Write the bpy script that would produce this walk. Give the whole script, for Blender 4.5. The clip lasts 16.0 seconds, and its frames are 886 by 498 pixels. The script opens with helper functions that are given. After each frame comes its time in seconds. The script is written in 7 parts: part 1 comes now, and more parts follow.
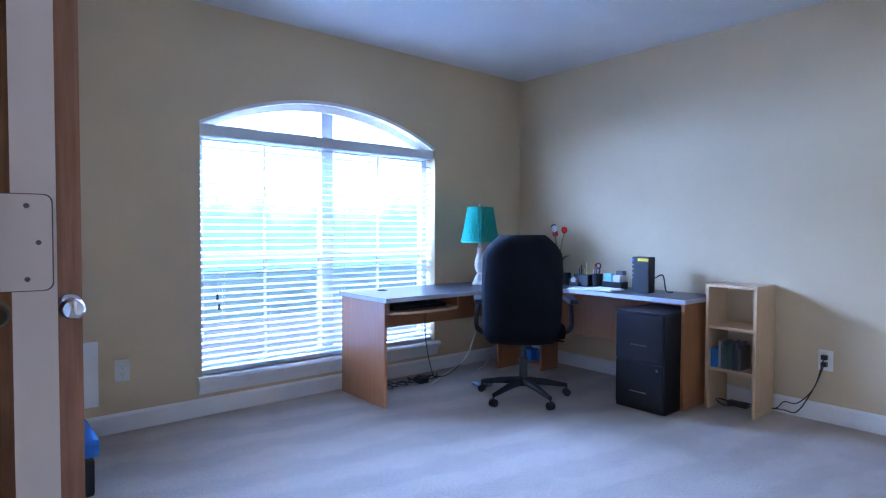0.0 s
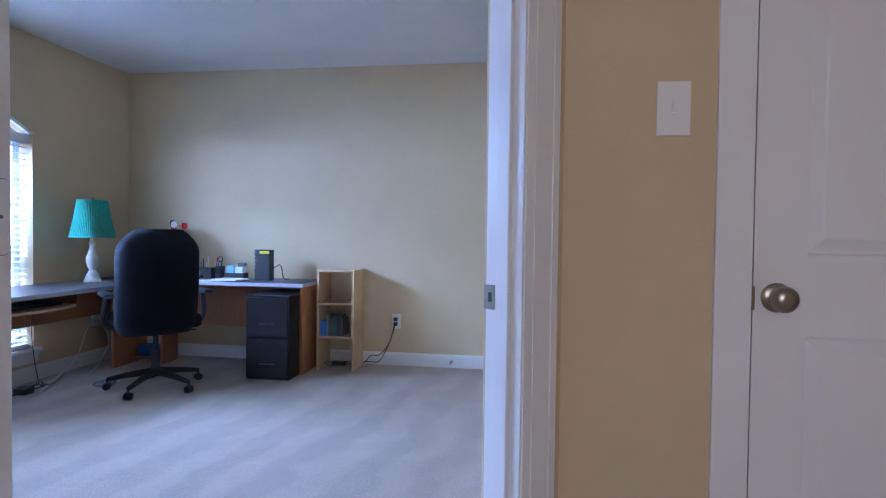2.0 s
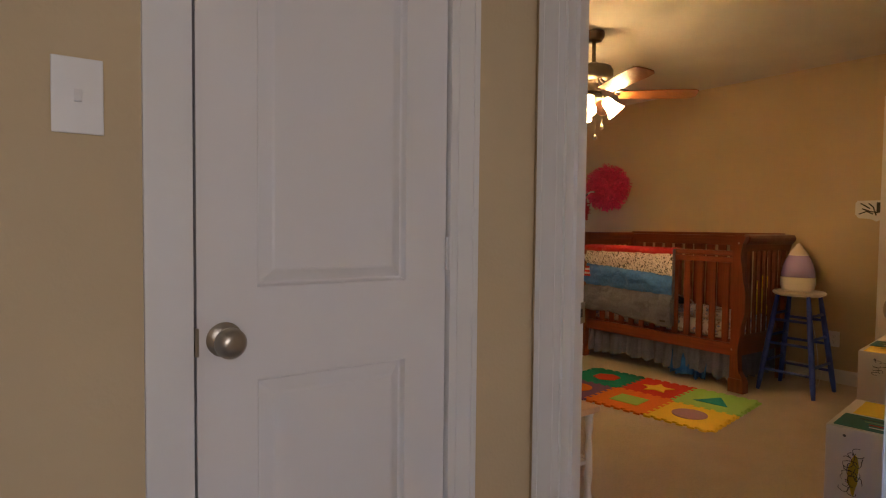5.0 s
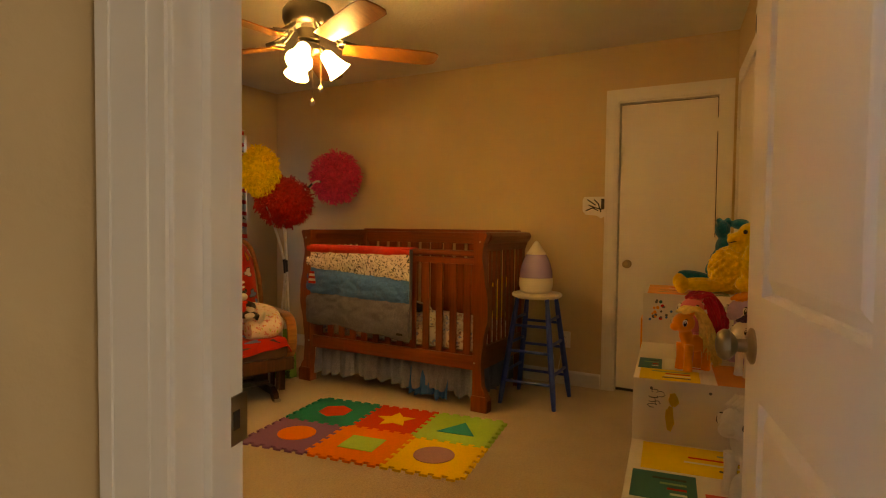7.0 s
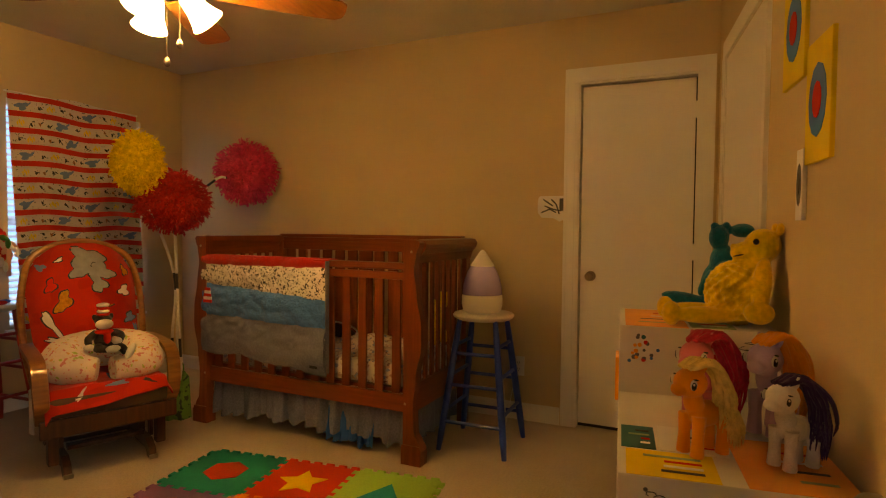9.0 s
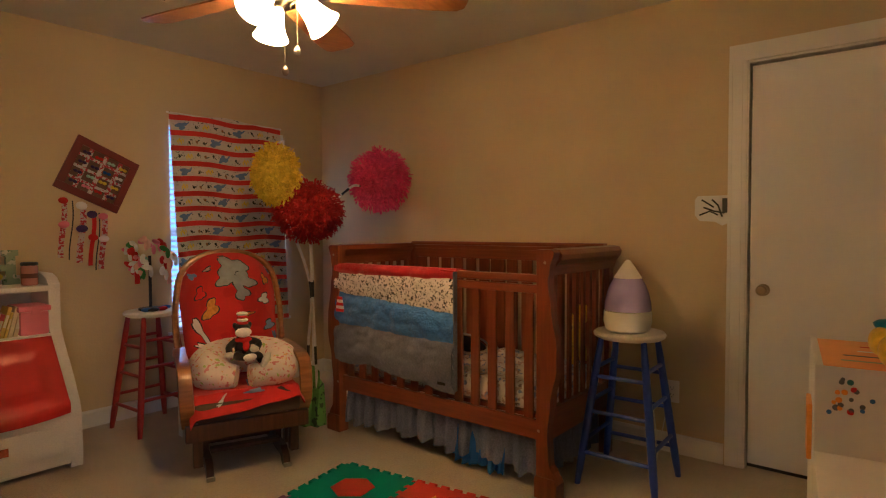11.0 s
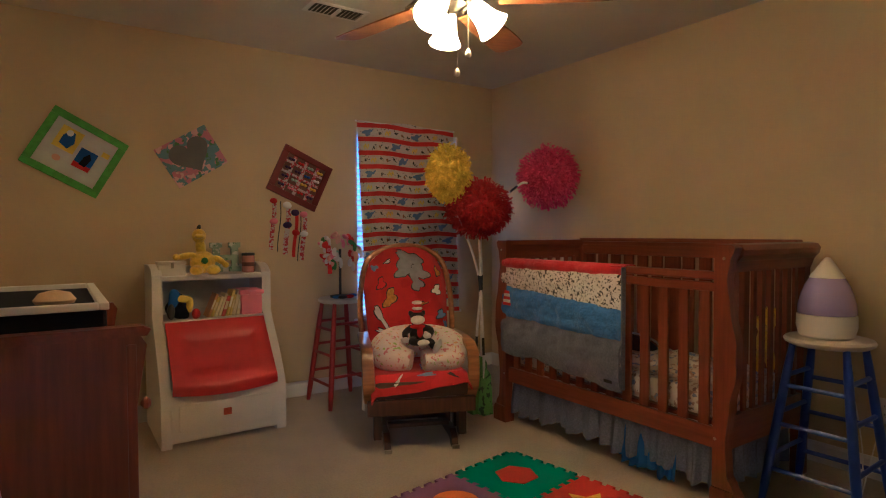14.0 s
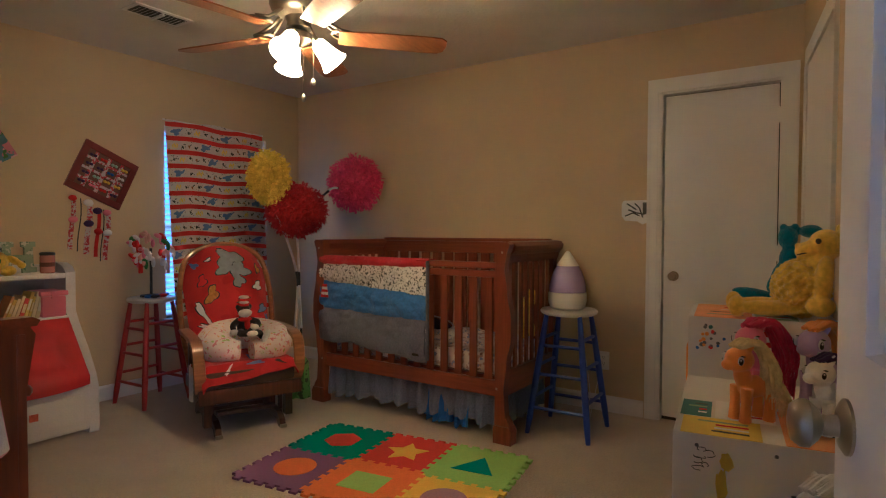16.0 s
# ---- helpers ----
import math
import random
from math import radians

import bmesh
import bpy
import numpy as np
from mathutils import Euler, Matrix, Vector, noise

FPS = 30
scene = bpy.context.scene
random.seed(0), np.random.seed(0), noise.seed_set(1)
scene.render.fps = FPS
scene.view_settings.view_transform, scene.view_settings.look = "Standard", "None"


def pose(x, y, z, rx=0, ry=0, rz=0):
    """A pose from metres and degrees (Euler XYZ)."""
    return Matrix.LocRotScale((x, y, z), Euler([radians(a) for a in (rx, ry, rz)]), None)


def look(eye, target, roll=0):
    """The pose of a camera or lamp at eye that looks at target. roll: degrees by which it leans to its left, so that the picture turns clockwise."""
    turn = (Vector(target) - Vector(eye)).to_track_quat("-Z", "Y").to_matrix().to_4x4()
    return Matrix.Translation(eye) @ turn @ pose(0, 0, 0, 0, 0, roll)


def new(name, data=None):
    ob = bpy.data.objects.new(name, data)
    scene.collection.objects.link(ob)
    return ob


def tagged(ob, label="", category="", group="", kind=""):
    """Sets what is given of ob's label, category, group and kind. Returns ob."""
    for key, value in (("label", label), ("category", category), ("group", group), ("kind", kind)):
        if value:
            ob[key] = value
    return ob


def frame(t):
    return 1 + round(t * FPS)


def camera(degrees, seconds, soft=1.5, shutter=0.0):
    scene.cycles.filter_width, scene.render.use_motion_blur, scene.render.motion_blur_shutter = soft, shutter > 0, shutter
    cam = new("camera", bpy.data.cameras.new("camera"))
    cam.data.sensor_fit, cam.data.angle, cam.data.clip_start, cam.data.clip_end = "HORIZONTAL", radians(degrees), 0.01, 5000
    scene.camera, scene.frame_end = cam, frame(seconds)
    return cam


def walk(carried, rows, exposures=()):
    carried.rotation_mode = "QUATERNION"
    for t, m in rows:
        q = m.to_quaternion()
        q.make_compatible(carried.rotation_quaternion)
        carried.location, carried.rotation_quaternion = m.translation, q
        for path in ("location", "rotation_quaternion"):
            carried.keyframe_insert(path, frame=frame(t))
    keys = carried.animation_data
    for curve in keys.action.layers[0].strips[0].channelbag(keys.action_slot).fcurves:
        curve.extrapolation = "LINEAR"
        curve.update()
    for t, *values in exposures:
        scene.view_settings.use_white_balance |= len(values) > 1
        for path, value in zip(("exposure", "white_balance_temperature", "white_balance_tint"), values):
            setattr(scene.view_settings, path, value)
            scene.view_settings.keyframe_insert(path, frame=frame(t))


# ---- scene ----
from mathutils.bvhtree import BVHTree

cam = camera(75.3, 16.0, soft=1.15)
EXPOSURES = [(0.0, 0.15, 4900, 24), (2.0, 0.02, 5200, 24), (3.0, 0.0, 5400, 23), (4.0, -0.02, 5600, 21), (5.2, -0.15, 6200, 20), (7.3, 0.05, 9600, 14), (8.2, 0.06, 9600, 14), (10.3, 0.02, 6250, 16), (12.5, -0.02, 5200, 15), (14.5, -0.08, 4600, 14), (16.0, -0.04, 4500, 13)]
PATH = [
    (0, (0.575, 0.502, 1.106), (-0.957, 1.786, 1.044), 0.2),
    (0.5, (0.581, 0.341, 1.092), (-0.761, 1.822, 1.028), 0.3),
    (1, (0.63, 0.172, 1.08), (-0.446, 1.857, 1.021), 0.5),
    (1.5, (0.607, -0.011, 1.071), (-0.107, 1.857, 1.018), 0.6),
    (2, (0.523, -0.219, 1.07), (0.227, 1.758, 1.021), 0.7),
    (2.5, (0.505, -0.322, 1.07), (0.556, 1.677, 1.024), 0.7),
    (3, (0.53, -0.357, 1.08), (0.842, 1.618, 1.031), 0.6),
    (3.5, (0.555, -0.333, 1.101), (1.083, 1.595, 1.048), 0.5),
    (4, (0.593, -0.25, 1.121), (1.348, 1.602, 1.061), 0.4),
    (4.5, (0.711, -0.087, 1.146), (1.666, 1.669, 1.069), 0.6),
    (5, (0.826, 0.072, 1.168), (1.971, 1.711, 1.089), 0.6),
    (5.2, (0.882, 0.153, 1.176), (2.1, 1.737, 1.092), 0.5),
    (7.3, (1.772, 0.71, 1.161), (3.557, 1.611, 1.091), 0.7),
    (7.5, (1.839, 0.736, 1.16), (3.643, 1.597, 1.095), 0.7),
    (8, (2.032, 0.78, 1.158), (3.856, 1.596, 1.094), 0.6),
    (8.2, (2.112, 0.798, 1.16), (3.941, 1.606, 1.096), 0.5),
    (10.3, (2.604, 0.936, 1.225), (4.28, 2.024, 1.15), 0.0),
    (10.5, (2.614, 0.94, 1.222), (4.254, 2.084, 1.151), -0.2),
    (11, (2.614, 0.953, 1.22), (4.166, 2.213, 1.152), -0.2),
    (11.5, (2.609, 0.96, 1.217), (4.082, 2.311, 1.154), -0.1),
    (12, (2.608, 0.952, 1.221), (4.008, 2.379, 1.153), -0.1),
    (12.5, (2.608, 0.949, 1.21), (3.931, 2.447, 1.148), -0.2),
    (13, (2.597, 0.951, 1.203), (3.84, 2.516, 1.141), -0.1),
    (13.5, (2.596, 0.928, 1.199), (3.763, 2.551, 1.135), -0.1),
    (14, (2.583, 0.892, 1.183), (3.703, 2.548, 1.123), -0.1),
    (14.5, (2.515, 0.849, 1.181), (3.633, 2.506, 1.117), -0.2),
    (15, (2.428, 0.8, 1.171), (3.634, 2.394, 1.118), 0.2),
    (15.2, (2.403, 0.777, 1.176), (3.731, 2.272, 1.114), 0.3),
    (15.5, (2.287, 0.735, 1.168), (3.795, 2.048, 1.114), 0.2),
    (16, (2.069, 0.703, 1.181), (3.725, 1.823, 1.123), 0.2),
]
walk(cam, [(t, look(eye, target, roll)) for t, eye, target, roll in PATH], EXPOSURES)

# ---- light ----
world = bpy.data.worlds.new("world")
scene.world = world
world.use_nodes = True
wn = world.node_tree.nodes
sky = wn.new("ShaderNodeTexSky")
sky.sky_type = "NISHITA"
sky.sun_disc = False
sky.sun_elevation, sky.sun_rotation = radians(35), radians(150)
world.node_tree.links.new(sky.outputs[0], wn["Background"].inputs[0])
wn["Background"].inputs[1].default_value = 0.12


def lamp(name, kind, m, energy, colour, **settings):
    data = bpy.data.lights.new(name, kind)
    data.energy, data.color = energy, colour
    for key, value in settings.items():
        setattr(data, key, value)
    ob = new(name, data)
    ob.matrix_world = m
    return ob


lamp("sun", "SUN", look((10, 0, 8), (0, 0, 0)), 4.0, (1, 0.95, 0.88), angle=radians(12))
# the sky's light in the office window and the kid's window
lamp("office_window_light", "AREA", look((-3.45, 2.475, 1.95), (-2.60, 2.475, 0.0)), 980, (0.43, 0.64, 1.0), shape="RECTANGLE", size=2.1, size_y=0.9)
for kx, ky in ((3.908, 2.526), (3.861, 2.767), (3.665, 2.564)):
    lamp("fan_bulb", "POINT", Matrix.Translation((kx, ky, 1.915)), 2.4, (1.0, 0.57, 0.165), shadow_soft_size=0.04)
# made-up fill lamp on the unseen landing, brightens the hall
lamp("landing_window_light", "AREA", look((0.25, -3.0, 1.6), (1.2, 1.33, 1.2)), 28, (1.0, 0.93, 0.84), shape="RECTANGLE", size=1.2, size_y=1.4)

lamp("kid_window_light", "AREA", look((4.97, 5.0, 1.25), (4.97, 0, 1.25)), 16, (0.35, 0.60, 1.0), shape="RECTANGLE", size=0.9, size_y=1.4)


# ---- materials ----
def material(name, colour, rough=0.6, metal=0.0, vary=0.12, scale=8.0, bump=0.0, bump_scale=120.0, dark=None, coat=0.0, emit=None, strength=0.0, sheen=0.0, stretch=(1, 1, 1), per_object=0.0):
    m = bpy.data.materials.new(name)
    m.use_nodes = True
    nt = m.node_tree
    n, l = nt.nodes, nt.links
    b = n["Principled BSDF"]
    b.inputs["Roughness"].default_value, b.inputs["Metallic"].default_value = rough, metal
    b.inputs["Coat Weight"].default_value = coat
    if rough > 0.55:
        b.inputs["Specular IOR Level"].default_value = 0.25
    b.inputs["Sheen Weight"].default_value = sheen
    co = n.new("ShaderNodeTexCoord")
    mp = n.new("ShaderNodeMapping")
    mp.inputs["Scale"].default_value = stretch
    l.new(co.outputs["Object"], mp.inputs[0])
    nz = n.new("ShaderNodeTexNoise")
    nz.inputs["Scale"].default_value, nz.inputs["Detail"].default_value = scale, 5
    l.new(mp.outputs[0], nz.inputs["Vector"])
    ramp = n.new("ShaderNodeMix")
    ramp.data_type = "RGBA"
    low = dark or tuple(c * (1 - vary) for c in colour)
    high = tuple(min(1, c * (1 + vary * 0.6)) for c in colour)
    ramp.inputs[6].default_value, ramp.inputs[7].default_value = (*low, 1), (*high, 1)
    stretchy = n.new("ShaderNodeMapRange")
    stretchy.inputs[1].default_value, stretchy.inputs[2].default_value = 0.3, 0.7
    l.new(nz.outputs[0], stretchy.inputs[0])
    l.new(stretchy.outputs[0], ramp.inputs[0])
    out = ramp.outputs[2]
    if per_object:
        info, hsv, mr = n.new("ShaderNodeObjectInfo"), n.new("ShaderNodeHueSaturation"), n.new("ShaderNodeMapRange")
        mr.inputs[3].default_value, mr.inputs[4].default_value = 1 - per_object, 1 + per_object
        l.new(info.outputs["Random"], mr.inputs[0])
        l.new(mr.outputs[0], hsv.inputs["Value"])
        l.new(out, hsv.inputs["Color"])
        out = hsv.outputs[0]
    l.new(out, b.inputs["Base Color"])
    if bump:
        bz, bp = n.new("ShaderNodeTexNoise"), n.new("ShaderNodeBump")
        bz.inputs["Scale"].default_value, bz.inputs["Detail"].default_value = bump_scale, 4
        bp.inputs["Strength"].default_value, bp.inputs["Distance"].default_value = bump, 0.01
        l.new(mp.outputs[0], bz.inputs["Vector"])
        l.new(bz.outputs[0], bp.inputs["Height"])
        l.new(bp.outputs[0], b.inputs["Normal"])
    if emit:
        b.inputs["Emission Color"].default_value = (*emit, 1)
        b.inputs["Emission Strength"].default_value = strength
    return m


def wood(name, colour, dark, rough=0.4, coat=0.2, stretch=(30, 30, 2), scale=2.0):
    """Grain that runs along the object's z (or as stretch says)."""
    return material(name, colour, rough, dark=dark, scale=scale, stretch=stretch, bump=0.08, bump_scale=6, coat=coat)


PAINT = material("wall_paint", (0.615, 0.485, 0.30), 0.75, vary=0.05, scale=2.0, bump=0.12, bump_scale=90)
CEIL = material("ceiling_paint", (0.72, 0.70, 0.66), 0.9, vary=0.04, scale=3, bump=0.35, bump_scale=60)
WHITE = material("white_trim", (0.80, 0.79, 0.77), 0.35, vary=0.03, scale=5, bump=0.03, bump_scale=40)
DOORW = material("white_door", (0.80, 0.78, 0.77), 0.42, vary=0.02, scale=3, bump=0.03, bump_scale=60)
PLASTIC_W = material("white_plastic", (0.82, 0.80, 0.76), 0.35, vary=0.02)
BLACK = material("black_plastic", (0.012, 0.012, 0.014), 0.45, vary=0.2, bump=0.05)
BLACKMETAL = material("black_steel", (0.012, 0.012, 0.016), 0.33, vary=0.2, bump=0.03, bump_scale=300)
DARKFAB = material("navy_black_fabric", (0.0045, 0.005, 0.009), 0.95, vary=0.3, bump=0.3, bump_scale=400)
NICKEL = material("satin_nickel", (0.37, 0.33, 0.27), 0.28, 1.0, vary=0.06)
BRASS = material("antique_brass", (0.32, 0.25, 0.16), 0.3, 1.0, vary=0.2)
CHROME = material("chrome", (0.8, 0.8, 0.8), 0.12, 1.0, vary=0.03)
OAK = wood("stained_oak_door", (0.42, 0.185, 0.075), (0.27, 0.11, 0.042), 0.5, 0.0)
CHERRY = wood("desk_cherry_laminate", (0.36, 0.15, 0.055), (0.325, 0.132, 0.047), 0.35, 0.1)
MAPLE = wood("bookcase_maple_laminate", (0.62, 0.43, 0.25), (0.585, 0.40, 0.225), 0.5, 0.0)
DESKTOP = material("dark_grey_laminate", (0.045, 0.045, 0.05), 0.32, vary=0.2, scale=200)
EDGEBAND = material("light_grey_edge", (0.42, 0.42, 0.46), 0.4, vary=0.05)
CRIBWOOD = wood("crib_cherry_wood", (0.215, 0.051, 0.014), (0.148, 0.032, 0.009), 0.28, 0.35)
CRIBWOOD_H = wood("crib_cherry_wood_lengthwise", (0.215, 0.051, 0.014), (0.148, 0.032, 0.009), 0.28, 0.35, (30, 2, 30))
CRIBWOOD_X = wood("crib_cherry_wood_crosswise", (0.215, 0.051, 0.014), (0.148, 0.032, 0.009), 0.28, 0.35, (2, 30, 30))
OAKARM = wood("honey_oak", (0.33, 0.14, 0.04), (0.2, 0.075, 0.02), 0.3, 0.3, (4, 30, 30))
DARKWOOD = wood("dark_walnut", (0.075, 0.03, 0.014), (0.04, 0.016, 0.008), 0.35, 0.2)
BLADE = wood("fan_blade_wood", (0.30, 0.12, 0.035), (0.2, 0.07, 0.02), 0.3, 0.3, (2, 30, 30))
BLUEPAINT = material("blue_gloss_paint", (0.012, 0.05, 0.36), 0.35, vary=0.15)
REDPAINT = material("red_gloss_paint", (0.36, 0.022, 0.015), 0.35, vary=0.15)
CREAMPAINT = material("cream_paint", (0.75, 0.70, 0.62), 0.4, vary=0.06)
TOYWHITE = material("speckled_white_plastic", (0.74, 0.71, 0.68), 0.5, vary=0.08, scale=150, bump=0.05)
TOYRED = material("red_moulded_plastic", (0.52, 0.018, 0.012), 0.35, vary=0.08)
PINKP = material("pink_plastic", (0.75, 0.20, 0.28), 0.4, vary=0.06)
YELLOW = material("yellow_plush", (0.86, 0.60, 0.02), 0.95, vary=0.2, scale=60, bump=0.6, bump_scale=250, sheen=0.4)
TEALP = material("teal_plush", (0.0, 0.19, 0.34), 0.95, vary=0.25, scale=60, bump=0.6, bump_scale=250, sheen=0.3)
ORANGE = material("orange_plush", (0.85, 0.33, 0.03), 0.9, vary=0.1, bump=0.3, bump_scale=300, sheen=0.3)
WHITEP = material("white_plush", (0.75, 0.73, 0.70), 0.95, vary=0.08, scale=50, bump=0.4, bump_scale=250, sheen=0.3)
LAVENDER = material("lavender_plush", (0.5, 0.36, 0.6), 0.9, vary=0.1, bump=0.3, bump_scale=300, sheen=0.3)
PURPLE = material("dark_purple_plush", (0.05, 0.02, 0.09), 0.9, vary=0.2, bump=0.3, sheen=0.2)
MAGENTA = material("magenta_fibre", (0.6, 0.03, 0.10), 0.9, vary=0.25, scale=60, bump=0.5, sheen=0.2)
CREAMHAIR = material("cream_fibre", (0.82, 0.66, 0.28), 0.9, vary=0.2, scale=60, bump=0.5)
TEALSHADE = material("teal_pleated_fabric", (0.08, 0.43, 0.32), 0.8, vary=0.1, scale=30, bump=0.1)
LAMPBASE = material("distressed_cream_lamp", (0.62, 0.58, 0.50), 0.6, vary=0.2, scale=30, bump=0.2)
PAPER = material("paper", (0.8, 0.8, 0.8), 0.8, vary=0.03)
GREENF = material("green_leaf_fabric", (0.05, 0.22, 0.05), 0.7, vary=0.2)
GREYFAB = material("grey_minky_fabric", (0.155, 0.168, 0.235), 0.95, vary=0.2, scale=90, bump=0.5, bump_scale=200, sheen=0.2)
SKIRT = material("grey_check_skirt", (0.145, 0.165, 0.27), 0.9, vary=0.25, scale=120, bump=0.2)
REDMINKY = material("red_minky", (0.48, 0.02, 0.02), 0.95, vary=0.15, scale=80, bump=0.5, bump_scale=150, sheen=0.2)
BLUEMINKY = material("blue_minky", (0.055, 0.19, 0.58), 0.95, vary=0.2, scale=60, bump=0.6, bump_scale=90, sheen=0.2)
BLUECLOTH = material("blue_fabric", (0.02, 0.11, 0.42), 0.9, vary=0.15)
TOWEL = material("white_terry", (0.72, 0.66, 0.68), 0.98, vary=0.08, scale=40, bump=0.6, bump_scale=300, sheen=0.2)
PINKTRIM = material("pink_trim", (0.72, 0.35, 0.42), 0.9)
REDP = material("printed_red", (0.6, 0.02, 0.015), 0.75, vary=0.1)
BLUEPRINT = material("printed_blue", (0.16, 0.26, 0.52), 0.9, vary=0.15)
GREYPRINT = material("printed_grey", (0.24, 0.27, 0.31), 0.9, vary=0.15, scale=30)
GOLDPRINT = material("printed_gold", (0.50, 0.24, 0.03), 0.9, vary=0.3, scale=60)
GREENP = material("green_frame_paint", (0.10, 0.42, 0.04), 0.55, vary=0.25, scale=25, bump=0.2, bump_scale=60)
GREY = material("grey_chalkboard", (0.14, 0.14, 0.15), 0.85, vary=0.15)
REDFRAME = material("dark_red_frame", (0.16, 0.012, 0.012), 0.45, vary=0.2)
NAVY = material("navy_fabric", (0.006, 0.008, 0.02), 0.85, vary=0.2)
BLUEBOX = material("blue_card", (0.03, 0.16, 0.5), 0.5, vary=0.2)
YELLOWC = material("yellow_card", (0.8, 0.6, 0.05), 0.6, vary=0.1)


# ---- builders ----
def finish(bm, name, mat, parent=None, label="", smooth=False, bevel=0.0, m=None):
    if bevel:
        bmesh.ops.bevel(bm, geom=[e for e in bm.edges if e.is_manifold and e.calc_face_angle(0) > 0.5], offset=bevel, segments=2, profile=0.6, affect="EDGES", clamp_overlap=True)
    bmesh.ops.recalc_face_normals(bm, faces=bm.faces[:])
    me = bpy.data.meshes.new(name)
    bm.to_mesh(me)
    bm.free()
    for mm in mat if isinstance(mat, (list, tuple)) else [mat]:
        me.materials.append(mm)
    if smooth:
        me.shade_smooth()
        me.set_sharp_from_angle(angle=radians(40))
    ob = new(name, me)
    if m is not None:
        ob.matrix_world = m
    if parent is not None:
        ob.parent = parent
    if label:
        ob["label"] = label
    return ob


def part(name, bm, mat, parent, label="", smooth=False, bevel=0.0):
    return finish(bm, name, mat, parent, label, smooth, bevel)


def thing(name, label, category, m=None, group="", kind=""):
    ob = new(name)
    ob.empty_display_size = 0.1
    if m is not None:
        ob.matrix_world = m
    return tagged(ob, label, category, group, kind)


def solid(name, bm, mat, label, category, group="", smooth=False, bevel=0.0, m=None, kind=""):
    return tagged(finish(bm, name, mat, None, label, smooth, bevel, m), label, category, group, kind)


def structure(name, bm, mat, label="", bevel=0.0, smooth=False, m=None):
    return tagged(finish(bm, name, mat, None, label, smooth, bevel, m), label, "", "", "structure")


def box(x0, x1, y0, y1, z0, z1, bm=None):
    bm = bm or bmesh.new()
    v = bmesh.ops.create_cube(bm, size=1)["verts"]
    for p in v:
        p.co = Vector(((x0 + x1) / 2 + p.co.x * (x1 - x0), (y0 + y1) / 2 + p.co.y * (y1 - y0), (z0 + z1) / 2 + p.co.z * (z1 - z0)))
    return bm


def rod(a, b, r0, r1=None, n=14, bm=None):
    """A tapered round bar from a to b."""
    bm = bm or bmesh.new()
    a, b = Vector(a), Vector(b)
    m = Matrix.Translation((a + b) / 2) @ (b - a).to_track_quat("Z", "Y").to_matrix().to_4x4()
    bmesh.ops.create_cone(bm, cap_ends=True, segments=n, radius1=r0, radius2=r0 if r1 is None else r1, depth=(b - a).length, matrix=m)
    return bm


def lathe(profile, n=32, at=(0, 0, 0), axis=None, bm=None):
    """A turned body: (radius, height) pairs round z, or round the axis given."""
    bm = bm or bmesh.new()
    turn = Vector(axis).to_track_quat("Z", "Y").to_matrix().to_4x4() if axis else Matrix()
    m = Matrix.Translation(at) @ turn
    rings = []
    for r, z in profile:
        rings.append([bm.verts.new(m @ Vector((max(r, 1e-4) * math.cos(6.28318 * k / n), max(r, 1e-4) * math.sin(6.28318 * k / n), z))) for k in range(n)])
    for a, b in zip(rings, rings[1:]):
        for k in range(n):
            bm.faces.new((a[k], a[(k + 1) % n], b[(k + 1) % n], b[k]))
    for ring in (rings[0], rings[-1]):
        bm.faces.new(ring)
    return bm


def prism(points, axis, lo, hi, bm=None):
    """A flat outline drawn out along an axis: 'x' takes (y, z), 'y' takes (x, z), 'z' takes (x, y)."""
    bm = bm or bmesh.new()
    put = {"x": lambda p, d: (d, p[0], p[1]), "y": lambda p, d: (p[0], d, p[1]), "z": lambda p, d: (p[0], p[1], d)}[axis]
    a = [bm.verts.new(put(p, lo)) for p in points]
    b = [bm.verts.new(put(p, hi)) for p in points]
    n = len(points)
    bm.faces.new(a)
    bm.faces.new(b)
    for k in range(n):
        bm.faces.new((a[k], a[(k + 1) % n], b[(k + 1) % n], b[k]))
    return bm


def blob(at, size, bm=None, turn=(0, 0, 0), n=16, lumpy=0.0):
    """An ellipsoid, a little uneven if lumpy."""
    bm = bm or bmesh.new()
    m = pose(*at, *turn) @ Matrix.Diagonal((*size, 1))
    v = bmesh.ops.create_uvsphere(bm, u_segments=n, v_segments=max(8, n * 2 // 3), radius=1, matrix=m)["verts"]
    if lumpy:
        c = Vector(at)
        for p in v:
            p.co += (p.co - c) * lumpy * noise.noise(p.co * 14)
    return bm


def tube(points, r, n=8, bm=None):
    bm = bm or bmesh.new()
    pts = [Vector(p) for p in points]
    rings = []
    for k, p in enumerate(pts):
        d = (pts[min(k + 1, len(pts) - 1)] - pts[max(k - 1, 0)]).normalized()
        q = d.to_track_quat("Z", "Y")
        rr = r[k] if isinstance(r, (list, tuple)) else r
        rings.append([bm.verts.new(p + q @ Vector((rr * math.cos(6.28318 * j / n), rr * math.sin(6.28318 * j / n), 0))) for j in range(n)])
    for a, b in zip(rings, rings[1:]):
        for j in range(n):
            bm.faces.new((a[j], a[(j + 1) % n], b[(j + 1) % n], b[j]))
    bm.faces.new(rings[0])
    bm.faces.new(rings[-1])
    return bm


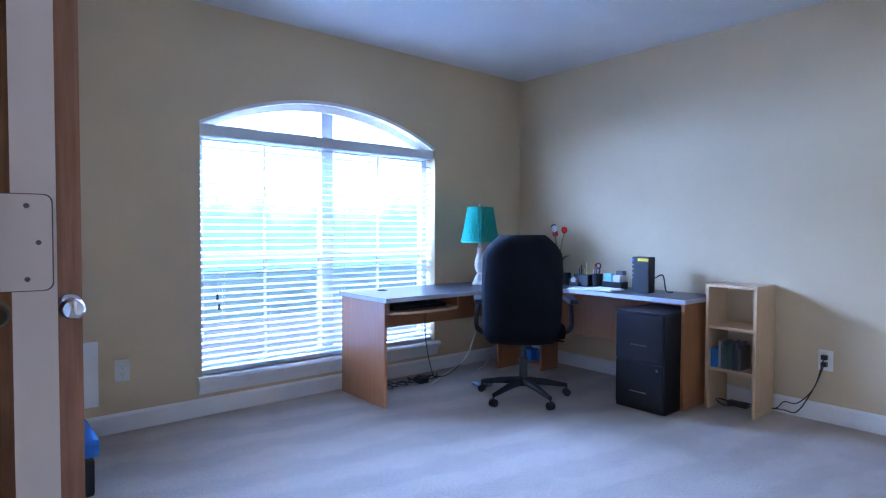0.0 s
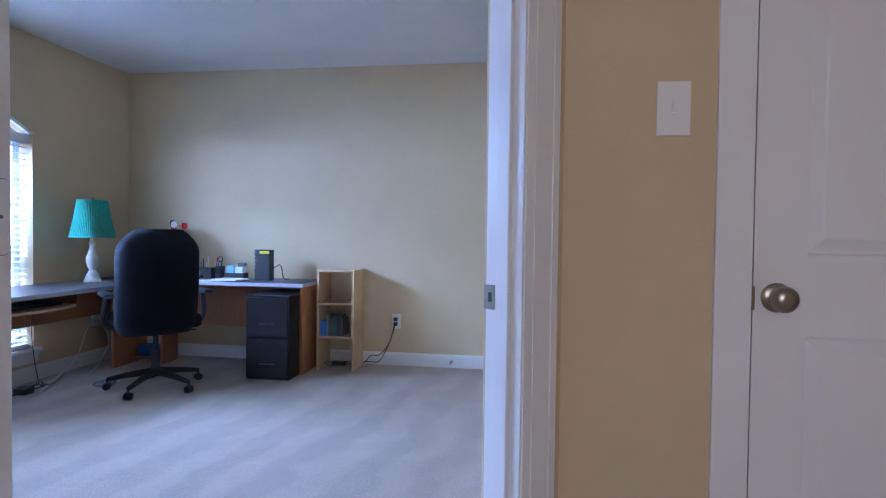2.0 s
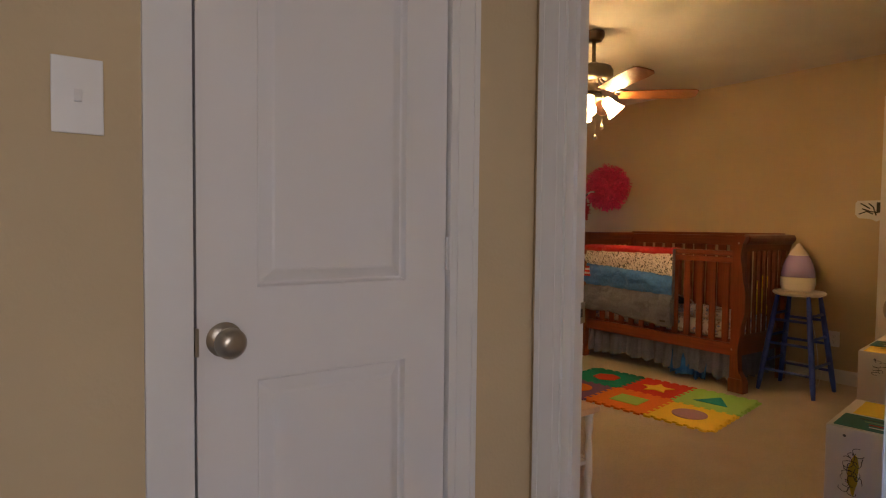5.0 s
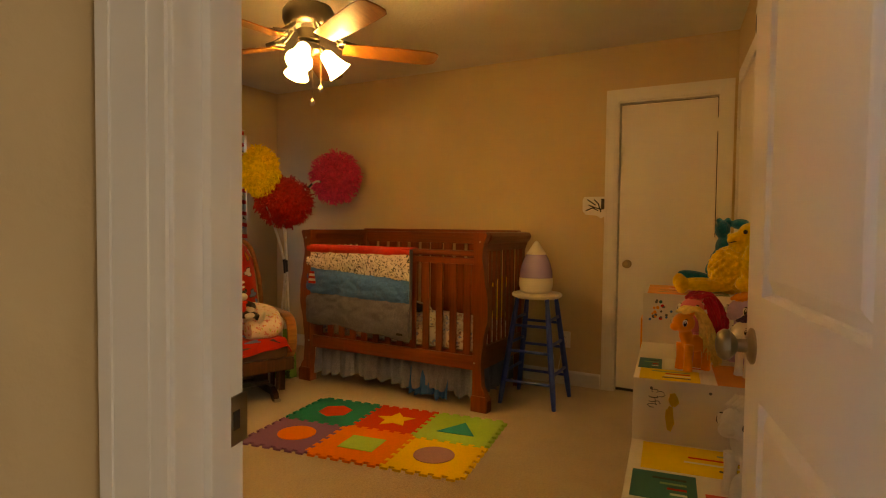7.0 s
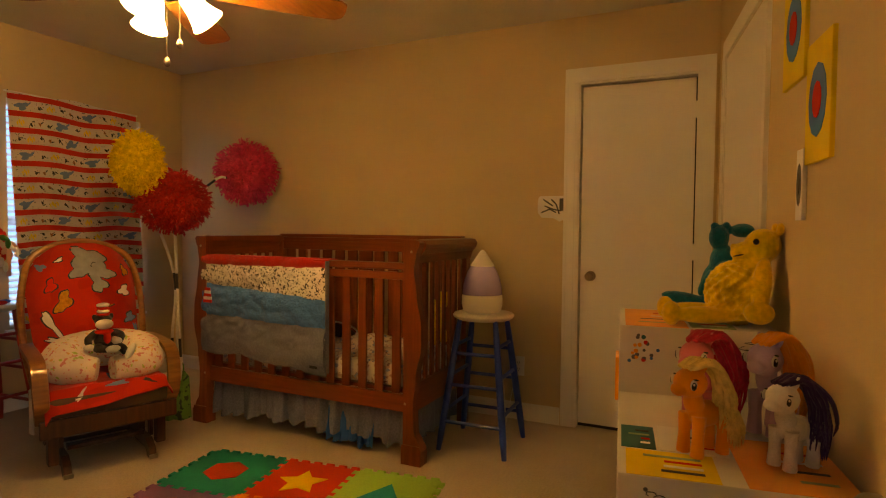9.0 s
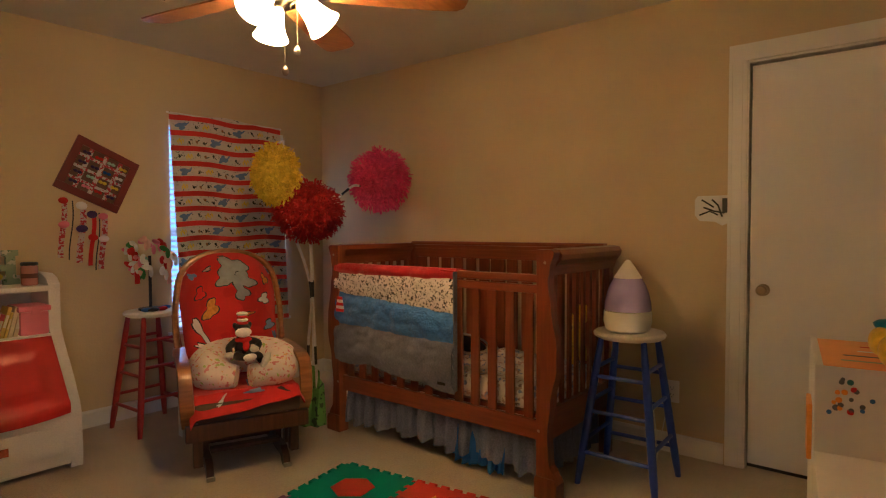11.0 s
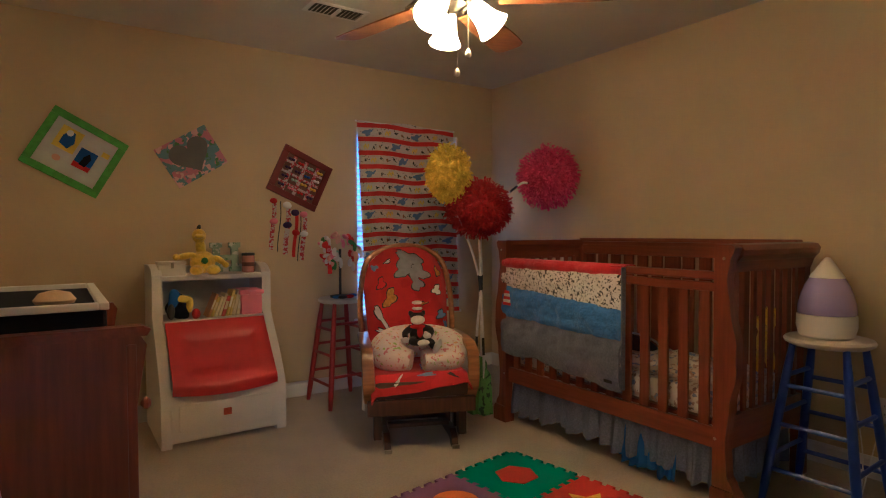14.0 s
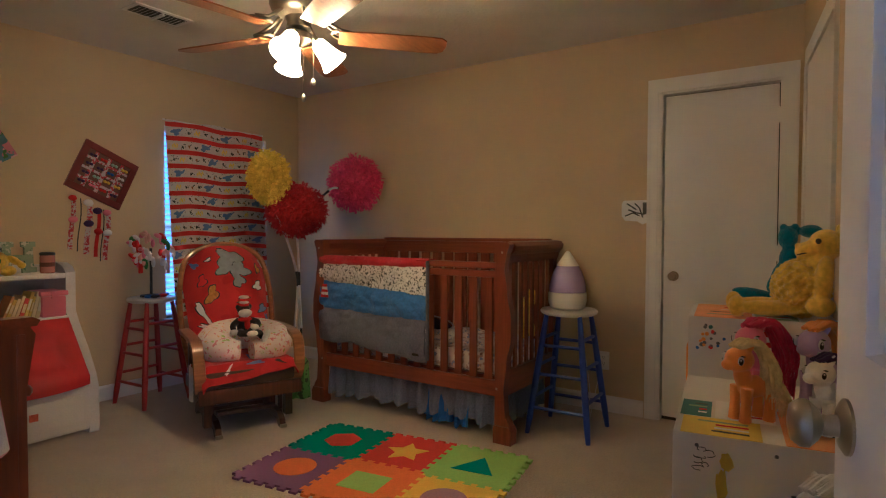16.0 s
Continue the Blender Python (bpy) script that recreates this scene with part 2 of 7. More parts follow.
def curve_points(points, n=8):
    """A smooth line through points."""
    p = [Vector(q) for q in points]
    p = [2 * p[0] - p[1], *p, 2 * p[-1] - p[-2]]
    out = []
    for a, b, c, d in zip(p, p[1:], p[2:], p[3:]):
        for k in range(n):
            t = k / n
            out.append(0.5 * (2 * b + (c - a) * t + (2 * a - 5 * b + 4 * c - d) * t * t + (3 * b - a - 3 * c + d) * t ** 3))
    return out + [p[-2]]


def sheet(nu, nv, f, thick=0.004):
    """A cloth: f(u, v) gives a place for u, v in 0..1; given thickness."""
    bm = bmesh.new()
    g = [[bm.verts.new(f(i / nu, j / nv)) for j in range(nv + 1)] for i in range(nu + 1)]
    for i in range(nu):
        for j in range(nv):
            bm.faces.new((g[i][j], g[i + 1][j], g[i + 1][j + 1], g[i][j + 1]))
    bmesh.ops.recalc_face_normals(bm, faces=bm.faces[:])
    bmesh.ops.solidify(bm, geom=bm.faces[:], thickness=thick)
    return bm


def lobed(cx, cz, w, h, turn=0.0, seed=1, n=22, rough=1.0):
    """An uneven closed outline of some width and height, for printed figures."""
    r = random.Random(seed)
    p, q = r.uniform(0, 6), r.uniform(0, 6)
    out = []
    for k in range(n):
        a = k * 6.28318 / n
        m = 1 + rough * (0.26 * math.sin(3 * a + p) + 0.16 * math.sin(5 * a + q))
        x, z = w * m * math.cos(a), h * m * math.sin(a)
        out.append((cx + x * math.cos(turn) - z * math.sin(turn), cz + x * math.sin(turn) + z * math.cos(turn)))
    return out


def stick(ob, outlines, mat, name, parent, lift=0.0015, label=""):
    """Printed figures laid on the near face (towards -y) of a cloth."""
    bm = bmesh.new()
    bm.from_mesh(ob.data)
    tree = BVHTree.FromBMesh(bm)
    bm.free()
    bm = bmesh.new()
    for line in outlines:
        cx, cz = sum(p[0] for p in line) / len(line), sum(p[1] for p in line) / len(line)
        rings = [[(cx + (x - cx) * k, cz + (z - cz) * k) for x, z in line] for k in (1.0, 0.62, 0.25)]
        hits = [[tree.ray_cast(Vector((x, -50, z)), Vector((0, 1, 0)))[0] for x, z in ring] for ring in rings]
        if any(p is None for ring in hits for p in ring):
            continue
        v = [[bm.verts.new(p + Vector((0, -lift, 0))) for p in ring] for ring in hits]
        n = len(line)
        for a, b in zip(v, v[1:]):
            for k in range(n):
                bm.faces.new((a[k], a[(k + 1) % n], b[(k + 1) % n], b[k]))
        bm.faces.new(v[-1])
    return part(name, bm, mat, parent, label, smooth=True)


# ---- structure ----
WX, NY, HALL, KN, KE, TOP = -2.95, 4.355, 1.33, 4.885, 5.81, 2.44


def carpet():
    """Cut pile with tufts, soft mottling, and vacuum tracks in the office that run across the room."""
    m = material("beige_carpet", (0.55, 0.455, 0.36), 0.98, vary=0.16, scale=95, bump=1.0, bump_scale=260, sheen=0.25)
    n, l = m.node_tree.nodes, m.node_tree.links
    b = n["Principled BSDF"]
    old = b.inputs["Base Color"].links[0].from_socket
    co = n.new("ShaderNodeTexCoord")
    turn = n.new("ShaderNodeMapping")
    turn.inputs["Rotation"].default_value = (0, 0, radians(10))
    l.new(co.outputs["Object"], turn.inputs[0])
    wob, soft, across = n.new("ShaderNodeTexNoise"), n.new("ShaderNodeTexNoise"), n.new("ShaderNodeSeparateXYZ")
    wob.inputs["Scale"].default_value, wob.inputs["Detail"].default_value = 1.7, 4
    l.new(turn.outputs[0], wob.inputs["Vector"])
    l.new(turn.outputs[0], across.inputs[0])
    bend, nz = n.new("ShaderNodeMath"), n.new("ShaderNodeMath")
    bend.operation, nz.operation = "MULTIPLY_ADD", "PINGPONG"
    l.new(wob.outputs[0], bend.inputs[0])
    bend.inputs[1].default_value = 0.50
    l.new(across.outputs[0], bend.inputs[2])
    l.new(bend.outputs[0], nz.inputs[0])
    nz.inputs[1].default_value = 0.16
    soft.inputs["Scale"].default_value, soft.inputs["Detail"].default_value = 5.0, 3
    l.new(co.outputs["Object"], soft.inputs["Vector"])
    sep, fade, mr, ms, tracks, both = (n.new("ShaderNode" + k) for k in ("SeparateXYZ", "MapRange", "MapRange", "MapRange", "Math", "Math"))
    l.new(co.outputs["Object"], sep.inputs[0])
    fade.inputs[1].default_value, fade.inputs[2].default_value, fade.inputs[3].default_value, fade.inputs[4].default_value = -0.2, 1.0, 1.0, 0.08
    l.new(sep.outputs[0], fade.inputs[0])
    mr.inputs[1].default_value, mr.inputs[2].default_value, mr.inputs[3].default_value, mr.inputs[4].default_value = 0.055, 0.105, -0.075, 0.07
    l.new(nz.outputs[0], mr.inputs[0])
    ms.inputs[1].default_value, ms.inputs[2].default_value, ms.inputs[3].default_value, ms.inputs[4].default_value = 0.3, 0.7, 0.94, 1.06
    l.new(soft.outputs[0], ms.inputs[0])
    tracks.operation, both.operation = "MULTIPLY", "ADD"
    l.new(mr.outputs[0], tracks.inputs[0])
    l.new(fade.outputs[0], tracks.inputs[1])
    l.new(tracks.outputs[0], both.inputs[0])
    l.new(ms.outputs[0], both.inputs[1])
    hsv = n.new("ShaderNodeHueSaturation")
    l.new(both.outputs[0], hsv.inputs["Value"])
    l.new(old, hsv.inputs["Color"])
    l.new(hsv.outputs[0], b.inputs["Base Color"])
    return m


structure("floor", box(-3.3, 6.2, -3.3, 5.3, -0.1, 0.0), carpet(), "beige cut-pile carpet with vacuum marks")
structure("ceiling", box(-3.1, 6.2, -3.3, 5.3, TOP, TOP + 0.1), CEIL, "textured white ceiling")

# office west wall, with an arched window opening
WY0, WY1, WZ0, WSPR, WAPEX = 1.585, 3.37, 0.235, 1.75, 1.978
WMID, WHALF, WRISE = (WY0 + WY1) / 2, (WY1 - WY0) / 2, WAPEX - WSPR
WR = (WHALF ** 2 + WRISE ** 2) / (2 * WRISE)


def arch(inset=0.0, n=28):
    """Points (y, z) of the window's arch from left to right, set in by some metres."""
    r, half = WR - inset, WHALF - inset
    zc = WAPEX - WR
    return [(WMID + half * k, zc + math.sqrt(r * r - (half * k) ** 2)) for k in [i / n * 2 - 1 for i in range(n + 1)]]


bm = box(WX - 0.2, WX, -0.4, WY0, 0, TOP)
box(WX - 0.2, WX, WY1, NY + 0.12, 0, TOP, bm)
box(WX - 0.2, WX, WY0, WY1, 0, WZ0, bm)
prism([*arch(), (WY1, TOP), (WY0, TOP)], "x", WX - 0.2, WX, bm)
structure("wall_west", bm, PAINT, "tan painted wall with an arched window")
structure("wall_north_office", box(WX, 0.52, NY, NY + 0.12, 0, TOP), PAINT, "tan painted wall")
structure("wall_south_office", box(WX, -0.42, 0.24, 0.36, 0, TOP), PAINT, "tan painted wall")
structure("wall_east_office", prism([(0.40, NY), (0.40, 1.40), (0.44, 1.36), (0.52, 1.40), (0.52, NY)], "z", 0, TOP), PAINT, "tan painted wall")


def placed(p, q):
    """A frame whose x runs from p to q along the floor and whose y points to its left."""
    d = Vector((q[0] - p[0], q[1] - p[1], 0))
    return Matrix.Translation((p[0], p[1], 0)) @ d.to_track_quat("X", "Z").to_matrix().to_4x4(), d.length


# diagonal doorway into the office: hall face from the hall corner to the far jamb
OM, OL = placed((0.61, 1.33), (-0.36, 0.33))
OJ0, OJ1, JD = 0.152, OL - 0.10, 0.125
bm = box(0.0, OJ0 - 0.02, -JD, 0.0, 0, TOP)
box(OJ1 + 0.02, OL + 0.1, -JD, 0.0, 0, TOP, bm)
box(OJ0 - 0.02, OJ1 + 0.02, -JD, 0.0, 2.06, TOP, bm)
structure("wall_diagonal_office", bm, PAINT, "tan painted wall with a doorway", m=OM)
# its frame: jambs, stop, casing
bm = box(OJ0 - 0.02, OJ0, -JD - 0.004, 0.004, 0, 2.045)
box(OJ1, OJ1 + 0.02, -JD - 0.004, 0.004, 0, 2.045, bm)
box(OJ0 - 0.02, OJ1 + 0.02, -JD - 0.004, 0.004, 2.045, 2.065, bm)
box(OJ0, OJ0 + 0.012, -0.075, -0.035, 0, 2.033, bm)
box(OJ1 - 0.012, OJ1, -0.075, -0.035, 0, 2.033, bm)
structure("door_frame_1", bm, WHITE, "white painted door jamb", bevel=0.002, m=OM)


def casing(name, x0, x1, m, side=1.0, width=0.083, top=2.052, y=0.0, proud=0.016):
    """White moulded trim round an opening from x0 to x1, on the face y of a wall."""
    bm = bmesh.new()

    def strip(a, b, c, d):
        for k, (t0, t1, h) in enumerate(((0, 0.25, 0.6), (0.25, 0.8, 0.8), (0.8, 1, 1))):
            s = lambda t: a + (b - a) * t  # noqa: E731
            lo, hi = sorted((s(t0), s(t1)))
            ya, yb = sorted((y, y + side * proud * h))
            box(lo, hi, ya, yb, c, d, bm)

    strip(x0, x0 - width, 0, top)
    strip(x1, x1 + width, 0, top)
    ya, yb = sorted((y, y + side * proud * 0.8))
    box(x0 - width, x1 + width, ya, yb, top, top + width, bm)
    return structure(name, bm, WHITE, "white moulded door casing", m=m)


casing("trim_door_1", OJ0 - 0.006, OJ1 + 0.006, OM, 1.0, 0.112)

# hall wall with the closet opening
CX0, CX1 = 1.078, 1.722
bm = box(0.60, CX0 - 0.02, HALL, HALL + 0.12, 0, TOP)
box(CX1 + 0.02, 2.08, HALL, HALL + 0.12, 0, TOP, bm)
box(CX0 - 0.02, CX1 + 0.02, HALL, HALL + 0.12, 2.06, TOP, bm)
structure("wall_hall", bm, PAINT, "tan painted wall")
bm = box(CX0 - 0.02, CX0, HALL, HALL + 0.12, 0, 2.045)
box(CX1, CX1 + 0.02, HALL, HALL + 0.12, 0, 2.045, bm)
box(CX0 - 0.02, CX1 + 0.02, HALL, HALL + 0.12, 2.045, 2.06, bm)
structure("door_frame_2", bm, WHITE, "white painted door jamb")
casing("trim_door_2", CX0, CX1, Matrix.Translation((0, HALL, 0)), -1.0, 0.090)
structure("wall_closet_back", box(0.52, 2.2, HALL + 0.6, HALL + 0.68, 0, TOP), PAINT, "plain closet wall")

# kid's doorway
KM, KL = placed((2.30, 0.42), (2.035, 1.335))
KJ1 = KL - 0.110
KJ0 = KJ1 - 0.755
bm = box(-0.3, KJ0 - 0.02, -0.125, 0.0, 0, TOP)
box(KJ1 + 0.02, KL + 0.10, -0.125, 0.0, 0, TOP, bm)
box(KJ0 - 0.02, KJ1 + 0.02, -0.125, 0.0, 2.06, TOP, bm)
structure("wall_kid_doorway", bm, PAINT, "tan painted wall with a doorway", m=KM)
bm = box(KJ0 - 0.02, KJ0, -0.129, 0.004, 0, 2.045)
box(KJ1, KJ1 + 0.02, -0.129, 0.004, 0, 2.045, bm)
box(KJ0 - 0.02, KJ1 + 0.02, -0.129, 0.004, 2.045, 2.065, bm)
box(KJ1 - 0.012, KJ1, -0.085, -0.045, 0, 2.033, bm)
box(KJ0, KJ0 + 0.012, -0.085, -0.045, 0, 2.033, bm)
structure("door_frame_3", bm, WHITE, "white painted door jamb", bevel=0.002, m=KM)
casing("trim_door_3", KJ0 - 0.006, KJ1 + 0.006, KM, 1.0, 0.083)

# kid's room walls
KWX0, KWX1, KWZ0, KWZ1 = 4.495, 5.43, 0.52, 1.985
bm = box(2.1, KWX0, KN, KN + 0.14, 0, TOP)
box(KWX1, KE + 0.12, KN, KN + 0.14, 0, TOP, bm)
box(KWX0, KWX1, KN, KN + 0.14, 0, KWZ0, bm)
box(KWX0, KWX1, KN, KN + 0.14, KWZ1, TOP, bm)
structure("wall_kid_window", bm, PAINT, "tan painted wall with a window")
DY0, DY1 = 0.955, 1.58
bm = box(KE, KE + 0.12, 0.5, DY0 - 0.02, 0, TOP)
box(KE, KE + 0.12, DY1 + 0.02, KN, 0, TOP, bm)
box(KE, KE + 0.12, DY0 - 0.02, DY1 + 0.02, 2.055, TOP, bm)
structure("wall_kid_crib", bm, PAINT, "tan painted wall with a closet door")
structure("wall_kid_west", box(2.06, 2.16, 1.36, KN, 0, TOP), PAINT, "tan painted wall")
RM, RL = placed((2.30, 0.36), (5.84, 0.85))
structure("wall_kid_right", box(0, RL, -0.12, 0.0, 0, TOP), PAINT, "tan painted wall", m=RM)
# the unseen landing behind: plain closing walls, one opening made up for the fill lamp
structure("wall_landing_west", box(-0.55, -0.43, -3.2, 0.36, 0, TOP), PAINT, "plain tan wall")
structure("wall_landing_east", prism([(2.42, 0.30), (2.30, 0.42), (2.25, 0.3), (3.0, -3.2), (3.12, -3.2)], "z", 0, TOP), PAINT, "plain tan wall")
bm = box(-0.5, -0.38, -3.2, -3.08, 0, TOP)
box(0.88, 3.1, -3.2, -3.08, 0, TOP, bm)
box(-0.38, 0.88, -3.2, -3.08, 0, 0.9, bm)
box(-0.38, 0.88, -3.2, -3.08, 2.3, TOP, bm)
structure("wall_landing_south", bm, PAINT, "unseen tan wall with an opening added for the fill lamp")


def skirting(name, p, q, side=1, height=0.105):
    m, length = placed(p, q)
    ya, yb = sorted((0.0, side * 0.014))
    bm = prism([(ya, 0), (yb, 0), (yb, height - 0.015), ((ya + yb) / 2, height), (ya, height)], "x", 0, length)
    return structure(name, bm, WHITE, "white painted baseboard", m=m)


skirting("baseboard", (WX, NY), (WX, 0.36), 1)
skirting("baseboard", (0.40, NY), (WX + 0.015, NY), 1)
skirting("baseboard", (KE, KN), (2.16, KN), 1)
skirting("baseboard", (KE, DY1 + 0.1), (KE, KN - 0.015), 1)
skirting("baseboard", (2.16, KN), (2.16, 1.42), 1)
skirting("baseboard", (0.61, HALL), (CX0 - 0.09, HALL), -1)
skirting("baseboard", (CX1 + 0.09, HALL), (2.03, HALL), -1)


# ---- doors ----
def knob(parent, at, axis, mat=NICKEL, name="knob", size=1.0):
    s = size
    part(name, lathe([(0.033 * s, 0), (0.033 * s, 0.004), (0.026 * s, 0.009), (0.013 * s, 0.012), (0.012 * s, 0.03), (0.020 * s, 0.036), (0.0285 * s, 0.046), (0.0285 * s, 0.056), (0.022 * s, 0.066), (0.008 * s, 0.07)], 28, at, axis), mat, parent, "satin nickel round door knob", smooth=True)


def panel_door(name, width, height, m, label, mat=DOORW, thick=0.035, face=-1, knob_x=None, panels=None, category="door"):
    """A moulded two-panel door: x across, y through, its seen face at y = 0."""
    root = thing(name, label, category, m, kind="structure")
    bm = bmesh.new()
    side = 0.125
    rows = panels or [(0.21, 0.815), (1.02, height - 0.14)]
    ya, yb = sorted((0.0, -face * thick))
    edge = 0.0
    xs = (0, side, width - side, width)
    zs = [0]
    for lo, hi in rows:
        zs += [lo, hi]
    zs.append(height)
    box(0, side, ya, yb, 0, height, bm)
    box(width - side, width, ya, yb, 0, height, bm)
    for k in range(0, len(zs) - 1, 2):
        box(side, width - side, ya, yb, zs[k], zs[k + 1], bm)
    part("leaf", bm, mat, root)
    for lo, hi in rows:
        x0, x1 = side, width - side
        d = face * 0.019
        bm = bmesh.new()
        rings = []
        for inset, y in ((0, 0.0), (0.005, -d * 0.85), (0.009, -d * 1.0), (0.034, -d * 0.2), (0.040, -d * 0.08)):
            rings.append([bm.verts.new((a, y, b)) for a, b in ((x0 + inset, lo + inset), (x1 - inset, lo + inset), (x1 - inset, hi - inset), (x0 + inset, hi - inset))])
        for a, b in zip(rings, rings[1:]):
            for j in range(4):
                bm.faces.new((a[j], a[(j + 1) % 4], b[(j + 1) % 4], b[j]))
        bm.faces.new(rings[-1])
        back = [bm.verts.new((a, -face * thick * 0.9, b)) for a, b in ((x0, lo), (x1, lo), (x1, hi), (x0, hi))]
        bm.faces.new(back)
        for j in range(4):
            bm.faces.new((rings[0][j], rings[0][(j + 1) % 4], back[(j + 1) % 4], back[j]))
        part("panel", bm, mat, root)
    if knob_x is not None:
        knob(root, (knob_x, 0.0, 0.912), (0, face, 0), size=1.13)
    return root


def hinge(parent, x, y, z, mat=WHITE, length=0.089):
    bm = box(x - 0.012, x + 0.012, y - 0.003, y + 0.003, z - length / 2, z + length / 2)
    for k in range(5):
        a = z - length / 2 + k * length / 5
        rod((x, y - 0.006, a + 0.001), (x, y - 0.006, a + length / 5 - 0.001), 0.007, n=10, bm=bm)
    part("hinge", bm, mat, parent, "painted white butt hinge")


closet = panel_door("door_2", CX1 - CX0 - 0.014, 2.032, Matrix.Translation((CX0 + 0.009, HALL + 0.006, 0.01)), "closed white two-panel closet door with a nickel knob", knob_x=0.055)
for z in (0.325, 1.085, 1.815):
    hinge(closet, CX1 - CX0 - 0.006, -0.006, z)
part("latch_plate", box(-0.004, 0.004, -0.002, 0.02, 0.88, 0.94), NICKEL, closet)

kcloset = thing("door_4", "closed plain white slab closet door with a brass knob", "door", Matrix.Translation((KE, 0, 0)), kind="structure")
part("leaf", box(0.012, 0.047, DY0 + 0.006, DY1 - 0.008, 0.03, 2.027), DOORW, kcloset, bevel=0.002)
knob(kcloset, (0.012, DY1 - 0.07, 0.915), (-1, 0, 0), BRASS, size=0.9)
for z in (0.25, 1.07, 1.85):
    part("hinge", box(0.002, 0.012, DY0 - 0.012, DY0 + 0.010, z - 0.045, z + 0.045), WHITE, kcloset)
bm = box(-0.002, 0.10, DY0 - 0.02, DY0 - 0.002, 0, 2.055)
box(-0.002, 0.10, DY1 + 0.002, DY1 + 0.02, 0, 2.055, bm)
box(-0.002, 0.10, DY0 - 0.02, DY1 + 0.02, 2.04, 2.055, bm)
structure("door_frame_4", bm, WHITE, "white painted door jamb", m=Matrix.Translation((KE, 0, 0)))
# black sheet and block stand in for shade behind and below the leaf
structure("closet_stop", box(KE + 0.06, KE + 0.07, DY0 - 0.002, DY1 + 0.002, 0.021, 2.04), BLACK, "black sheet in place of the closet's unlit inside")
structure("closet_floor_gap", box(KE + 0.05, KE + 0.12, DY0, DY1, 0.0, 0.02), BLACK, "black block that puts shade in the gap under the door")
casing("trim_door_4", DY0 - 0.01, DY1 + 0.01, Matrix.Translation((KE, 0, 0)) @ pose(0, 0, 0, 0, 0, 90), 1.0, 0.083)

# kid's door, swung into the room along the right wall
kd, kdl = placed((2.318, 0.53), (3.005, 0.682))
kiddoor = panel_door("door_3", 0.755, 2.03, kd @ Matrix.Translation((0, 0, 0.012)), "open white two-panel door with a nickel knob", face=1, knob_x=0.695)
knob(kiddoor, (0.695, -0.035, 0.92), (0, -1, 0))
# second door on the right wall, seen edge on
side_door = thing("door_5", "closed white door on the side wall", "door", RM, kind="structure")
part("leaf", box(2.52, 3.28, 0.002, 0.008, 0.02, 2.035), DOORW, side_door)
for z in (0.3, 1.07, 1.8):
    part("hinge", box(3.275, 3.295, 0.004, 0.014, z - 0.045, z + 0.045), WHITE, side_door)
casing("trim_door_5", 2.51, 3.29, RM, 1.0, 0.083)

# office door: stained oak, folded back from its white hinge edge
od, odl = placed((-0.305, 0.594), (-1.06, 0.652))
odoor = thing("door_1", "open white door seen along its hinge edge", "door", od, kind="structure")
part("leaf", box(0.004, 0.78, 0.0, 0.045, 0.012, 2.04), DOORW, odoor)
part("hinge_edge", box(0.0, 0.004, -0.001, 0.046, 0.012, 2.04), WHITE, odoor, "white painted door edge")
for z in (0.25, 1.09, 1.82):
    c = [(0.062, -0.06), (0.062, 0.06)] + [(0.014 - 0.010 * math.sin(k * 0.314), z0 + 0.010 * math.cos(k * 0.314)) for z0, ks in ((0.05, range(6)), (-0.05, range(5, 11))) for k in ks]
    # larger grey plate beneath draws the shadow line round the hinge leaf
    part("hinge_gap", prism([(y + (0.0016 if y > 0.03 else -0.0016), z + dz * 1.022) for y, dz in c], "x", -0.0012, -0.0002), GREY, odoor, "thin grey line in place of shade round the hinge leaf")
    hg = part("hinge", prism([(y, z + dz) for y, dz in c], "x", -0.0035, 0.0), WHITE, odoor, "painted white door hinge leaf with rounded corners")
    bm = bmesh.new()
    for k in range(5):
        a = z - 0.06 + k * 0.024
        rod((-0.004, 0.066, a + 0.001), (-0.004, 0.066, a + 0.023), 0.007, n=12, bm=bm)
    part("knuckle", bm, WHITE, hg, smooth=True)
    for dz, dy in ((0.046, 0.030), (0.0, 0.018), (-0.046, 0.030)):
        part("screw", lathe([(0.0032, 0), (0.003, 0.001), (0.0015, 0.0013)], 10, (-0.0035, dy, z + dz), (-1, 0, 0)), GREY, hg)
odoor2 = thing("door_6", "open brown stained oak door standing in shade", "door", Matrix.Translation((-1.2, 0, 0)), kind="structure")
part("leaf", box(-0.04, 0.0, 0.362, 0.744, 0.012, 2.04), OAK, odoor2)
knob(odoor2, (0.0, 0.715, 0.905), (1, 0, 0), CHROME)
knob(odoor2, (0.0, 0.56, 0.90), (1, 0, 0), BRASS)

# strike plates
for name, m, x, y0, y1 in (("strike_plate", OM, OJ0, -JD - 0.001, -JD + 0.03), ("strike_plate", KM, KJ1, -0.126, -0.092)):
    d = 1 if m is OM else -1
    sp = thing(name, "satin nickel strike plate on a white door jamb", "strike plate", m)
    a, b = sorted((x, x + d * 0.002))
    part("plate", box(a, b, y0 - 0.01, y1, 0.875, 0.94), NICKEL, sp)
    a, b = sorted((x + d * 0.0018, x + d * 0.0026))
    part("latch_hole", box(a, b, y0 + 0.008, y0 + 0.022, 0.895, 0.92), BLACK, sp)


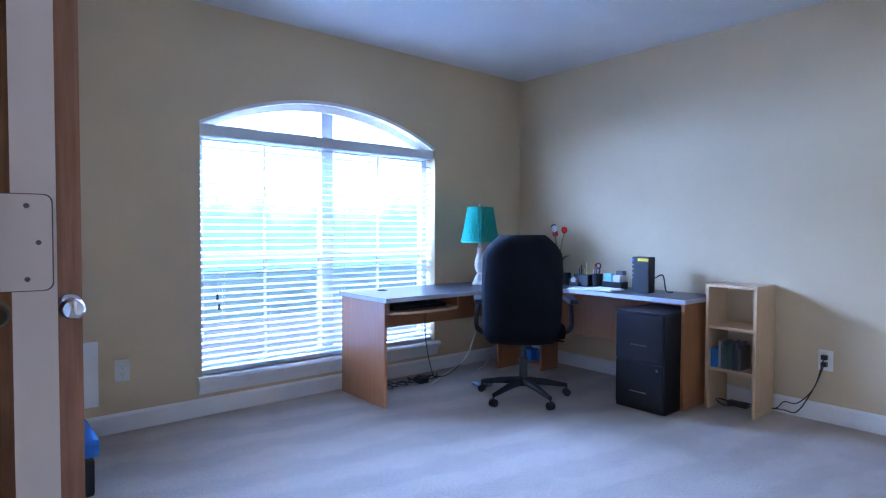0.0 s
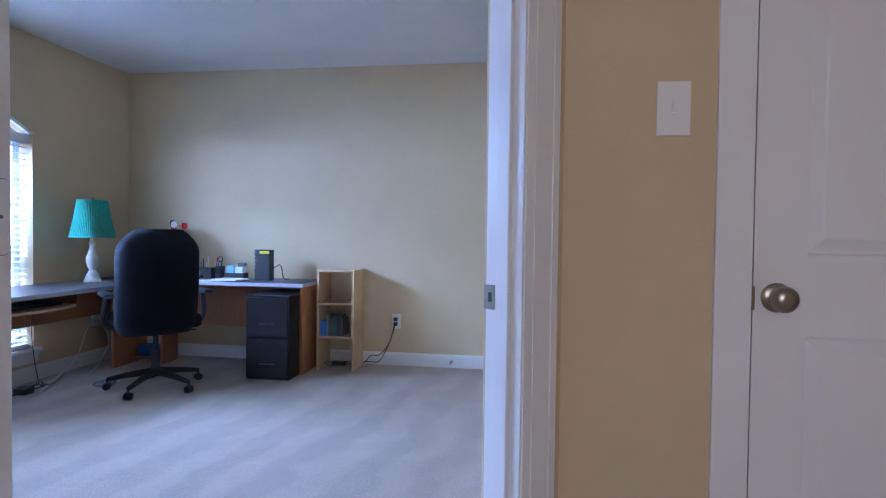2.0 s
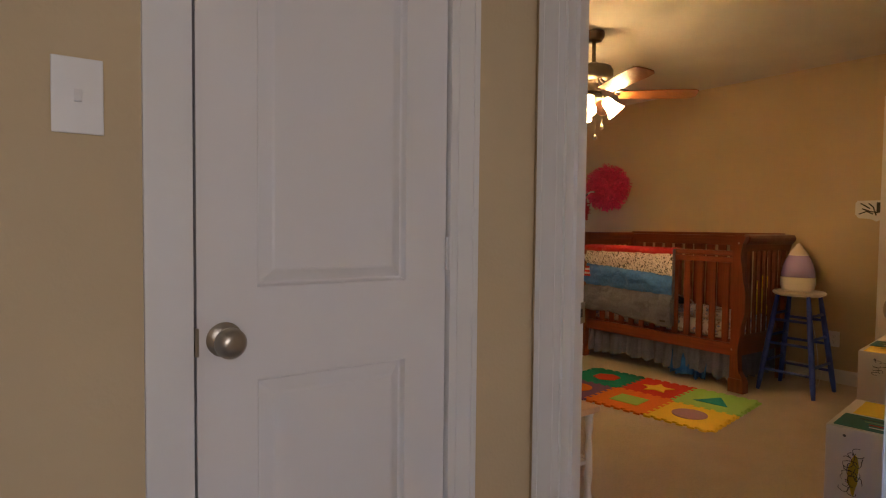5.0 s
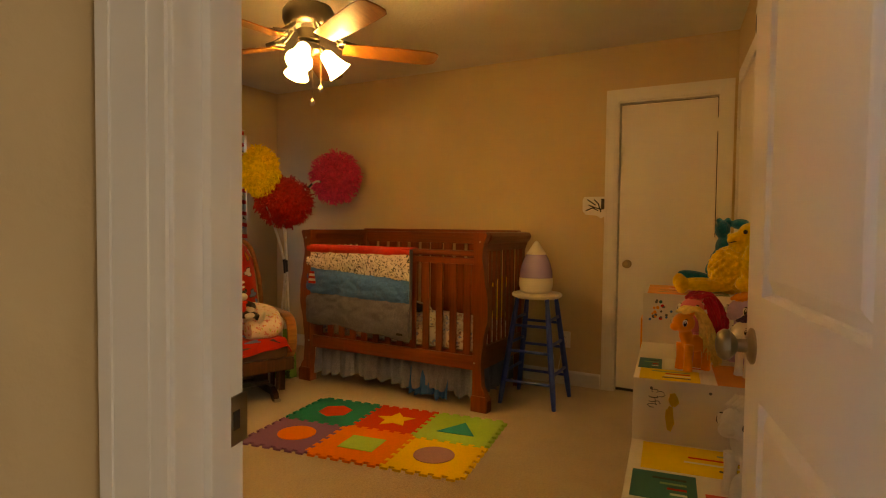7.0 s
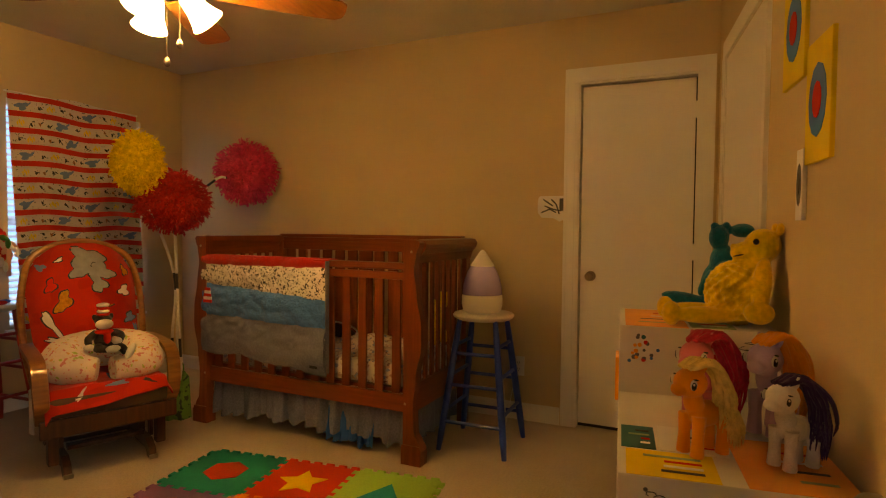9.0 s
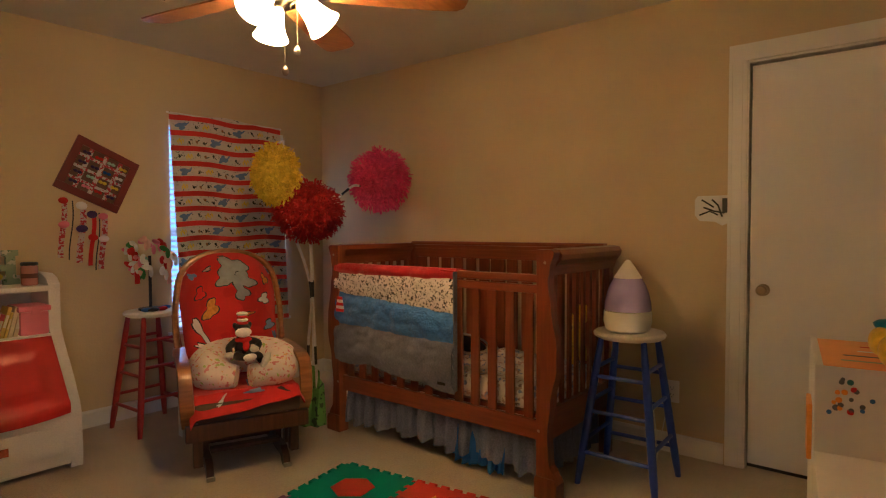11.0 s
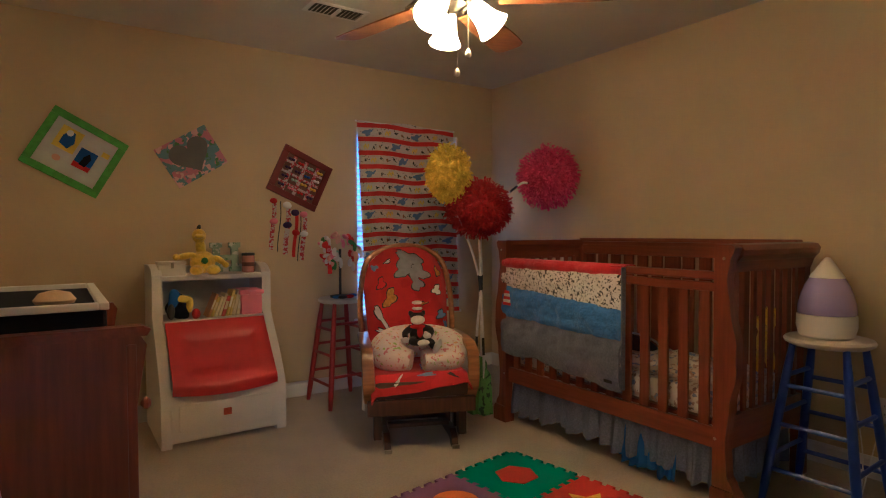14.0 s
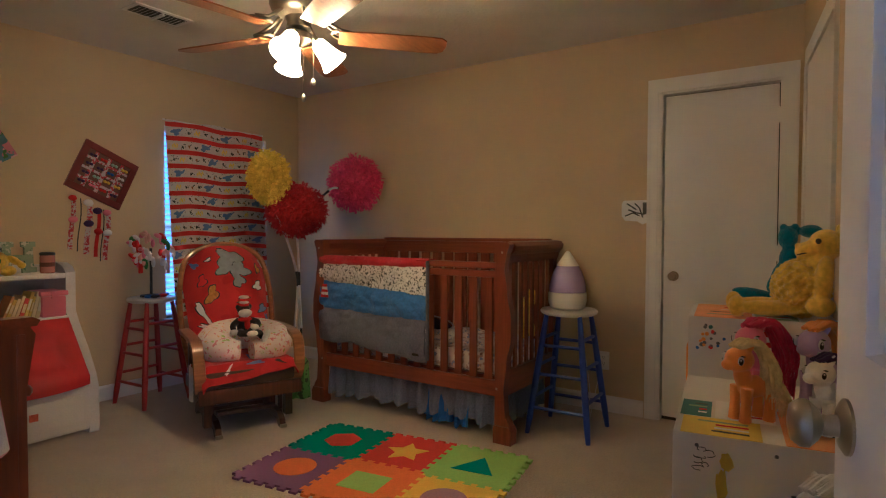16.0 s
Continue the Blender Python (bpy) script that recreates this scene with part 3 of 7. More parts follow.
# ---- switch and outlets ----
def wall_plate(name, m, kind, label):
    """A cover plate: x across, z up, standing out along -y."""
    root = thing(name, label, "light switch" if kind == "switch" else "outlet", m)
    w, h = (0.041, 0.069) if kind == "switch" else (0.037, 0.060)
    part("cover_plate", box(-w, w, -0.006, 0, -h, h), PLASTIC_W, root, bevel=0.002)
    if kind == "switch":
        part("toggle", prism([(-0.012, -0.010), (-0.006, -0.012), (-0.006, 0.012), (-0.018, 0.010)], "x", -0.006, 0.006), PLASTIC_W, root)
        part("toggle_frame", box(-0.009, 0.009, -0.0072, -0.006, -0.016, 0.016), PLASTIC_W, root)
        for z in (-0.045, 0.045):
            part("screw", lathe([(0.003, 0), (0.003, 0.001)], 10, (0, -0.006, z), (0, -1, 0)), PLASTIC_W, root)
    else:
        for z in (-0.02, 0.02):
            rc = part("socket", lathe([(0.017, 0), (0.0165, 0.002)], 20, (0, -0.006, z), (0, -1, 0)), PLASTIC_W, root)
            part("slot", box(-0.008, -0.006, -0.0086, -0.0078, z - 0.001, z + 0.008), BLACK, rc)
            part("slot", box(0.006, 0.008, -0.0086, -0.0078, z - 0.001, z + 0.008), BLACK, rc)
            part("slot", box(-0.002, 0.002, -0.0086, -0.0078, z - 0.011, z - 0.007), BLACK, rc)
    return root


wall_plate("light_switch", Matrix.Translation((0.883, HALL, 1.40)), "switch", "white oversized toggle light switch plate on tan wall")
wall_plate("outlet", Matrix.Translation((0.875, HALL, 0.265)), "outlet", "white wall outlet above the hall baseboard")
wall_plate("outlet", Matrix.Translation((WX, 1.165, 0.336)) @ pose(0, 0, 0, 0, 0, 90), "outlet", "white wall outlet beside the office window")
wall_plate("outlet", Matrix.Translation((-0.54, NY, 0.36)), "outlet", "white wall outlet with two black plugs in it")
wall_plate("outlet", Matrix.Translation((-2.95, 3.95, 0.36)) @ pose(0, 0, 0, 0, 0, 90), "outlet", "white wall outlet under the desk")
wall_plate("outlet", Matrix.Translation((KE, 1.94, 0.335)) @ pose(0, 0, 0, 0, 0, -90), "outlet", "white wall outlet beside the crib")
for k, z in enumerate((0.34, 0.38)):
    cord = thing("power_cord", "black power cord plugged into the wall outlet", "power cord", group="office cords")
    part("plug", box(-0.556, -0.526, NY - 0.040, NY - 0.0085, z - 0.013, z + 0.013), BLACK, cord, bevel=0.003)
    part("cable", tube(curve_points([(-0.541, NY - 0.035, z - 0.01), (-0.58, NY - 0.06, 0.2), (-0.66, NY - 0.07, 0.045 + 0.05 * k), (-0.74, NY - 0.05, 0.03 + 0.05 * k), (-0.80, NY - 0.03, 0.02), (-0.92, NY - 0.08, 0.012)]), 0.0035), BLACK, cord)
stop = solid("door_stop", lathe([(0.014, 0), (0.012, 0.01), (0.006, 0.014), (0.006, 0.05), (0.010, 0.052), (0.009, 0.062)], 14, (-0.08, NY - 0.014, 0.05), (0, -1, 0)), CHROME, "small chrome door stop on the white baseboard", "door stop", smooth=True)

# ---- office window ----
win = thing("window_1", "arched white window with open horizontal blinds", "window", kind="structure")
FX = WX - 0.16
bm = bmesh.new()
for a, b in ((arch(0.0), arch(0.05)),):
    for k in range(len(a) - 1):
        va = [bm.verts.new((x, *p)) for x in (FX, FX + 0.05) for p in (a[k], a[k + 1], b[k + 1], b[k])]
        for f in ((0, 1, 2, 3), (4, 5, 6, 7), (0, 1, 5, 4), (2, 3, 7, 6), (1, 2, 6, 5), (3, 0, 4, 7)):
            bm.faces.new([va[j] for j in f])
part("arch_frame", bm, WHITE, win)
bm = box(FX, FX + 0.05, WY0, WY0 + 0.05, WZ0, WSPR)
box(FX, FX + 0.05, WY1 - 0.05, WY1, WZ0, WSPR, bm)
box(FX, FX + 0.05, WY0 + 0.05, WY1 - 0.05, WZ0, WZ0 + 0.05, bm)
part("window_frame", bm, WHITE, win)
part("mullion", box(FX - 0.005, FX + 0.06, WMID - 0.045, WMID + 0.045, WZ0 + 0.05, WAPEX - 0.055), WHITE, win)
part("transom", box(FX - 0.004, FX + 0.055, WY0 + 0.05, WY1 - 0.05, 1.67, 1.735), WHITE, win)
for a, b in ((WY0 + 0.05, WMID - 0.045), (WMID + 0.045, WY1 - 0.05)):
    part("meeting_rail", box(FX, FX + 0.045, a, b, 0.915, 0.955), WHITE, win)
    part("muntin", box(FX + 0.02, FX + 0.03, (a + b) / 2 - 0.008, (a + b) / 2 + 0.008, WZ0 + 0.05, 1.67), WHITE, win)
    glass = bpy.data.materials.get("window_glass")
    if not glass:
        glass = material("window_glass", (0.95, 0.98, 1.0), 0.02)
        glass.node_tree.nodes["Principled BSDF"].inputs["Transmission Weight"].default_value = 1.0
        glass.node_tree.nodes["Principled BSDF"].inputs["IOR"].default_value = 1.05
    g = part("pane", box(FX + 0.022, FX + 0.026, a, b, WZ0 + 0.05, 1.67), glass, win)
    g.visible_shadow = False
part("window_sill", prism([(WX - 0.11, 0.205), (WX + 0.045, 0.205), (WX + 0.05, 0.22), (WX + 0.04, WZ0), (WX - 0.11, WZ0)], "y", WY0 - 0.03, WY1 + 0.03), WHITE, win)
part("apron", prism([(WX, 0.13), (WX + 0.012, 0.13), (WX + 0.022, 0.17), (WX + 0.035, 0.205), (WX, 0.205)], "y", WY0 - 0.02, WY1 + 0.02), WHITE, win)
# white trim bead round the arch's inner edge
bm = bmesh.new()
a, b = arch(-0.004), arch(0.018)
for k in range(len(a) - 1):
    va = [bm.verts.new((x, *p)) for x in (WX - 0.02, WX + 0.004) for p in (a[k], a[k + 1], b[k + 1], b[k])]
    for f in ((0, 1, 2, 3), (4, 5, 6, 7), (0, 1, 5, 4), (2, 3, 7, 6)):
        bm.faces.new([va[j] for j in f])
part("arch_bead", bm, WHITE, win)

SLATM = material("white_blind_slat", (0.78, 0.80, 0.82), 0.45, vary=0.03)
blind = thing("window_blind", "white two-inch horizontal blind with open slats", "window blind")
BX = WX - 0.055
part("headrail", box(BX - 0.03, BX + 0.035, WY0 + 0.005, WY1 - 0.005, 1.672, 1.742), SLATM, blind, bevel=0.004)
bm = prism([(BX + 0.019 * math.cos(radians(17)) * sx + 0.0014 * sy, 0.019 * math.sin(radians(-17)) * sx + 0.0014 * sy) for sx, sy in ((-1, -1), (1, -1), (1, 1), (0, 1.6), (-1, 1))], "y", WY0 + 0.008, WY1 - 0.008)
slat = part("slat", bm, SLATM, blind)
slat.location.z = 0.29
k = 1
while 0.29 + 0.0425 * k < 1.665:
    o = slat.copy()
    scene.collection.objects.link(o)
    o.location.z = 0.29 + 0.0425 * k
    k += 1
part("bottom_rail", box(BX - 0.025, BX + 0.025, WY0 + 0.008, WY1 - 0.008, 0.237, 0.262), SLATM, blind, bevel=0.003)
for y in (WY0 + 0.15, WMID - 0.1, WMID + 0.1, WY1 - 0.15):
    for dx in (-0.019, 0.019):
        part("ladder_cord", rod((BX + dx, y, 0.26), (BX + dx, y, 1.68), 0.0009, n=5), SLATM, blind)
for y, z in ((WY0 + 0.10, 0.72), (WY0 + 0.11, 0.66)):
    part("pull_cord", rod((BX + 0.04, y, z), (BX + 0.04, y, 1.68), 0.001, n=5), SLATM, blind)
    part("tassel", lathe([(0.003, 0.035), (0.006, 0.03), (0.008, 0.0), (0.003, -0.002)], 10, (BX + 0.04, y, z - 0.035)), GREY, blind, "grey cord tassel")
for y in (WY1 - 0.12, WY1 - 0.10):
    part("tilt_cord", rod((BX + 0.04, y, 1.55), (BX + 0.04, y, 1.68), 0.001, n=5), SLATM, blind)

# view out of the office window: pale drive, lawn, glowing backdrop of far trees and sky
structure("ground", box(-60, -3.3, -60, 60, -3.2, -3.1), material("lawn", (0.17, 0.26, 0.24), 0.95, vary=0.3, scale=0.6), "green lawn outside the window")
structure("pavement", box(-26, -3.4, -50, 50, -3.1, -3.08), material("pale_concrete", (0.30, 0.34, 0.36), 0.9, vary=0.15, scale=0.8), "pale concrete drive outside the window")


def glow_backdrop():
    """The far distance: pale sky over soft blue-green trees, daylight and haze in the glow."""
    m = bpy.data.materials.new("glowing_distance")
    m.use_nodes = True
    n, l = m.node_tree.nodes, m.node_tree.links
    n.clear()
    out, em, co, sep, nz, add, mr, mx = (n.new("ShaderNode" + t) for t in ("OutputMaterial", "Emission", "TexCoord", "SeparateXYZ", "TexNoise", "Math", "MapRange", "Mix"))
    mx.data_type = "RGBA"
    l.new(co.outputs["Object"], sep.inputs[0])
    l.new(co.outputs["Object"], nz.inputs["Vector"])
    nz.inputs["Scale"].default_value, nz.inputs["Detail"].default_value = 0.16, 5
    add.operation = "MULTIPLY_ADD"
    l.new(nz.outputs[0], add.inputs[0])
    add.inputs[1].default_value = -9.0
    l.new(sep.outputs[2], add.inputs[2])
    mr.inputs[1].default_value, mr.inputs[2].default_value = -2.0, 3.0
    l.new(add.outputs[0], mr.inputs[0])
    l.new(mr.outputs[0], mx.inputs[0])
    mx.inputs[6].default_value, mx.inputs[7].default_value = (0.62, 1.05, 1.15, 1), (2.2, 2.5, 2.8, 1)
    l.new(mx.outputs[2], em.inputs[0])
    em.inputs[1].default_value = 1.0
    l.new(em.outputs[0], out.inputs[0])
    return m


structure("backdrop", box(-60.5, -60, -90, 90, -3.2, 50), glow_backdrop(), "glowing backdrop of hazy sky over far trees")
structure("backdrop", box(-10, 20, 30, 30.5, -3.2, 25), material("blue_dusk_sky", (0.2, 0.4, 0.8), 1.0, emit=(0.18, 0.45, 1.0), strength=1.6), "blue sky beyond the child's window")

# ---- office ----
desk = thing("corner_desk", "L-shaped cherry-brown office desk with dark grey top", "desk")
DZ = 0.69
top = prism([(-2.90, 2.49), (-2.335, 2.49), (-2.335, 3.55), (-2.02, 3.87), (-1.15, 3.87), (-1.15, 4.325), (-2.90, 4.325)], "z", DZ - 0.026, DZ)
part("desktop", top, DESKTOP, desk)
bm = box(-2.905, -2.333, 2.484, 2.49, DZ - 0.027, DZ + 0.001)
box(-2.335, -2.329, 2.484, 3.552, DZ - 0.027, DZ + 0.001, bm)
prism([(-2.335, 3.55), (-2.329, 3.547), (-2.017, 3.864), (-2.02, 3.87)], "z", DZ - 0.027, DZ + 0.001, bm)
box(-2.02, -1.146, 3.864, 3.87, DZ - 0.027, DZ + 0.001, bm)
box(-1.15, -1.144, 3.87, 4.325, DZ - 0.027, DZ + 0.001, bm)
part("edge_band", bm, EDGEBAND, desk, "light grey plastic edge band")
part("side_panel", box(-2.89, -2.372, 2.50, 2.52, 0, DZ - 0.027), CHERRY, desk, bevel=0.001)
part("side_panel", box(-1.178, -1.158, 3.885, 4.315, 0, DZ - 0.027), CHERRY, desk, bevel=0.001)
part("modesty_panel", box(-2.80, -2.785, 2.52, 4.2, 0.42, DZ - 0.027), CHERRY, desk)
part("modesty_panel", box(-2.7, -1.178, 4.20, 4.215, 0.30, DZ - 0.027), CHERRY, desk)
leg = part("corner_leg", box(-2.68, -2.66, 3.80, 4.2, 0, DZ - 0.027), CHERRY, desk)
part("corner_leg", box(-2.40, -2.38, 4.0, 4.2, 0, DZ - 0.027), CHERRY, desk)
part("corner_shelf", box(-2.66, -2.38, 4.02, 4.19, 0.03, 0.045), CHERRY, desk)
tray = part("keyboard_tray", prism([(-2.74, 2.56), (-2.39, 2.56), (-2.355, 2.66), (-2.34, 2.84), (-2.355, 3.02), (-2.39, 3.12), (-2.74, 3.12)], "z", 0.575, 0.592), MAPLE, desk, "light wood keyboard tray")
for y in (2.535, 3.125):
    part("tray_rail", box(-2.75, -2.39, y, y + 0.016, 0.585, DZ - 0.027), CHERRY, desk)
kb = thing("keyboard", "black computer keyboard on the tray", "keyboard")
part("case", box(-2.68, -2.44, 2.62, 3.06, 0.592, 0.612), BLACK, kb, bevel=0.003)
bm = bmesh.new()
for i in range(5):
    for j in range(14):
        box(-2.66 + i * 0.042, -2.624 + i * 0.042, 2.635 + j * 0.030, 2.660 + j * 0.030, 0.612, 0.619, bm)
part("keys", bm, BLACK, kb)
grom = solid("cable_grommet", lathe([(0.035, 0), (0.033, 0.004), (0.02, 0.005), (0.018, 0.002)], 20, (-2.77, 2.75, DZ)), BLACK, "small black cable grommet on the desk", "cable grommet", smooth=True)
for k, (y, z0, w) in enumerate(((4.06, 0.045, 0.10), (4.10, 0.045, 0.11))):
    solid("box", box(-2.645 + 0.125 * k, -2.645 + 0.125 * k + w, y, y + 0.1, z0, z0 + 0.09), BLUEBOX, "small blue cardboard box under the desk", "box", "boxes under the desk", bevel=0.001)

# office chair, seen from behind
ch = thing("office_chair", "black high-back swivel office chair", "chair", Matrix.Translation((-1.985, 3.348, 0)) @ pose(0, 0, 0, 0, 0, 48))
# local +y is the way it faces
for k in range(5):
    a = radians(10 + 72 * k)
    d = Vector((math.cos(a), math.sin(a), 0))
    lg = part("base_leg", tube([d * 0.03 + Vector((0, 0, 0.115)), d * 0.16 + Vector((0, 0, 0.10)), d * 0.30 + Vector((0, 0, 0.075))], [0.026, 0.021, 0.014], 8), BLACK, ch, smooth=True)
    cs = part("caster", lathe([(0.004, -0.022), (0.024, -0.02), (0.026, 0), (0.024, 0.02), (0.004, 0.022)], 16, tuple(d * 0.30 + Vector((0, 0, 0.027))), (-d.y, d.x, 0)), BLACK, ch, smooth=True)
    part("caster_stem", rod(d * 0.30 + Vector((0, 0, 0.03)), d * 0.30 + Vector((0, 0, 0.08)), 0.006), BLACK, cs)
part("gas_lift", lathe([(0.045, 0.09), (0.04, 0.13), (0.027, 0.14), (0.027, 0.27), (0.018, 0.275), (0.018, 0.4)], 20), BLACK, ch, smooth=True)
part("seat_plate", box(-0.12, 0.12, -0.14, 0.14, 0.385, 0.42), BLACK, ch, bevel=0.008)
bm = box(-0.25, 0.25, -0.22, 0.27, 0.42, 0.52)
part("seat", bm, DARKFAB, ch, smooth=True, bevel=0.045)


def cushion(w, z0, z1, y, t, lean):
    """An upholstered back: rounded, curved across, leaning back with height."""
    bm = bmesh.new()
    nu, nv = 20, 24
    g = {}
    for s in (0, 1):
        for i in range(nu + 1):
            for j in range(nv + 1):
                u, v = i / nu * 2 - 1, j / nv
                round_top = (max(0.0, (v - 0.78) / 0.22)) ** 2
                round_low = (max(0.0, (0.12 - v) / 0.12)) ** 2
                half = w * (0.96 + 0.04 * math.sin(3.14 * v)) * (1 - 0.44 * round_top - 0.18 * round_low)
                edge = (1 - abs(u) ** 5) * (1 - max(0.0, abs(v * 2 - 1)) ** 10)
                d = t * (0.25 + 0.75 * edge ** 0.5)
                yy = y - lean * v + 0.05 * (u * u) + (d / 2 if s else -d / 2) + 0.012 * math.sin(v * 9.5) * s
                g[s, i, j] = bm.verts.new((half * u, yy, z0 + (z1 - z0) * v))
        for i in range(nu):
            for j in range(nv):
                bm.faces.new((g[s, i, j], g[s, i + 1, j], g[s, i + 1, j + 1], g[s, i, j + 1]))
    rim = [(i, 0) for i in range(nu)] + [(nu, j) for j in range(nv)] + [(i, nv) for i in range(nu, 0, -1)] + [(0, j) for j in range(nv, 0, -1)]
    for k, (i, j) in enumerate(rim):
        i2, j2 = rim[(k + 1) % len(rim)]
        bm.faces.new((g[0, i, j], g[0, i2, j2], g[1, i2, j2], g[1, i, j]))
    return bm


part("backrest", cushion(0.250, 0.40, 1.085, -0.235, 0.11, 0.07), DARKFAB, ch, smooth=True).location.x = -0.036
for s in (-1, 1):
    am = part("armrest", box(s * 0.30 - 0.03, s * 0.30 + 0.03, -0.17, 0.10, 0.645, 0.675), BLACK, ch, smooth=True, bevel=0.012)
    part("arm_post", tube(curve_points([(s * 0.22, 0.0, 0.42), (s * 0.31, 0.0, 0.47), (s * 0.30, -0.03, 0.645)], 5), 0.016), BLACK, am, smooth=True)
part("tilt_lever", rod((0.1, 0, 0.39), (0.27, 0.02, 0.375), 0.006), BLACK, ch)

# filing cabinet
fc = thing("filing_cabinet", "black two-drawer steel filing cabinet under the desk", "filing cabinet", Matrix.Translation((-1.347, 3.688, 0)))
part("body", box(-0.165, 0.165, 0.018, 0.46, 0.0, 0.605), BLACKMETAL, fc, bevel=0.004)
part("cabinet_top", box(-0.168, 0.168, 0.0, 0.462, 0.605, 0.615), BLACKMETAL, fc, bevel=0.003)
for z0, z1 in ((0.03, 0.30), (0.312, 0.598)):
    dr = part("drawer", box(-0.158, 0.158, 0.0, 0.018, z0, z1), BLACKMETAL, fc, bevel=0.004)
    part("handle", box(-0.055, 0.055, -0.006, 0.0, (z0 + z1) / 2 - 0.05, (z0 + z1) / 2 - 0.043), NICKEL, dr, "thin metal handle lip")
part("lock", lathe([(0.008, 0), (0.008, 0.004), (0.003, 0.005)], 16, (0.125, 0.0, 0.27), (0, -1, 0)), CHROME, fc, "round chrome lock", smooth=True)

# bookcase
bc = thing("bookcase", "narrow pale maple cube bookcase, mostly empty", "bookcase")
X0, X1, Y0, Y1, BH = -1.112, -0.812, 4.065, 4.338, 0.785
part("side_panel", box(X0, X0 + 0.018, Y0, Y1, 0, BH), MAPLE, bc, bevel=0.001)
part("side_panel", box(X1 - 0.018, X1, Y0, Y1, 0, BH), MAPLE, bc, bevel=0.001)
for z in (0.25, 0.51, BH - 0.018):
    part("shelf", box(X0 + 0.018, X1 - 0.018, Y0, Y1, z, z + 0.017), MAPLE, bc, bevel=0.001)
rng = random.Random(3)
x = X0 + 0.025
CASEM = [material("dvd_case_%d" % k, c, 0.35, vary=0.2) for k, c in enumerate(((0.02, 0.02, 0.025), (0.03, 0.15, 0.45), (0.35, 0.35, 0.33), (0.05, 0.09, 0.06), (0.08, 0.07, 0.06)))]
for k in range(9):
    w = 0.045 if k == 0 else 0.013 + 0.004 * rng.random()
    h = 0.115 if k == 0 else 0.14 + 0.05 * rng.random()
    cm = CASEM[1] if k == 0 else CASEM[rng.choice((0, 0, 2, 3, 4))]
    solid("media_case", box(x, x + w, Y0 + 0.02, Y0 + 0.15, 0.267, 0.267 + h), cm, "upright disc case on the bookcase shelf" if k else "small blue carton on the bookcase shelf", "disc case" if k else "box", "disc cases", bevel=0.001)
    x += w + 0.002
bundle = thing("cord_bundle", "black power strip and cords on the carpet", "cables")
part("power_strip", box(-1.05, -0.93, 4.24, 4.29, 0.0, 0.03), BLACK, bundle, bevel=0.004)
part("cable", tube(curve_points([(-1.05, 4.27, 0.02), (-1.10, 4.2, 0.04), (-1.02, 4.15, 0.02), (-0.93, 4.22, 0.04), (-0.9, 4.3, 0.02)]), 0.004), BLACK, bundle)

# desk lamp with a teal pleated shade
lm = thing("table_lamp", "cream turned table lamp with teal pleated shade", "lamp", Matrix.Translation((-2.68, 3.61, DZ)))
part("lamp_base", lathe([(0.062, 0), (0.062, 0.012), (0.05, 0.025), (0.045, 0.05), (0.03, 0.07), (0.024, 0.09), (0.034, 0.11), (0.044, 0.15), (0.042, 0.185), (0.026, 0.23), (0.018, 0.27), (0.026, 0.285), (0.018, 0.30), (0.012, 0.33), (0.012, 0.36)], 32), LAMPBASE, lm, smooth=True)
bm = bmesh.new()
N = 144
rows = [[bm.verts.new(((r + 0.003 * (k % 2)) * math.cos(6.28318 * k / N), (r + 0.003 * (k % 2)) * math.sin(6.28318 * k / N), z)) for k in range(N)] for r, z in ((0.150, 0.335), (0.126, 0.44), (0.098, 0.605))]
for a, b in zip(rows, rows[1:]):
    for k in range(N):
        bm.faces.new((a[k], a[(k + 1) % N], b[(k + 1) % N], b[k]))
bmesh.ops.solidify(bm, geom=bm.faces[:], thickness=0.002)
part("shade", bm, TEALSHADE, lm, "teal pleated fabric shade")
bm = lathe([(0.152, 0.330), (0.153, 0.342), (0.150, 0.343), (0.149, 0.331)], 48)
part("shade_trim", bm, TEALSHADE, lm)
part("finial", lathe([(0.006, 0.36), (0.006, 0.60), (0.012, 0.612), (0.004, 0.63)], 12), BRASS, lm)

# things along the desk's back edge
vase = thing("flower_vase", "dark vase of silk tulips in red, white and purple", "vase", Matrix.Translation((-2.35, 4.16, DZ)))
part("vase_body", lathe([(0.03, 0), (0.045, 0.03), (0.05, 0.08), (0.035, 0.13), (0.04, 0.15)], 24), BLACK, vase, smooth=True)
for k, (dx, dy, h, c) in enumerate(((-0.05, 0, 0.43, PURPLE), (-0.02, -0.03, 0.42, PAPER), (0.055, 0.0, 0.41, REDP), (-0.06, 0.03, 0.38, MAGENTA))):
    st = part("stem", tube(curve_points([(0, 0, 0.12), (dx * 0.4, dy * 0.4, 0.28), (dx, dy, h)], 5), 0.003, 6), GREENF, vase)
    part("bloom", lathe([(0.004, 0), (0.02, 0.012), (0.024, 0.03), (0.018, 0.05), (0.006, 0.055)], 12, (dx, dy, h - 0.01)), c, st, smooth=True)
for k in range(5):
    a = k * 1.3
    part("leaf", sheet(2, 6, lambda u, v, a=a: (0.11 * v * math.cos(a) + (u - 0.5) * 0.03 * math.sin(3 * v) * -math.sin(a), 0.11 * v * math.sin(a) + (u - 0.5) * 0.03 * math.sin(3 * v) * math.cos(a), 0.14 + 0.2 * v - 0.12 * v * v), 0.001), GREENF, vase)
rt = thing("modem_router", "upright black modem with a yellow sticker", "modem", Matrix.Translation((-1.56, 4.08, DZ)))
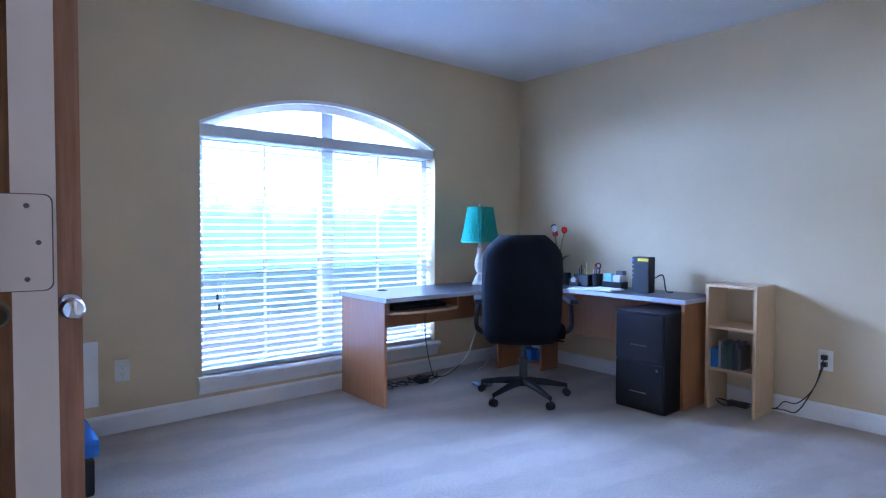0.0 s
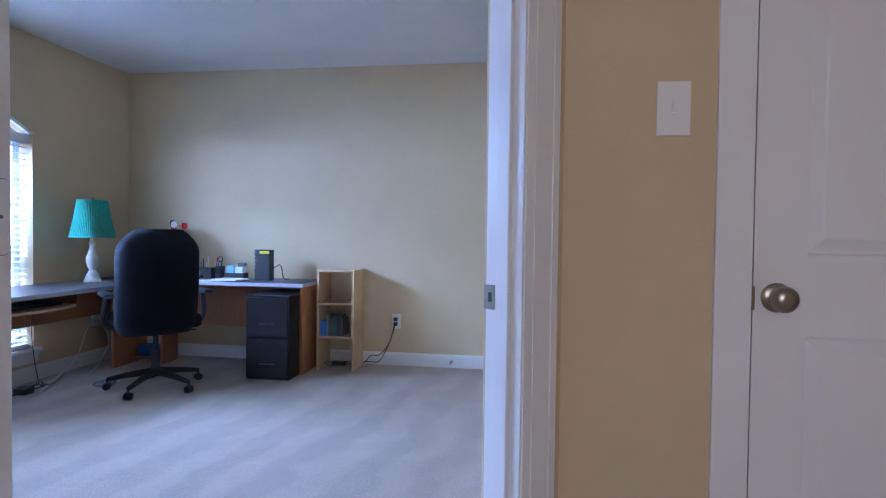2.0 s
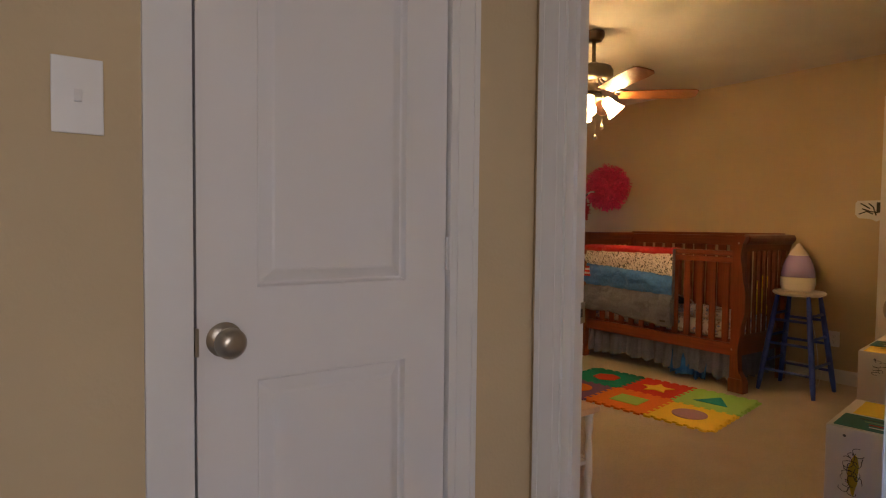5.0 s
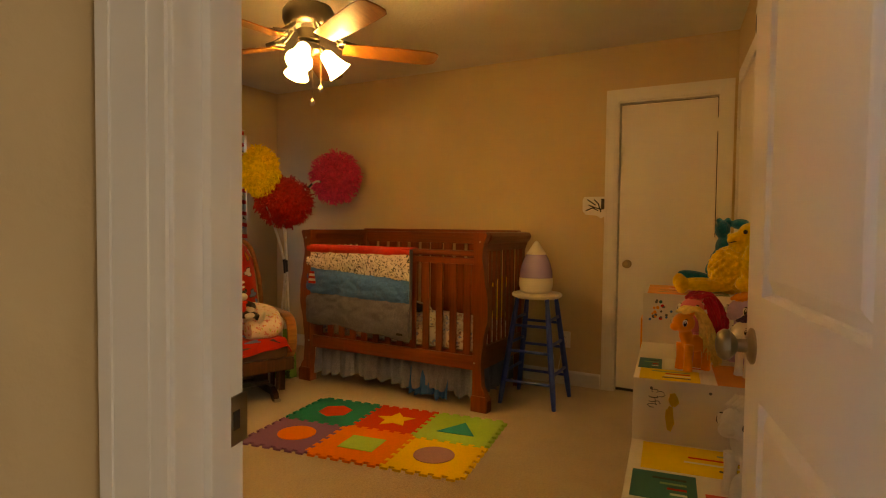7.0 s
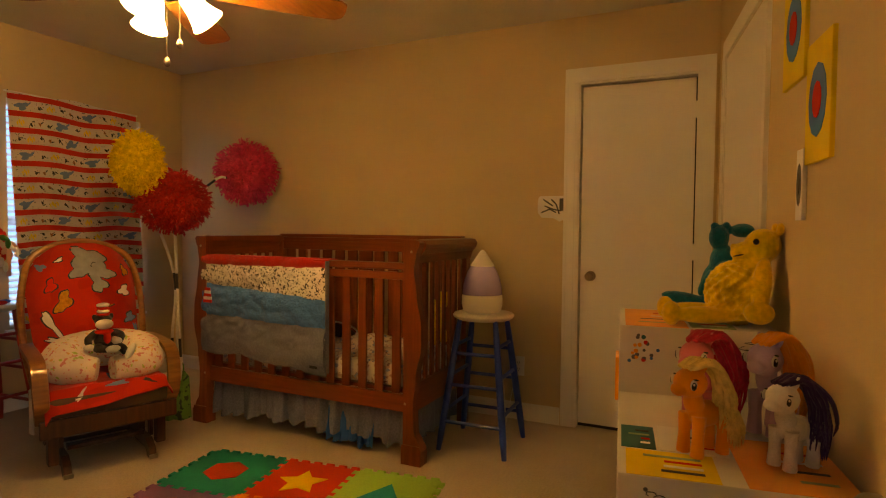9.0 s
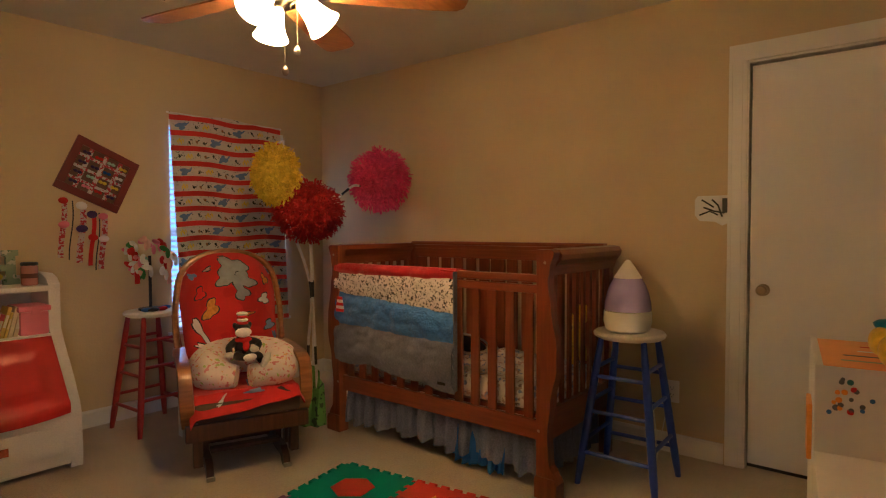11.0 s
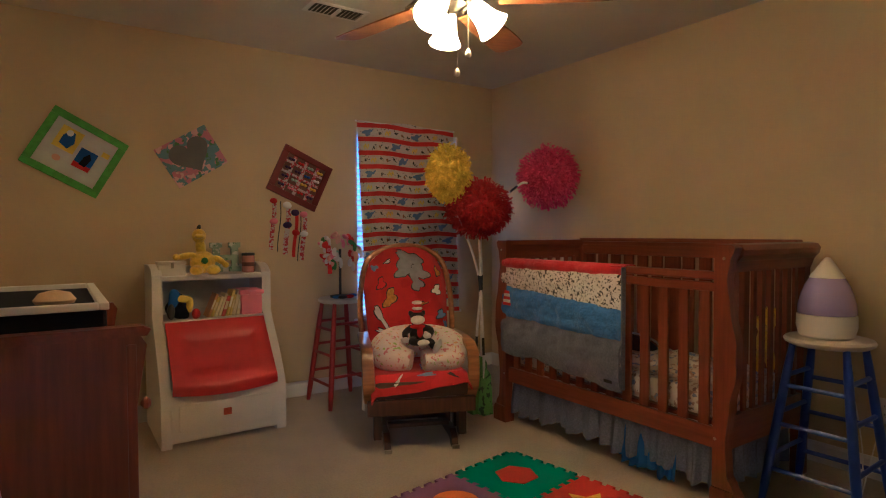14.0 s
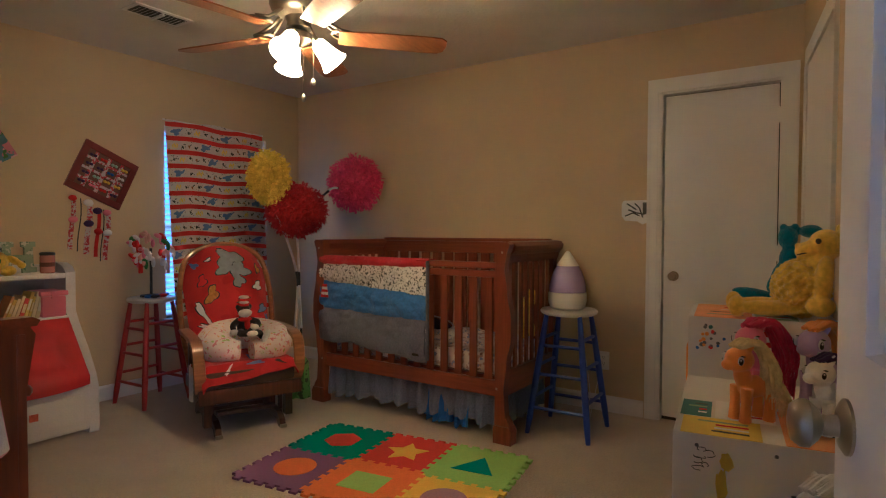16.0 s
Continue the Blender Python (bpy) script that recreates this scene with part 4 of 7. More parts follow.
part("case", box(-0.064, 0.064, -0.03, 0.05, 0, 0.245), BLACK, rt, bevel=0.006)
part("sticker", box(-0.02, 0.06, -0.0315, -0.03, 0.215, 0.235), YELLOWC, rt, "yellow paper sticker")
part("emblem", lathe([(0.008, 0), (0.008, 0.001)], 14, (-0.058, -0.03, 0.225), (0, -1, 0)), BLUEBOX, rt)
for z in (0.19, 0.16, 0.13, 0.10):
    part("indicator", box(-0.062, -0.052, -0.031, -0.03, z, z + 0.004), PAPER, rt)
part("cable", tube(curve_points([(0.06, 0.05, 0.10), (0.11, 0.07, 0.12), (0.14, 0.06, 0.02), (0.18, 0.08, 0.01)]), 0.004), BLACK, rt)
for k, (x, y, w, d, rz) in enumerate(((-1.93, 3.97, 0.24, 0.17, 12), (-1.78, 3.96, 0.22, 0.16, -6))):
    solid("paper_stack", box(-w / 2, w / 2, -d / 2, d / 2, DZ, DZ + 0.006 + 0.004 * k), PAPER, "loose white papers on the desk", "papers", "papers on the desk", m=Matrix.Translation((x, y, 0.001 + 0.008 * k)) @ pose(0, 0, 0, 0, 0, rz))
org = thing("desk_organizer", "black mesh pen organizer full of pens", "organizer", Matrix.Translation((-2.06, 4.16, DZ)))
part("tray_body", box(-0.10, 0.03, -0.05, 0.05, 0, 0.09), BLACK, org, bevel=0.004)
part("cup", lathe([(0.035, 0), (0.04, 0.10), (0.037, 0.10), (0.033, 0.006)], 20, (0.08, 0.0, 0)), BLACK, org, smooth=True)
rng = random.Random(9)
for k in range(9):
    x = -0.08 + 0.02 * k
    part("pen", rod((x, 0, 0.03), (x + rng.uniform(-0.02, 0.02), rng.uniform(-0.02, 0.02), 0.13 + 0.05 * rng.random()), 0.004, n=8), rng.choice((BLUEBOX, REDP, BLACK, PAPER, YELLOWC)), org)
part("scissors", tube([(0.08 + 0.02 * math.cos(a * 0.52), 0.01, 0.16 + 0.02 * math.sin(a * 0.52)) for a in range(13)], 0.004), PURPLE, org, "purple scissor handle")
cup2 = thing("tape_and_clips", "blue and clear desk supplies in a white tray", "desk supplies", Matrix.Translation((-1.83, 4.17, DZ)))
part("supply_tray", box(-0.09, 0.07, -0.04, 0.05, 0, 0.05), BLACK, cup2, bevel=0.003)
part("supply_pack", box(-0.08, -0.02, -0.03, 0.02, 0.05, 0.11), material("pale_blue_pack", (0.3, 0.6, 0.75), 0.4), cup2, bevel=0.004)
part("supply_pack", box(-0.005, 0.06, -0.035, 0.03, 0.05, 0.10), PAPER, cup2, bevel=0.004)
part("supply_pack", box(0.0, 0.055, 0.0, 0.05, 0.10, 0.13), GREY, cup2, bevel=0.003)
for x, h in ((-2.25, 0.09), (-2.19, 0.06)):
    solid("small_tin", lathe([(0.03, 0), (0.032, 0.01), (0.032, h), (0.028, h + 0.004)], 20, (x, 4.14, DZ)), BLACK, "small dark tin on the desk", "tin", "tins", smooth=True)
spd = thing("tape_dispenser", "dark small tape dispenser on the desk", "tape dispenser", Matrix.Translation((-2.15, 4.1, DZ)))
part("base", box(-0.03, 0.05, -0.02, 0.02, 0, 0.03), BLACK, spd, bevel=0.005)
part("reel", lathe([(0.025, -0.01), (0.025, 0.01)], 18, (0.0, 0, 0.045), (0, 1, 0)), PAPER, spd)

# cords under the desk
cb = thing("cord_tangle", "tangle of black cords and adapter on the carpet", "cables")
rng = random.Random(4)
for j in range(3):
    pts = [(-2.74, 2.62 + j * 0.05, 0.01)]
    for k in range(14):
        pts.append((-2.74 + 0.05 * rng.uniform(-1, 1.4), 2.66 + 0.042 * k + rng.uniform(-0.03, 0.03), 0.012 + 0.03 * rng.random()))
    part("cable", tube(curve_points(pts, 4), 0.004, 6), BLACK, cb)
part("adapter", box(-2.76, -2.68, 3.02, 3.10, 0, 0.04), BLACK, cb, bevel=0.006)
part("adapter", box(-2.80, -2.74, 2.66, 2.72, 0.0, 0.06), BLACK, cb, bevel=0.006)
part("cable", tube(curve_points([(-2.6, 3.0, 0.56), (-2.62, 3.02, 0.35), (-2.68, 3.12, 0.1), (-2.72, 3.2, 0.02), (-2.74, 3.35, 0.015), (-2.9, 3.6, 0.02)]), 0.003), BLACK, cb)
wc = thing("white_cord", "white cable hanging behind the desk", "cables")
part("cable", tube(curve_points([(-2.93, 3.95, 0.36), (-2.85, 3.85, 0.42), (-2.78, 3.9, 0.2), (-2.8, 3.8, 0.02), (-2.7, 3.6, 0.012)]), 0.004), PLASTIC_W, wc)
part("cable", tube(curve_points([(-2.93, 3.92, 0.36), (-2.83, 3.72, 0.3), (-2.82, 3.6, 0.1), (-2.75, 3.3, 0.012), (-2.6, 3.05, 0.012)]), 0.004), PLASTIC_W, wc)
bag = solid("plastic_bag", blob((-2.35, 3.32, 0.022), (0.075, 0.04, 0.024), turn=(0, 0, 50), n=20, lumpy=0.35), material("clear_bag", (0.30, 0.40, 0.55), 0.15, vary=0.5, scale=40, bump=0.8), "crumpled clear plastic packet on the carpet", "plastic bag")
# low things beyond the open door
pr = thing("printer", "black and blue printer on the floor beyond the door", "printer", Matrix.Translation((-2.35, 0.765, 0)))
part("case", box(-0.2, 0.2, -0.2, 0.145, 0, 0.16), BLACK, pr, bevel=0.015)
part("bin", box(-0.15, 0.2, -0.16, 0.165, 0.16, 0.24), BLUEBOX, pr, bevel=0.02)
solid("paper_sheet", box(WX, WX + 0.002, 0.98, 1.05, 0.16, 0.51), PAPER, "white paper sheet taped to the office wall", "paper")

# ---- kid's room: ceiling ----
fan = thing("ceiling_fan", "five-blade wooden ceiling fan with lit glass shades", "ceiling fan", Matrix.Translation((3.80, 2.63, 0)))
PEWTER = material("dark_pewter", (0.22, 0.19, 0.15), 0.35, 1.0, vary=0.2)
part("canopy", lathe([(0.068, TOP), (0.066, TOP - 0.03), (0.05, TOP - 0.055), (0.02, TOP - 0.062)], 28), PEWTER, fan, smooth=True)
part("downrod", rod((0, 0, 2.22), (0, 0, TOP - 0.05), 0.013), PEWTER, fan)
part("motor", lathe([(0.03, 2.245), (0.05, 2.235), (0.11, 2.215), (0.125, 2.19), (0.125, 2.155), (0.115, 2.13), (0.09, 2.115), (0.06, 2.105), (0.05, 2.08), (0.055, 2.06), (0.03, 2.045)], 36), PEWTER, fan, smooth=True)
for k in range(5):
    a = radians(-42 + 72 * k)
    q = Matrix.Rotation(a, 4, "Z")
    bm = bmesh.new()
    out = [(0.17, -0.052), (0.30, -0.062), (0.54, -0.070), (0.625, -0.066), (0.650, -0.045), (0.655, 0), (0.650, 0.045), (0.625, 0.066), (0.54, 0.070), (0.30, 0.062), (0.17, 0.052)]
    prism(out, "z", -0.003, 0.003, bm)
    bmesh.ops.transform(bm, matrix=q @ Matrix.Translation((0, 0, 2.036)) @ Matrix.Rotation(radians(-11), 4, "X"), verts=bm.verts[:])
    bl = part("blade", bm, BLADE, fan)
    bm = tube([q @ Vector(p) for p in ((0.09, -0.01, 2.12), (0.13, -0.02, 2.085), (0.17, -0.03, 2.062), (0.225, -0.02, 2.055))], 0.007, bm=None)
    tube([q @ Vector(p) for p in ((0.09, 0.01, 2.12), (0.13, 0.02, 2.083), (0.17, 0.03, 2.058), (0.225, 0.02, 2.051))], 0.007, bm=bm)
    tube([q @ Vector((0.185 + 0.045 * math.cos(t * 0.524), 0.032 * math.sin(t * 0.524), 2.050 - 0.006 * math.sin(t * 0.524))) for t in range(13)], 0.007, bm=bm)
    part("blade_iron", bm, PEWTER, bl)
SHADE = material("lit_frosted_glass", (0.9, 0.85, 0.75), 0.5, emit=(1.0, 0.62, 0.22), strength=70.0)
part("light_hub", lathe([(0.03, 2.05), (0.055, 2.035), (0.055, 2.01), (0.03, 1.99), (0.012, 1.975)], 24), PEWTER, fan, smooth=True)
for k in range(3):
    a = radians((-44, 66, 206)[k])
    d = Vector((math.cos(a) * 0.66, math.sin(a) * 0.66, -0.75)).normalized()
    base = Vector((math.cos(a) * 0.055, math.sin(a) * 0.055, 2.03))
    sk = part("socket", rod(base, base + d * 0.05, 0.017), PEWTER, fan)
    bm = lathe([(0.022, 0.03), (0.032, 0.042), (0.036, 0.065), (0.041, 0.095), (0.052, 0.128), (0.063, 0.148), (0.060, 0.148), (0.048, 0.128), (0.037, 0.095), (0.032, 0.065), (0.026, 0.045)], 28, tuple(base), tuple(d))
    part("glass_shade", bm, SHADE, sk, "lit frosted glass bell shade", smooth=True)
    part("bulb", blob(tuple(base + d * 0.09), (0.022, 0.022, 0.022), n=14), SHADE, sk, "lit light bulb", smooth=True)
for x, y, z in ((0.017, -0.008, 1.762), (0.047, -0.036, 1.83)):
    bm = bmesh.new()
    k = 0
    while z + 0.02 + k * 0.007 < 1.99:
        blob((x, y, z + 0.02 + k * 0.007), (0.0022, 0.0022, 0.0022), bm, n=6)
        k += 1
    cn = part("pull_chain", bm, NICKEL, fan, "beaded nickel pull chain")
    part("chain_bob", lathe([(0.003, 0.02), (0.009, 0.012), (0.012, 0), (0.009, -0.010), (0.003, -0.014)], 14, (x, y, z)), NICKEL, cn, smooth=True)

vent = thing("ceiling_vent", "white louvred ceiling air vent", "vent", Matrix.Translation((3.93, 3.965, TOP)) @ pose(0, 0, 0, 0, 0, 0))
part("frame", box(-0.17, 0.17, -0.085, 0.085, -0.008, 0), WHITE, vent, bevel=0.002)
# black sheet puts the unlit duct's shade between the louvres
part("backing", box(-0.145, 0.145, -0.06, 0.06, -0.0095, -0.008), BLACK, vent)
for k in range(12):
    bm = prism([(-0.010, -0.022), (-0.008, -0.022), (0.008, -0.0096), (0.006, -0.0096)], "y", -0.06, 0.06)
    bmesh.ops.translate(bm, verts=bm.verts[:], vec=(-0.132 + k * 0.024, 0, 0.0))
    part("slat", bm, WHITE, vent)
part("divider", box(-0.006, 0.006, -0.06, 0.06, -0.024, -0.008), WHITE, vent)

# ---- window and curtain ----
kw = thing("window_2", "narrow white window behind a curtain", "window", kind="structure")
bm = box(KWX0, KWX0 + 0.04, KN + 0.08, KN + 0.12, KWZ0, KWZ1)
box(KWX1 - 0.04, KWX1, KN + 0.08, KN + 0.12, KWZ0, KWZ1, bm)
box(KWX0, KWX1, KN + 0.08, KN + 0.12, KWZ0, KWZ0 + 0.04, bm)
box(KWX0, KWX1, KN + 0.08, KN + 0.12, KWZ1 - 0.04, KWZ1, bm)
box(KWX0, KWX1, KN + 0.085, KN + 0.115, 1.2, 1.24, bm)
part("window_frame", bm, WHITE, kw)
part("window_sill", box(KWX0 - 0.03, KWX1 + 0.03, KN - 0.02, KN + 0.08, KWZ0 - 0.02, KWZ0), WHITE, kw, bevel=0.003)
kb2 = thing("window_blind", "white slatted blind behind the striped curtain", "window blind")
bm = prism([(KN + 0.02, -0.009), (KN + 0.062, 0.009), (KN + 0.062, 0.012), (KN + 0.02, -0.006)], "x", KWX0 + 0.005, KWX1 - 0.005)
slat = part("slat", bm, SLATM, kb2)
slat.location.z = KWZ0 + 0.03
k = 1
while KWZ0 + 0.03 + 0.04 * k < KWZ1 - 0.05:
    o = slat.copy()
    scene.collection.objects.link(o)
    o.location.z = KWZ0 + 0.03 + 0.04 * k
    k += 1
part("headrail", box(KWX0 + 0.004, KWX1 - 0.004, KN + 0.015, KN + 0.065, KWZ1 - 0.045, KWZ1), SLATM, kb2)


def patterned(name, ground, spots, stripes=None, rough=0.9, warp=0.0):
    """Printed cloth on flat (x, z) places of the object: coloured motifs of some size over a ground, and wavy stripes."""
    m = material(name, ground, rough, vary=0.05, scale=20, bump=0.15, bump_scale=250, sheen=0.15)
    n, l = m.node_tree.nodes, m.node_tree.links
    b = n["Principled BSDF"]
    col = b.inputs["Base Color"].links[0].from_socket
    co = n.new("ShaderNodeTexCoord")
    for colour, scale, limit, jitter in spots:
        mp = n.new("ShaderNodeMapping")
        mp.inputs["Location"].default_value = (jitter, jitter * 1.7, jitter * 0.6)
        l.new(co.outputs["Object"], mp.inputs[0])
        nz = n.new("ShaderNodeTexNoise")
        nz.inputs["Scale"].default_value, nz.inputs["Detail"].default_value, nz.inputs["Roughness"].default_value = scale, 1.5, 0.6
        l.new(mp.outputs[0], nz.inputs["Vector"])
        th = n.new("ShaderNodeMapRange")
        th.inputs[1].default_value, th.inputs[2].default_value = limit, limit + 0.02
        l.new(nz.outputs[0], th.inputs[0])
        mx = n.new("ShaderNodeMix")
        mx.data_type = "RGBA"
        mx.inputs[7].default_value = (*colour, 1)
        l.new(th.outputs[0], mx.inputs[0])
        l.new(col, mx.inputs[6])
        col = mx.outputs[2]
    if stripes:
        colour, period, duty = stripes
        sep, nz, wide, add, mod, cmp_ = (n.new(t) for t in ("ShaderNodeSeparateXYZ", "ShaderNodeMath", "ShaderNodeMath", "ShaderNodeMath", "ShaderNodeMath", "ShaderNodeMath"))
        l.new(co.outputs["Object"], sep.inputs[0])
        wide.operation, nz.operation = "MULTIPLY", "SINE"
        l.new(sep.outputs[0], wide.inputs[0])
        wide.inputs[1].default_value = 13.0
        l.new(wide.outputs[0], nz.inputs[0])
        add.operation = "MULTIPLY_ADD"
        l.new(nz.outputs[0], add.inputs[0])
        add.inputs[1].default_value = 0.007
        l.new(sep.outputs[2], add.inputs[2])
        mod.operation = "FLOORED_MODULO"
        l.new(add.outputs[0], mod.inputs[0])
        mod.inputs[1].default_value = period
        cmp_.operation = "LESS_THAN"
        l.new(mod.outputs[0], cmp_.inputs[0])
        cmp_.inputs[1].default_value = period * duty
        mx = n.new("ShaderNodeMix")
        mx.data_type = "RGBA"
        mx.inputs[7].default_value = (*colour, 1)
        l.new(cmp_.outputs[0], mx.inputs[0])
        l.new(col, mx.inputs[6])
        col = mx.outputs[2]
    l.new(col, b.inputs["Base Color"])
    return m


CURT = patterned("striped_print", (0.66, 0.62, 0.60), [((0.10, 0.09, 0.09), 70, 0.66, 1.0)], ((0.62, 0.03, 0.02), 0.104, 0.34))
cu = thing("curtain", "red and white striped cartoon-print window curtain", "curtain")


def drape(u, v):
    z = 2.024 - 1.52 * v
    x = 4.478 + 0.065 * v + (0.880 - 0.005 * v) * u
    y = KN - 0.04 - 0.010 * math.sin(u * 19 + v * 1.5) * (0.5 + v) - 0.012 * math.sin(u * 43) * v
    return (x, y, z - 0.012 * math.sin(u * 9.5) * (1 - v))


cloth = part("cloth", sheet(60, 40, drape, 0.003), CURT, cu, smooth=True)
part("curtain_rod", rod((4.47, KN - 0.025, 2.02), (5.38, KN - 0.025, 2.02), 0.006), WHITE, cu)
rng = random.Random(17)
PRINTS = {"blue": [], "yellow": [], "dark": [], "tan": []}
for row in range(5, 20):
    x = 4.53 + 0.03 * rng.random()
    k = row % 3
    while x < 5.36:
        z = (row + 0.655) * 0.104 - 0.007 * math.sin(13 * x)
        kind = ("blue", "dark", "yellow", "dark", "tan", "dark")[k % 6]
        if kind == "blue":
            PRINTS[kind].append(lobed(x + 0.02, z, 0.036, 0.024, 0.2, row * 31 + k))
            PRINTS[kind].append(lobed(x + 0.06, z + 0.018, 0.022, 0.006, 0.7, row + k, 10))
            x += 0.13
        elif kind == "yellow":
            for j in range(4):
                PRINTS[kind].append(lobed(x + 0.012 * j, z - 0.006 + 0.012 * (j % 2), 0.006, 0.016, 0.1 * j, j, 8))
            x += 0.085
        else:
            PRINTS[kind].append(lobed(x, z + rng.uniform(-0.012, 0.012), 0.008, 0.013, rng.random(), k + row, 10))
            PRINTS["dark"].append(lobed(x + 0.014, z + rng.uniform(-0.014, 0.014), 0.012, 0.004, rng.uniform(-1, 1), k * 3 + row, 8))
            x += 0.055
        k += 1
for kind, m in (("blue", BLUEPRINT), ("yellow", YELLOWC), ("dark", BLACK), ("tan", OAKARM)):
    tagged(stick(cloth, PRINTS[kind], m, "cloth_print", cu, 0.0012), kind + " figures printed on the curtain cloth", kind="stuff")

# ---- crib ----
crib = thing("crib", "cherry-stained wooden sleigh baby crib with slatted sides", "crib")
CX, CB = 4.905, 5.62


CYM = 2.928


def s_curve(z):
    """How far a sleigh end swings out from the post's straight inner edge at a height."""
    rows = ((0.0, 0.10), (0.085, 0.10), (0.12, 0.085), (0.16, 0.062), (0.30, 0.055), (0.44, 0.070), (0.60, 0.100), (0.70, 0.098), (0.86, 0.072), (0.98, 0.056), (1.06, 0.068), (1.11, 0.088), (1.13, 0.090))
    for (za, ya), (zb, yb) in zip(rows, rows[1:]):
        if z <= zb:
            k = (z - za) / (zb - za)
            k = k * k * (3 - 2 * k)
            return ya + (yb - ya) * k
    return rows[-1][1]


POST_IN = CYM - 2.253
for s in (-1, 1):
    yy = lambda d: CYM + s * (POST_IN + d)  # noqa: E731
    zs = [0.10 + 1.015 * k / 40 for k in range(41)]
    ps = part("post", prism([(yy(0), 0.10), *[(yy(s_curve(z)), z) for z in zs], (yy(0.075), 1.128), (yy(0), 1.128)], "x", CX - 0.022, CX + 0.034), CRIBWOOD, crib, bevel=0.004)
    part("foot_block", prism([(yy(-0.006), 0), (yy(0.106), 0), (yy(0.106), 0.075), (yy(0.094), 0.10), (yy(0.0), 0.10), (yy(-0.006), 0.085)], "x", CX - 0.03, CX + 0.042), CRIBWOOD, ps, bevel=0.004)
    for z, d in ((0.305, 0.012), (1.07, 0.042)):
        part("bolt", lathe([(0.007, 0), (0.006, 0.003)], 12, (CX - 0.022, yy(d), z), (-1, 0, 0)), NICKEL, ps)
    part("back_post", box(CB - 0.06, CB, *sorted((yy(0.0), yy(0.055))), 0, 1.128), CRIBWOOD, crib, bevel=0.004)
    # the curved sleigh end: a scrolled top, bent slats and a deep lower rail
    part("end_top", prism([(yy(0.0), 1.128), (yy(0.05), 1.132), (yy(0.085), 1.126), (yy(0.098), 1.105), (yy(0.092), 1.08), (yy(0.07), 1.055), (yy(0.055), 1.01), (yy(0.03), 1.01), (yy(0.03), 1.06), (yy(0.0), 1.10)], "x", CX + 0.034, CB + 0.004), CRIBWOOD_X, crib, bevel=0.005)
    part("end_rail", prism([(yy(0.018), 0.255), (yy(0.045), 0.255), (yy(0.05), 0.40), (yy(0.024), 0.40)], "x", CX + 0.034, CB - 0.06), CRIBWOOD_X, crib, bevel=0.003)
    for k in range(8):
        x = CX + 0.085 + k * 0.075
        part("end_slat", box(x - 0.015, x + 0.015, *sorted((yy(0.026), yy(0.040))), 0.39, 1.02), CRIBWOOD, crib, bevel=0.002)
YA, YB = CYM - POST_IN, CYM + POST_IN
part("front_bottom_rail", box(CX + 0.002, CX + 0.028, YA, YB, 0.252, 0.342), CRIBWOOD_H, crib, bevel=0.004)
part("front_top_rail", box(CX - 0.004, CX + 0.040, YA, YB, 0.975, 1.013), CRIBWOOD_H, crib, bevel=0.012)
part("front_inner_rail", box(CX + 0.006, CX + 0.030, YA, YB, 0.925, 0.965), CRIBWOOD_H, crib, bevel=0.004)
n = 13
for k in range(n):
    y = YA + 0.062 + k * (YB - YA - 0.124) / (n - 1)
    part("front_slat", box(CX + 0.010, CX + 0.026, y - 0.024, y + 0.024, 0.342, 0.925), CRIBWOOD, crib, bevel=0.003)
part("back_top_rail", box(CB - 0.05, CB - 0.012, YA, YB, 1.035, 1.118), CRIBWOOD_H, crib, bevel=0.004)
part("back_bead", box(CB - 0.058, CB - 0.05, YA, YB, 1.085, 1.095), CRIBWOOD_H, crib)
part("back_cap", box(CB - 0.066, CB + 0.002, YA - 0.02, YB + 0.02, 1.118, 1.142), CRIBWOOD_H, crib, bevel=0.008)
part("back_bottom_rail", box(CB - 0.045, CB - 0.017, YA, YB, 0.27, 0.37), CRIBWOOD_H, crib)
n = 13
for k in range(n):
    y = YA + 0.055 + k * (YB - YA - 0.11) / (n - 1)
    half = 0.036 if k not in (6,) else 0.050
    part("back_slat", box(CB - 0.039, CB - 0.023, y - half, y + half, 0.37, 1.035), CRIBWOOD, crib, bevel=0.003)
part("mattress_support", box(CX + 0.05, CB - 0.06, YA + 0.01, YB - 0.01, 0.335, 0.355), CRIBWOOD_H, crib)
SHEETM = patterned("crib_sheet_print", (0.80, 0.78, 0.77), [((0.50, 0.38, 0.34), 30, 0.58, 2.0), ((0.26, 0.19, 0.20), 40, 0.64, 5.0), ((0.30, 0.38, 0.62), 28, 0.60, 8.0)])
matt = thing("crib_mattress", "crib mattress in a wavy printed fitted sheet", "mattress")
bm = box(CX + 0.055, CB - 0.07, YA + 0.02, YB - 0.02, 0.355, 0.485)
part("mattress_body", bm, SHEETM, matt, smooth=True, bevel=0.035)
rumple = thing("crib_blanket", "rumpled printed blanket inside the crib", "blanket")
part("cloth", sheet(40, 40, lambda u, v: (CX + 0.09 + 0.50 * u, YA + 0.06 + 0.80 * v, 0.492 + 0.05 * (noise.noise((u * 5, v * 9, 1.3)) + 0.6) * math.sin(3.14 * u) * math.sin(3.14 * v) + 0.010 * noise.noise((u * 17, v * 22, 3.0)) + 0.012), 0.008), SHEETM, rumple, smooth=True)
book = thing("toy_cushion", "navy trimmed play cushion inside the crib", "cushion")
part("pad", blob((5.20, 2.90, 0.575), (0.15, 0.13, 0.022), turn=(16, 0, 20), n=24), NAVY, book, smooth=True)
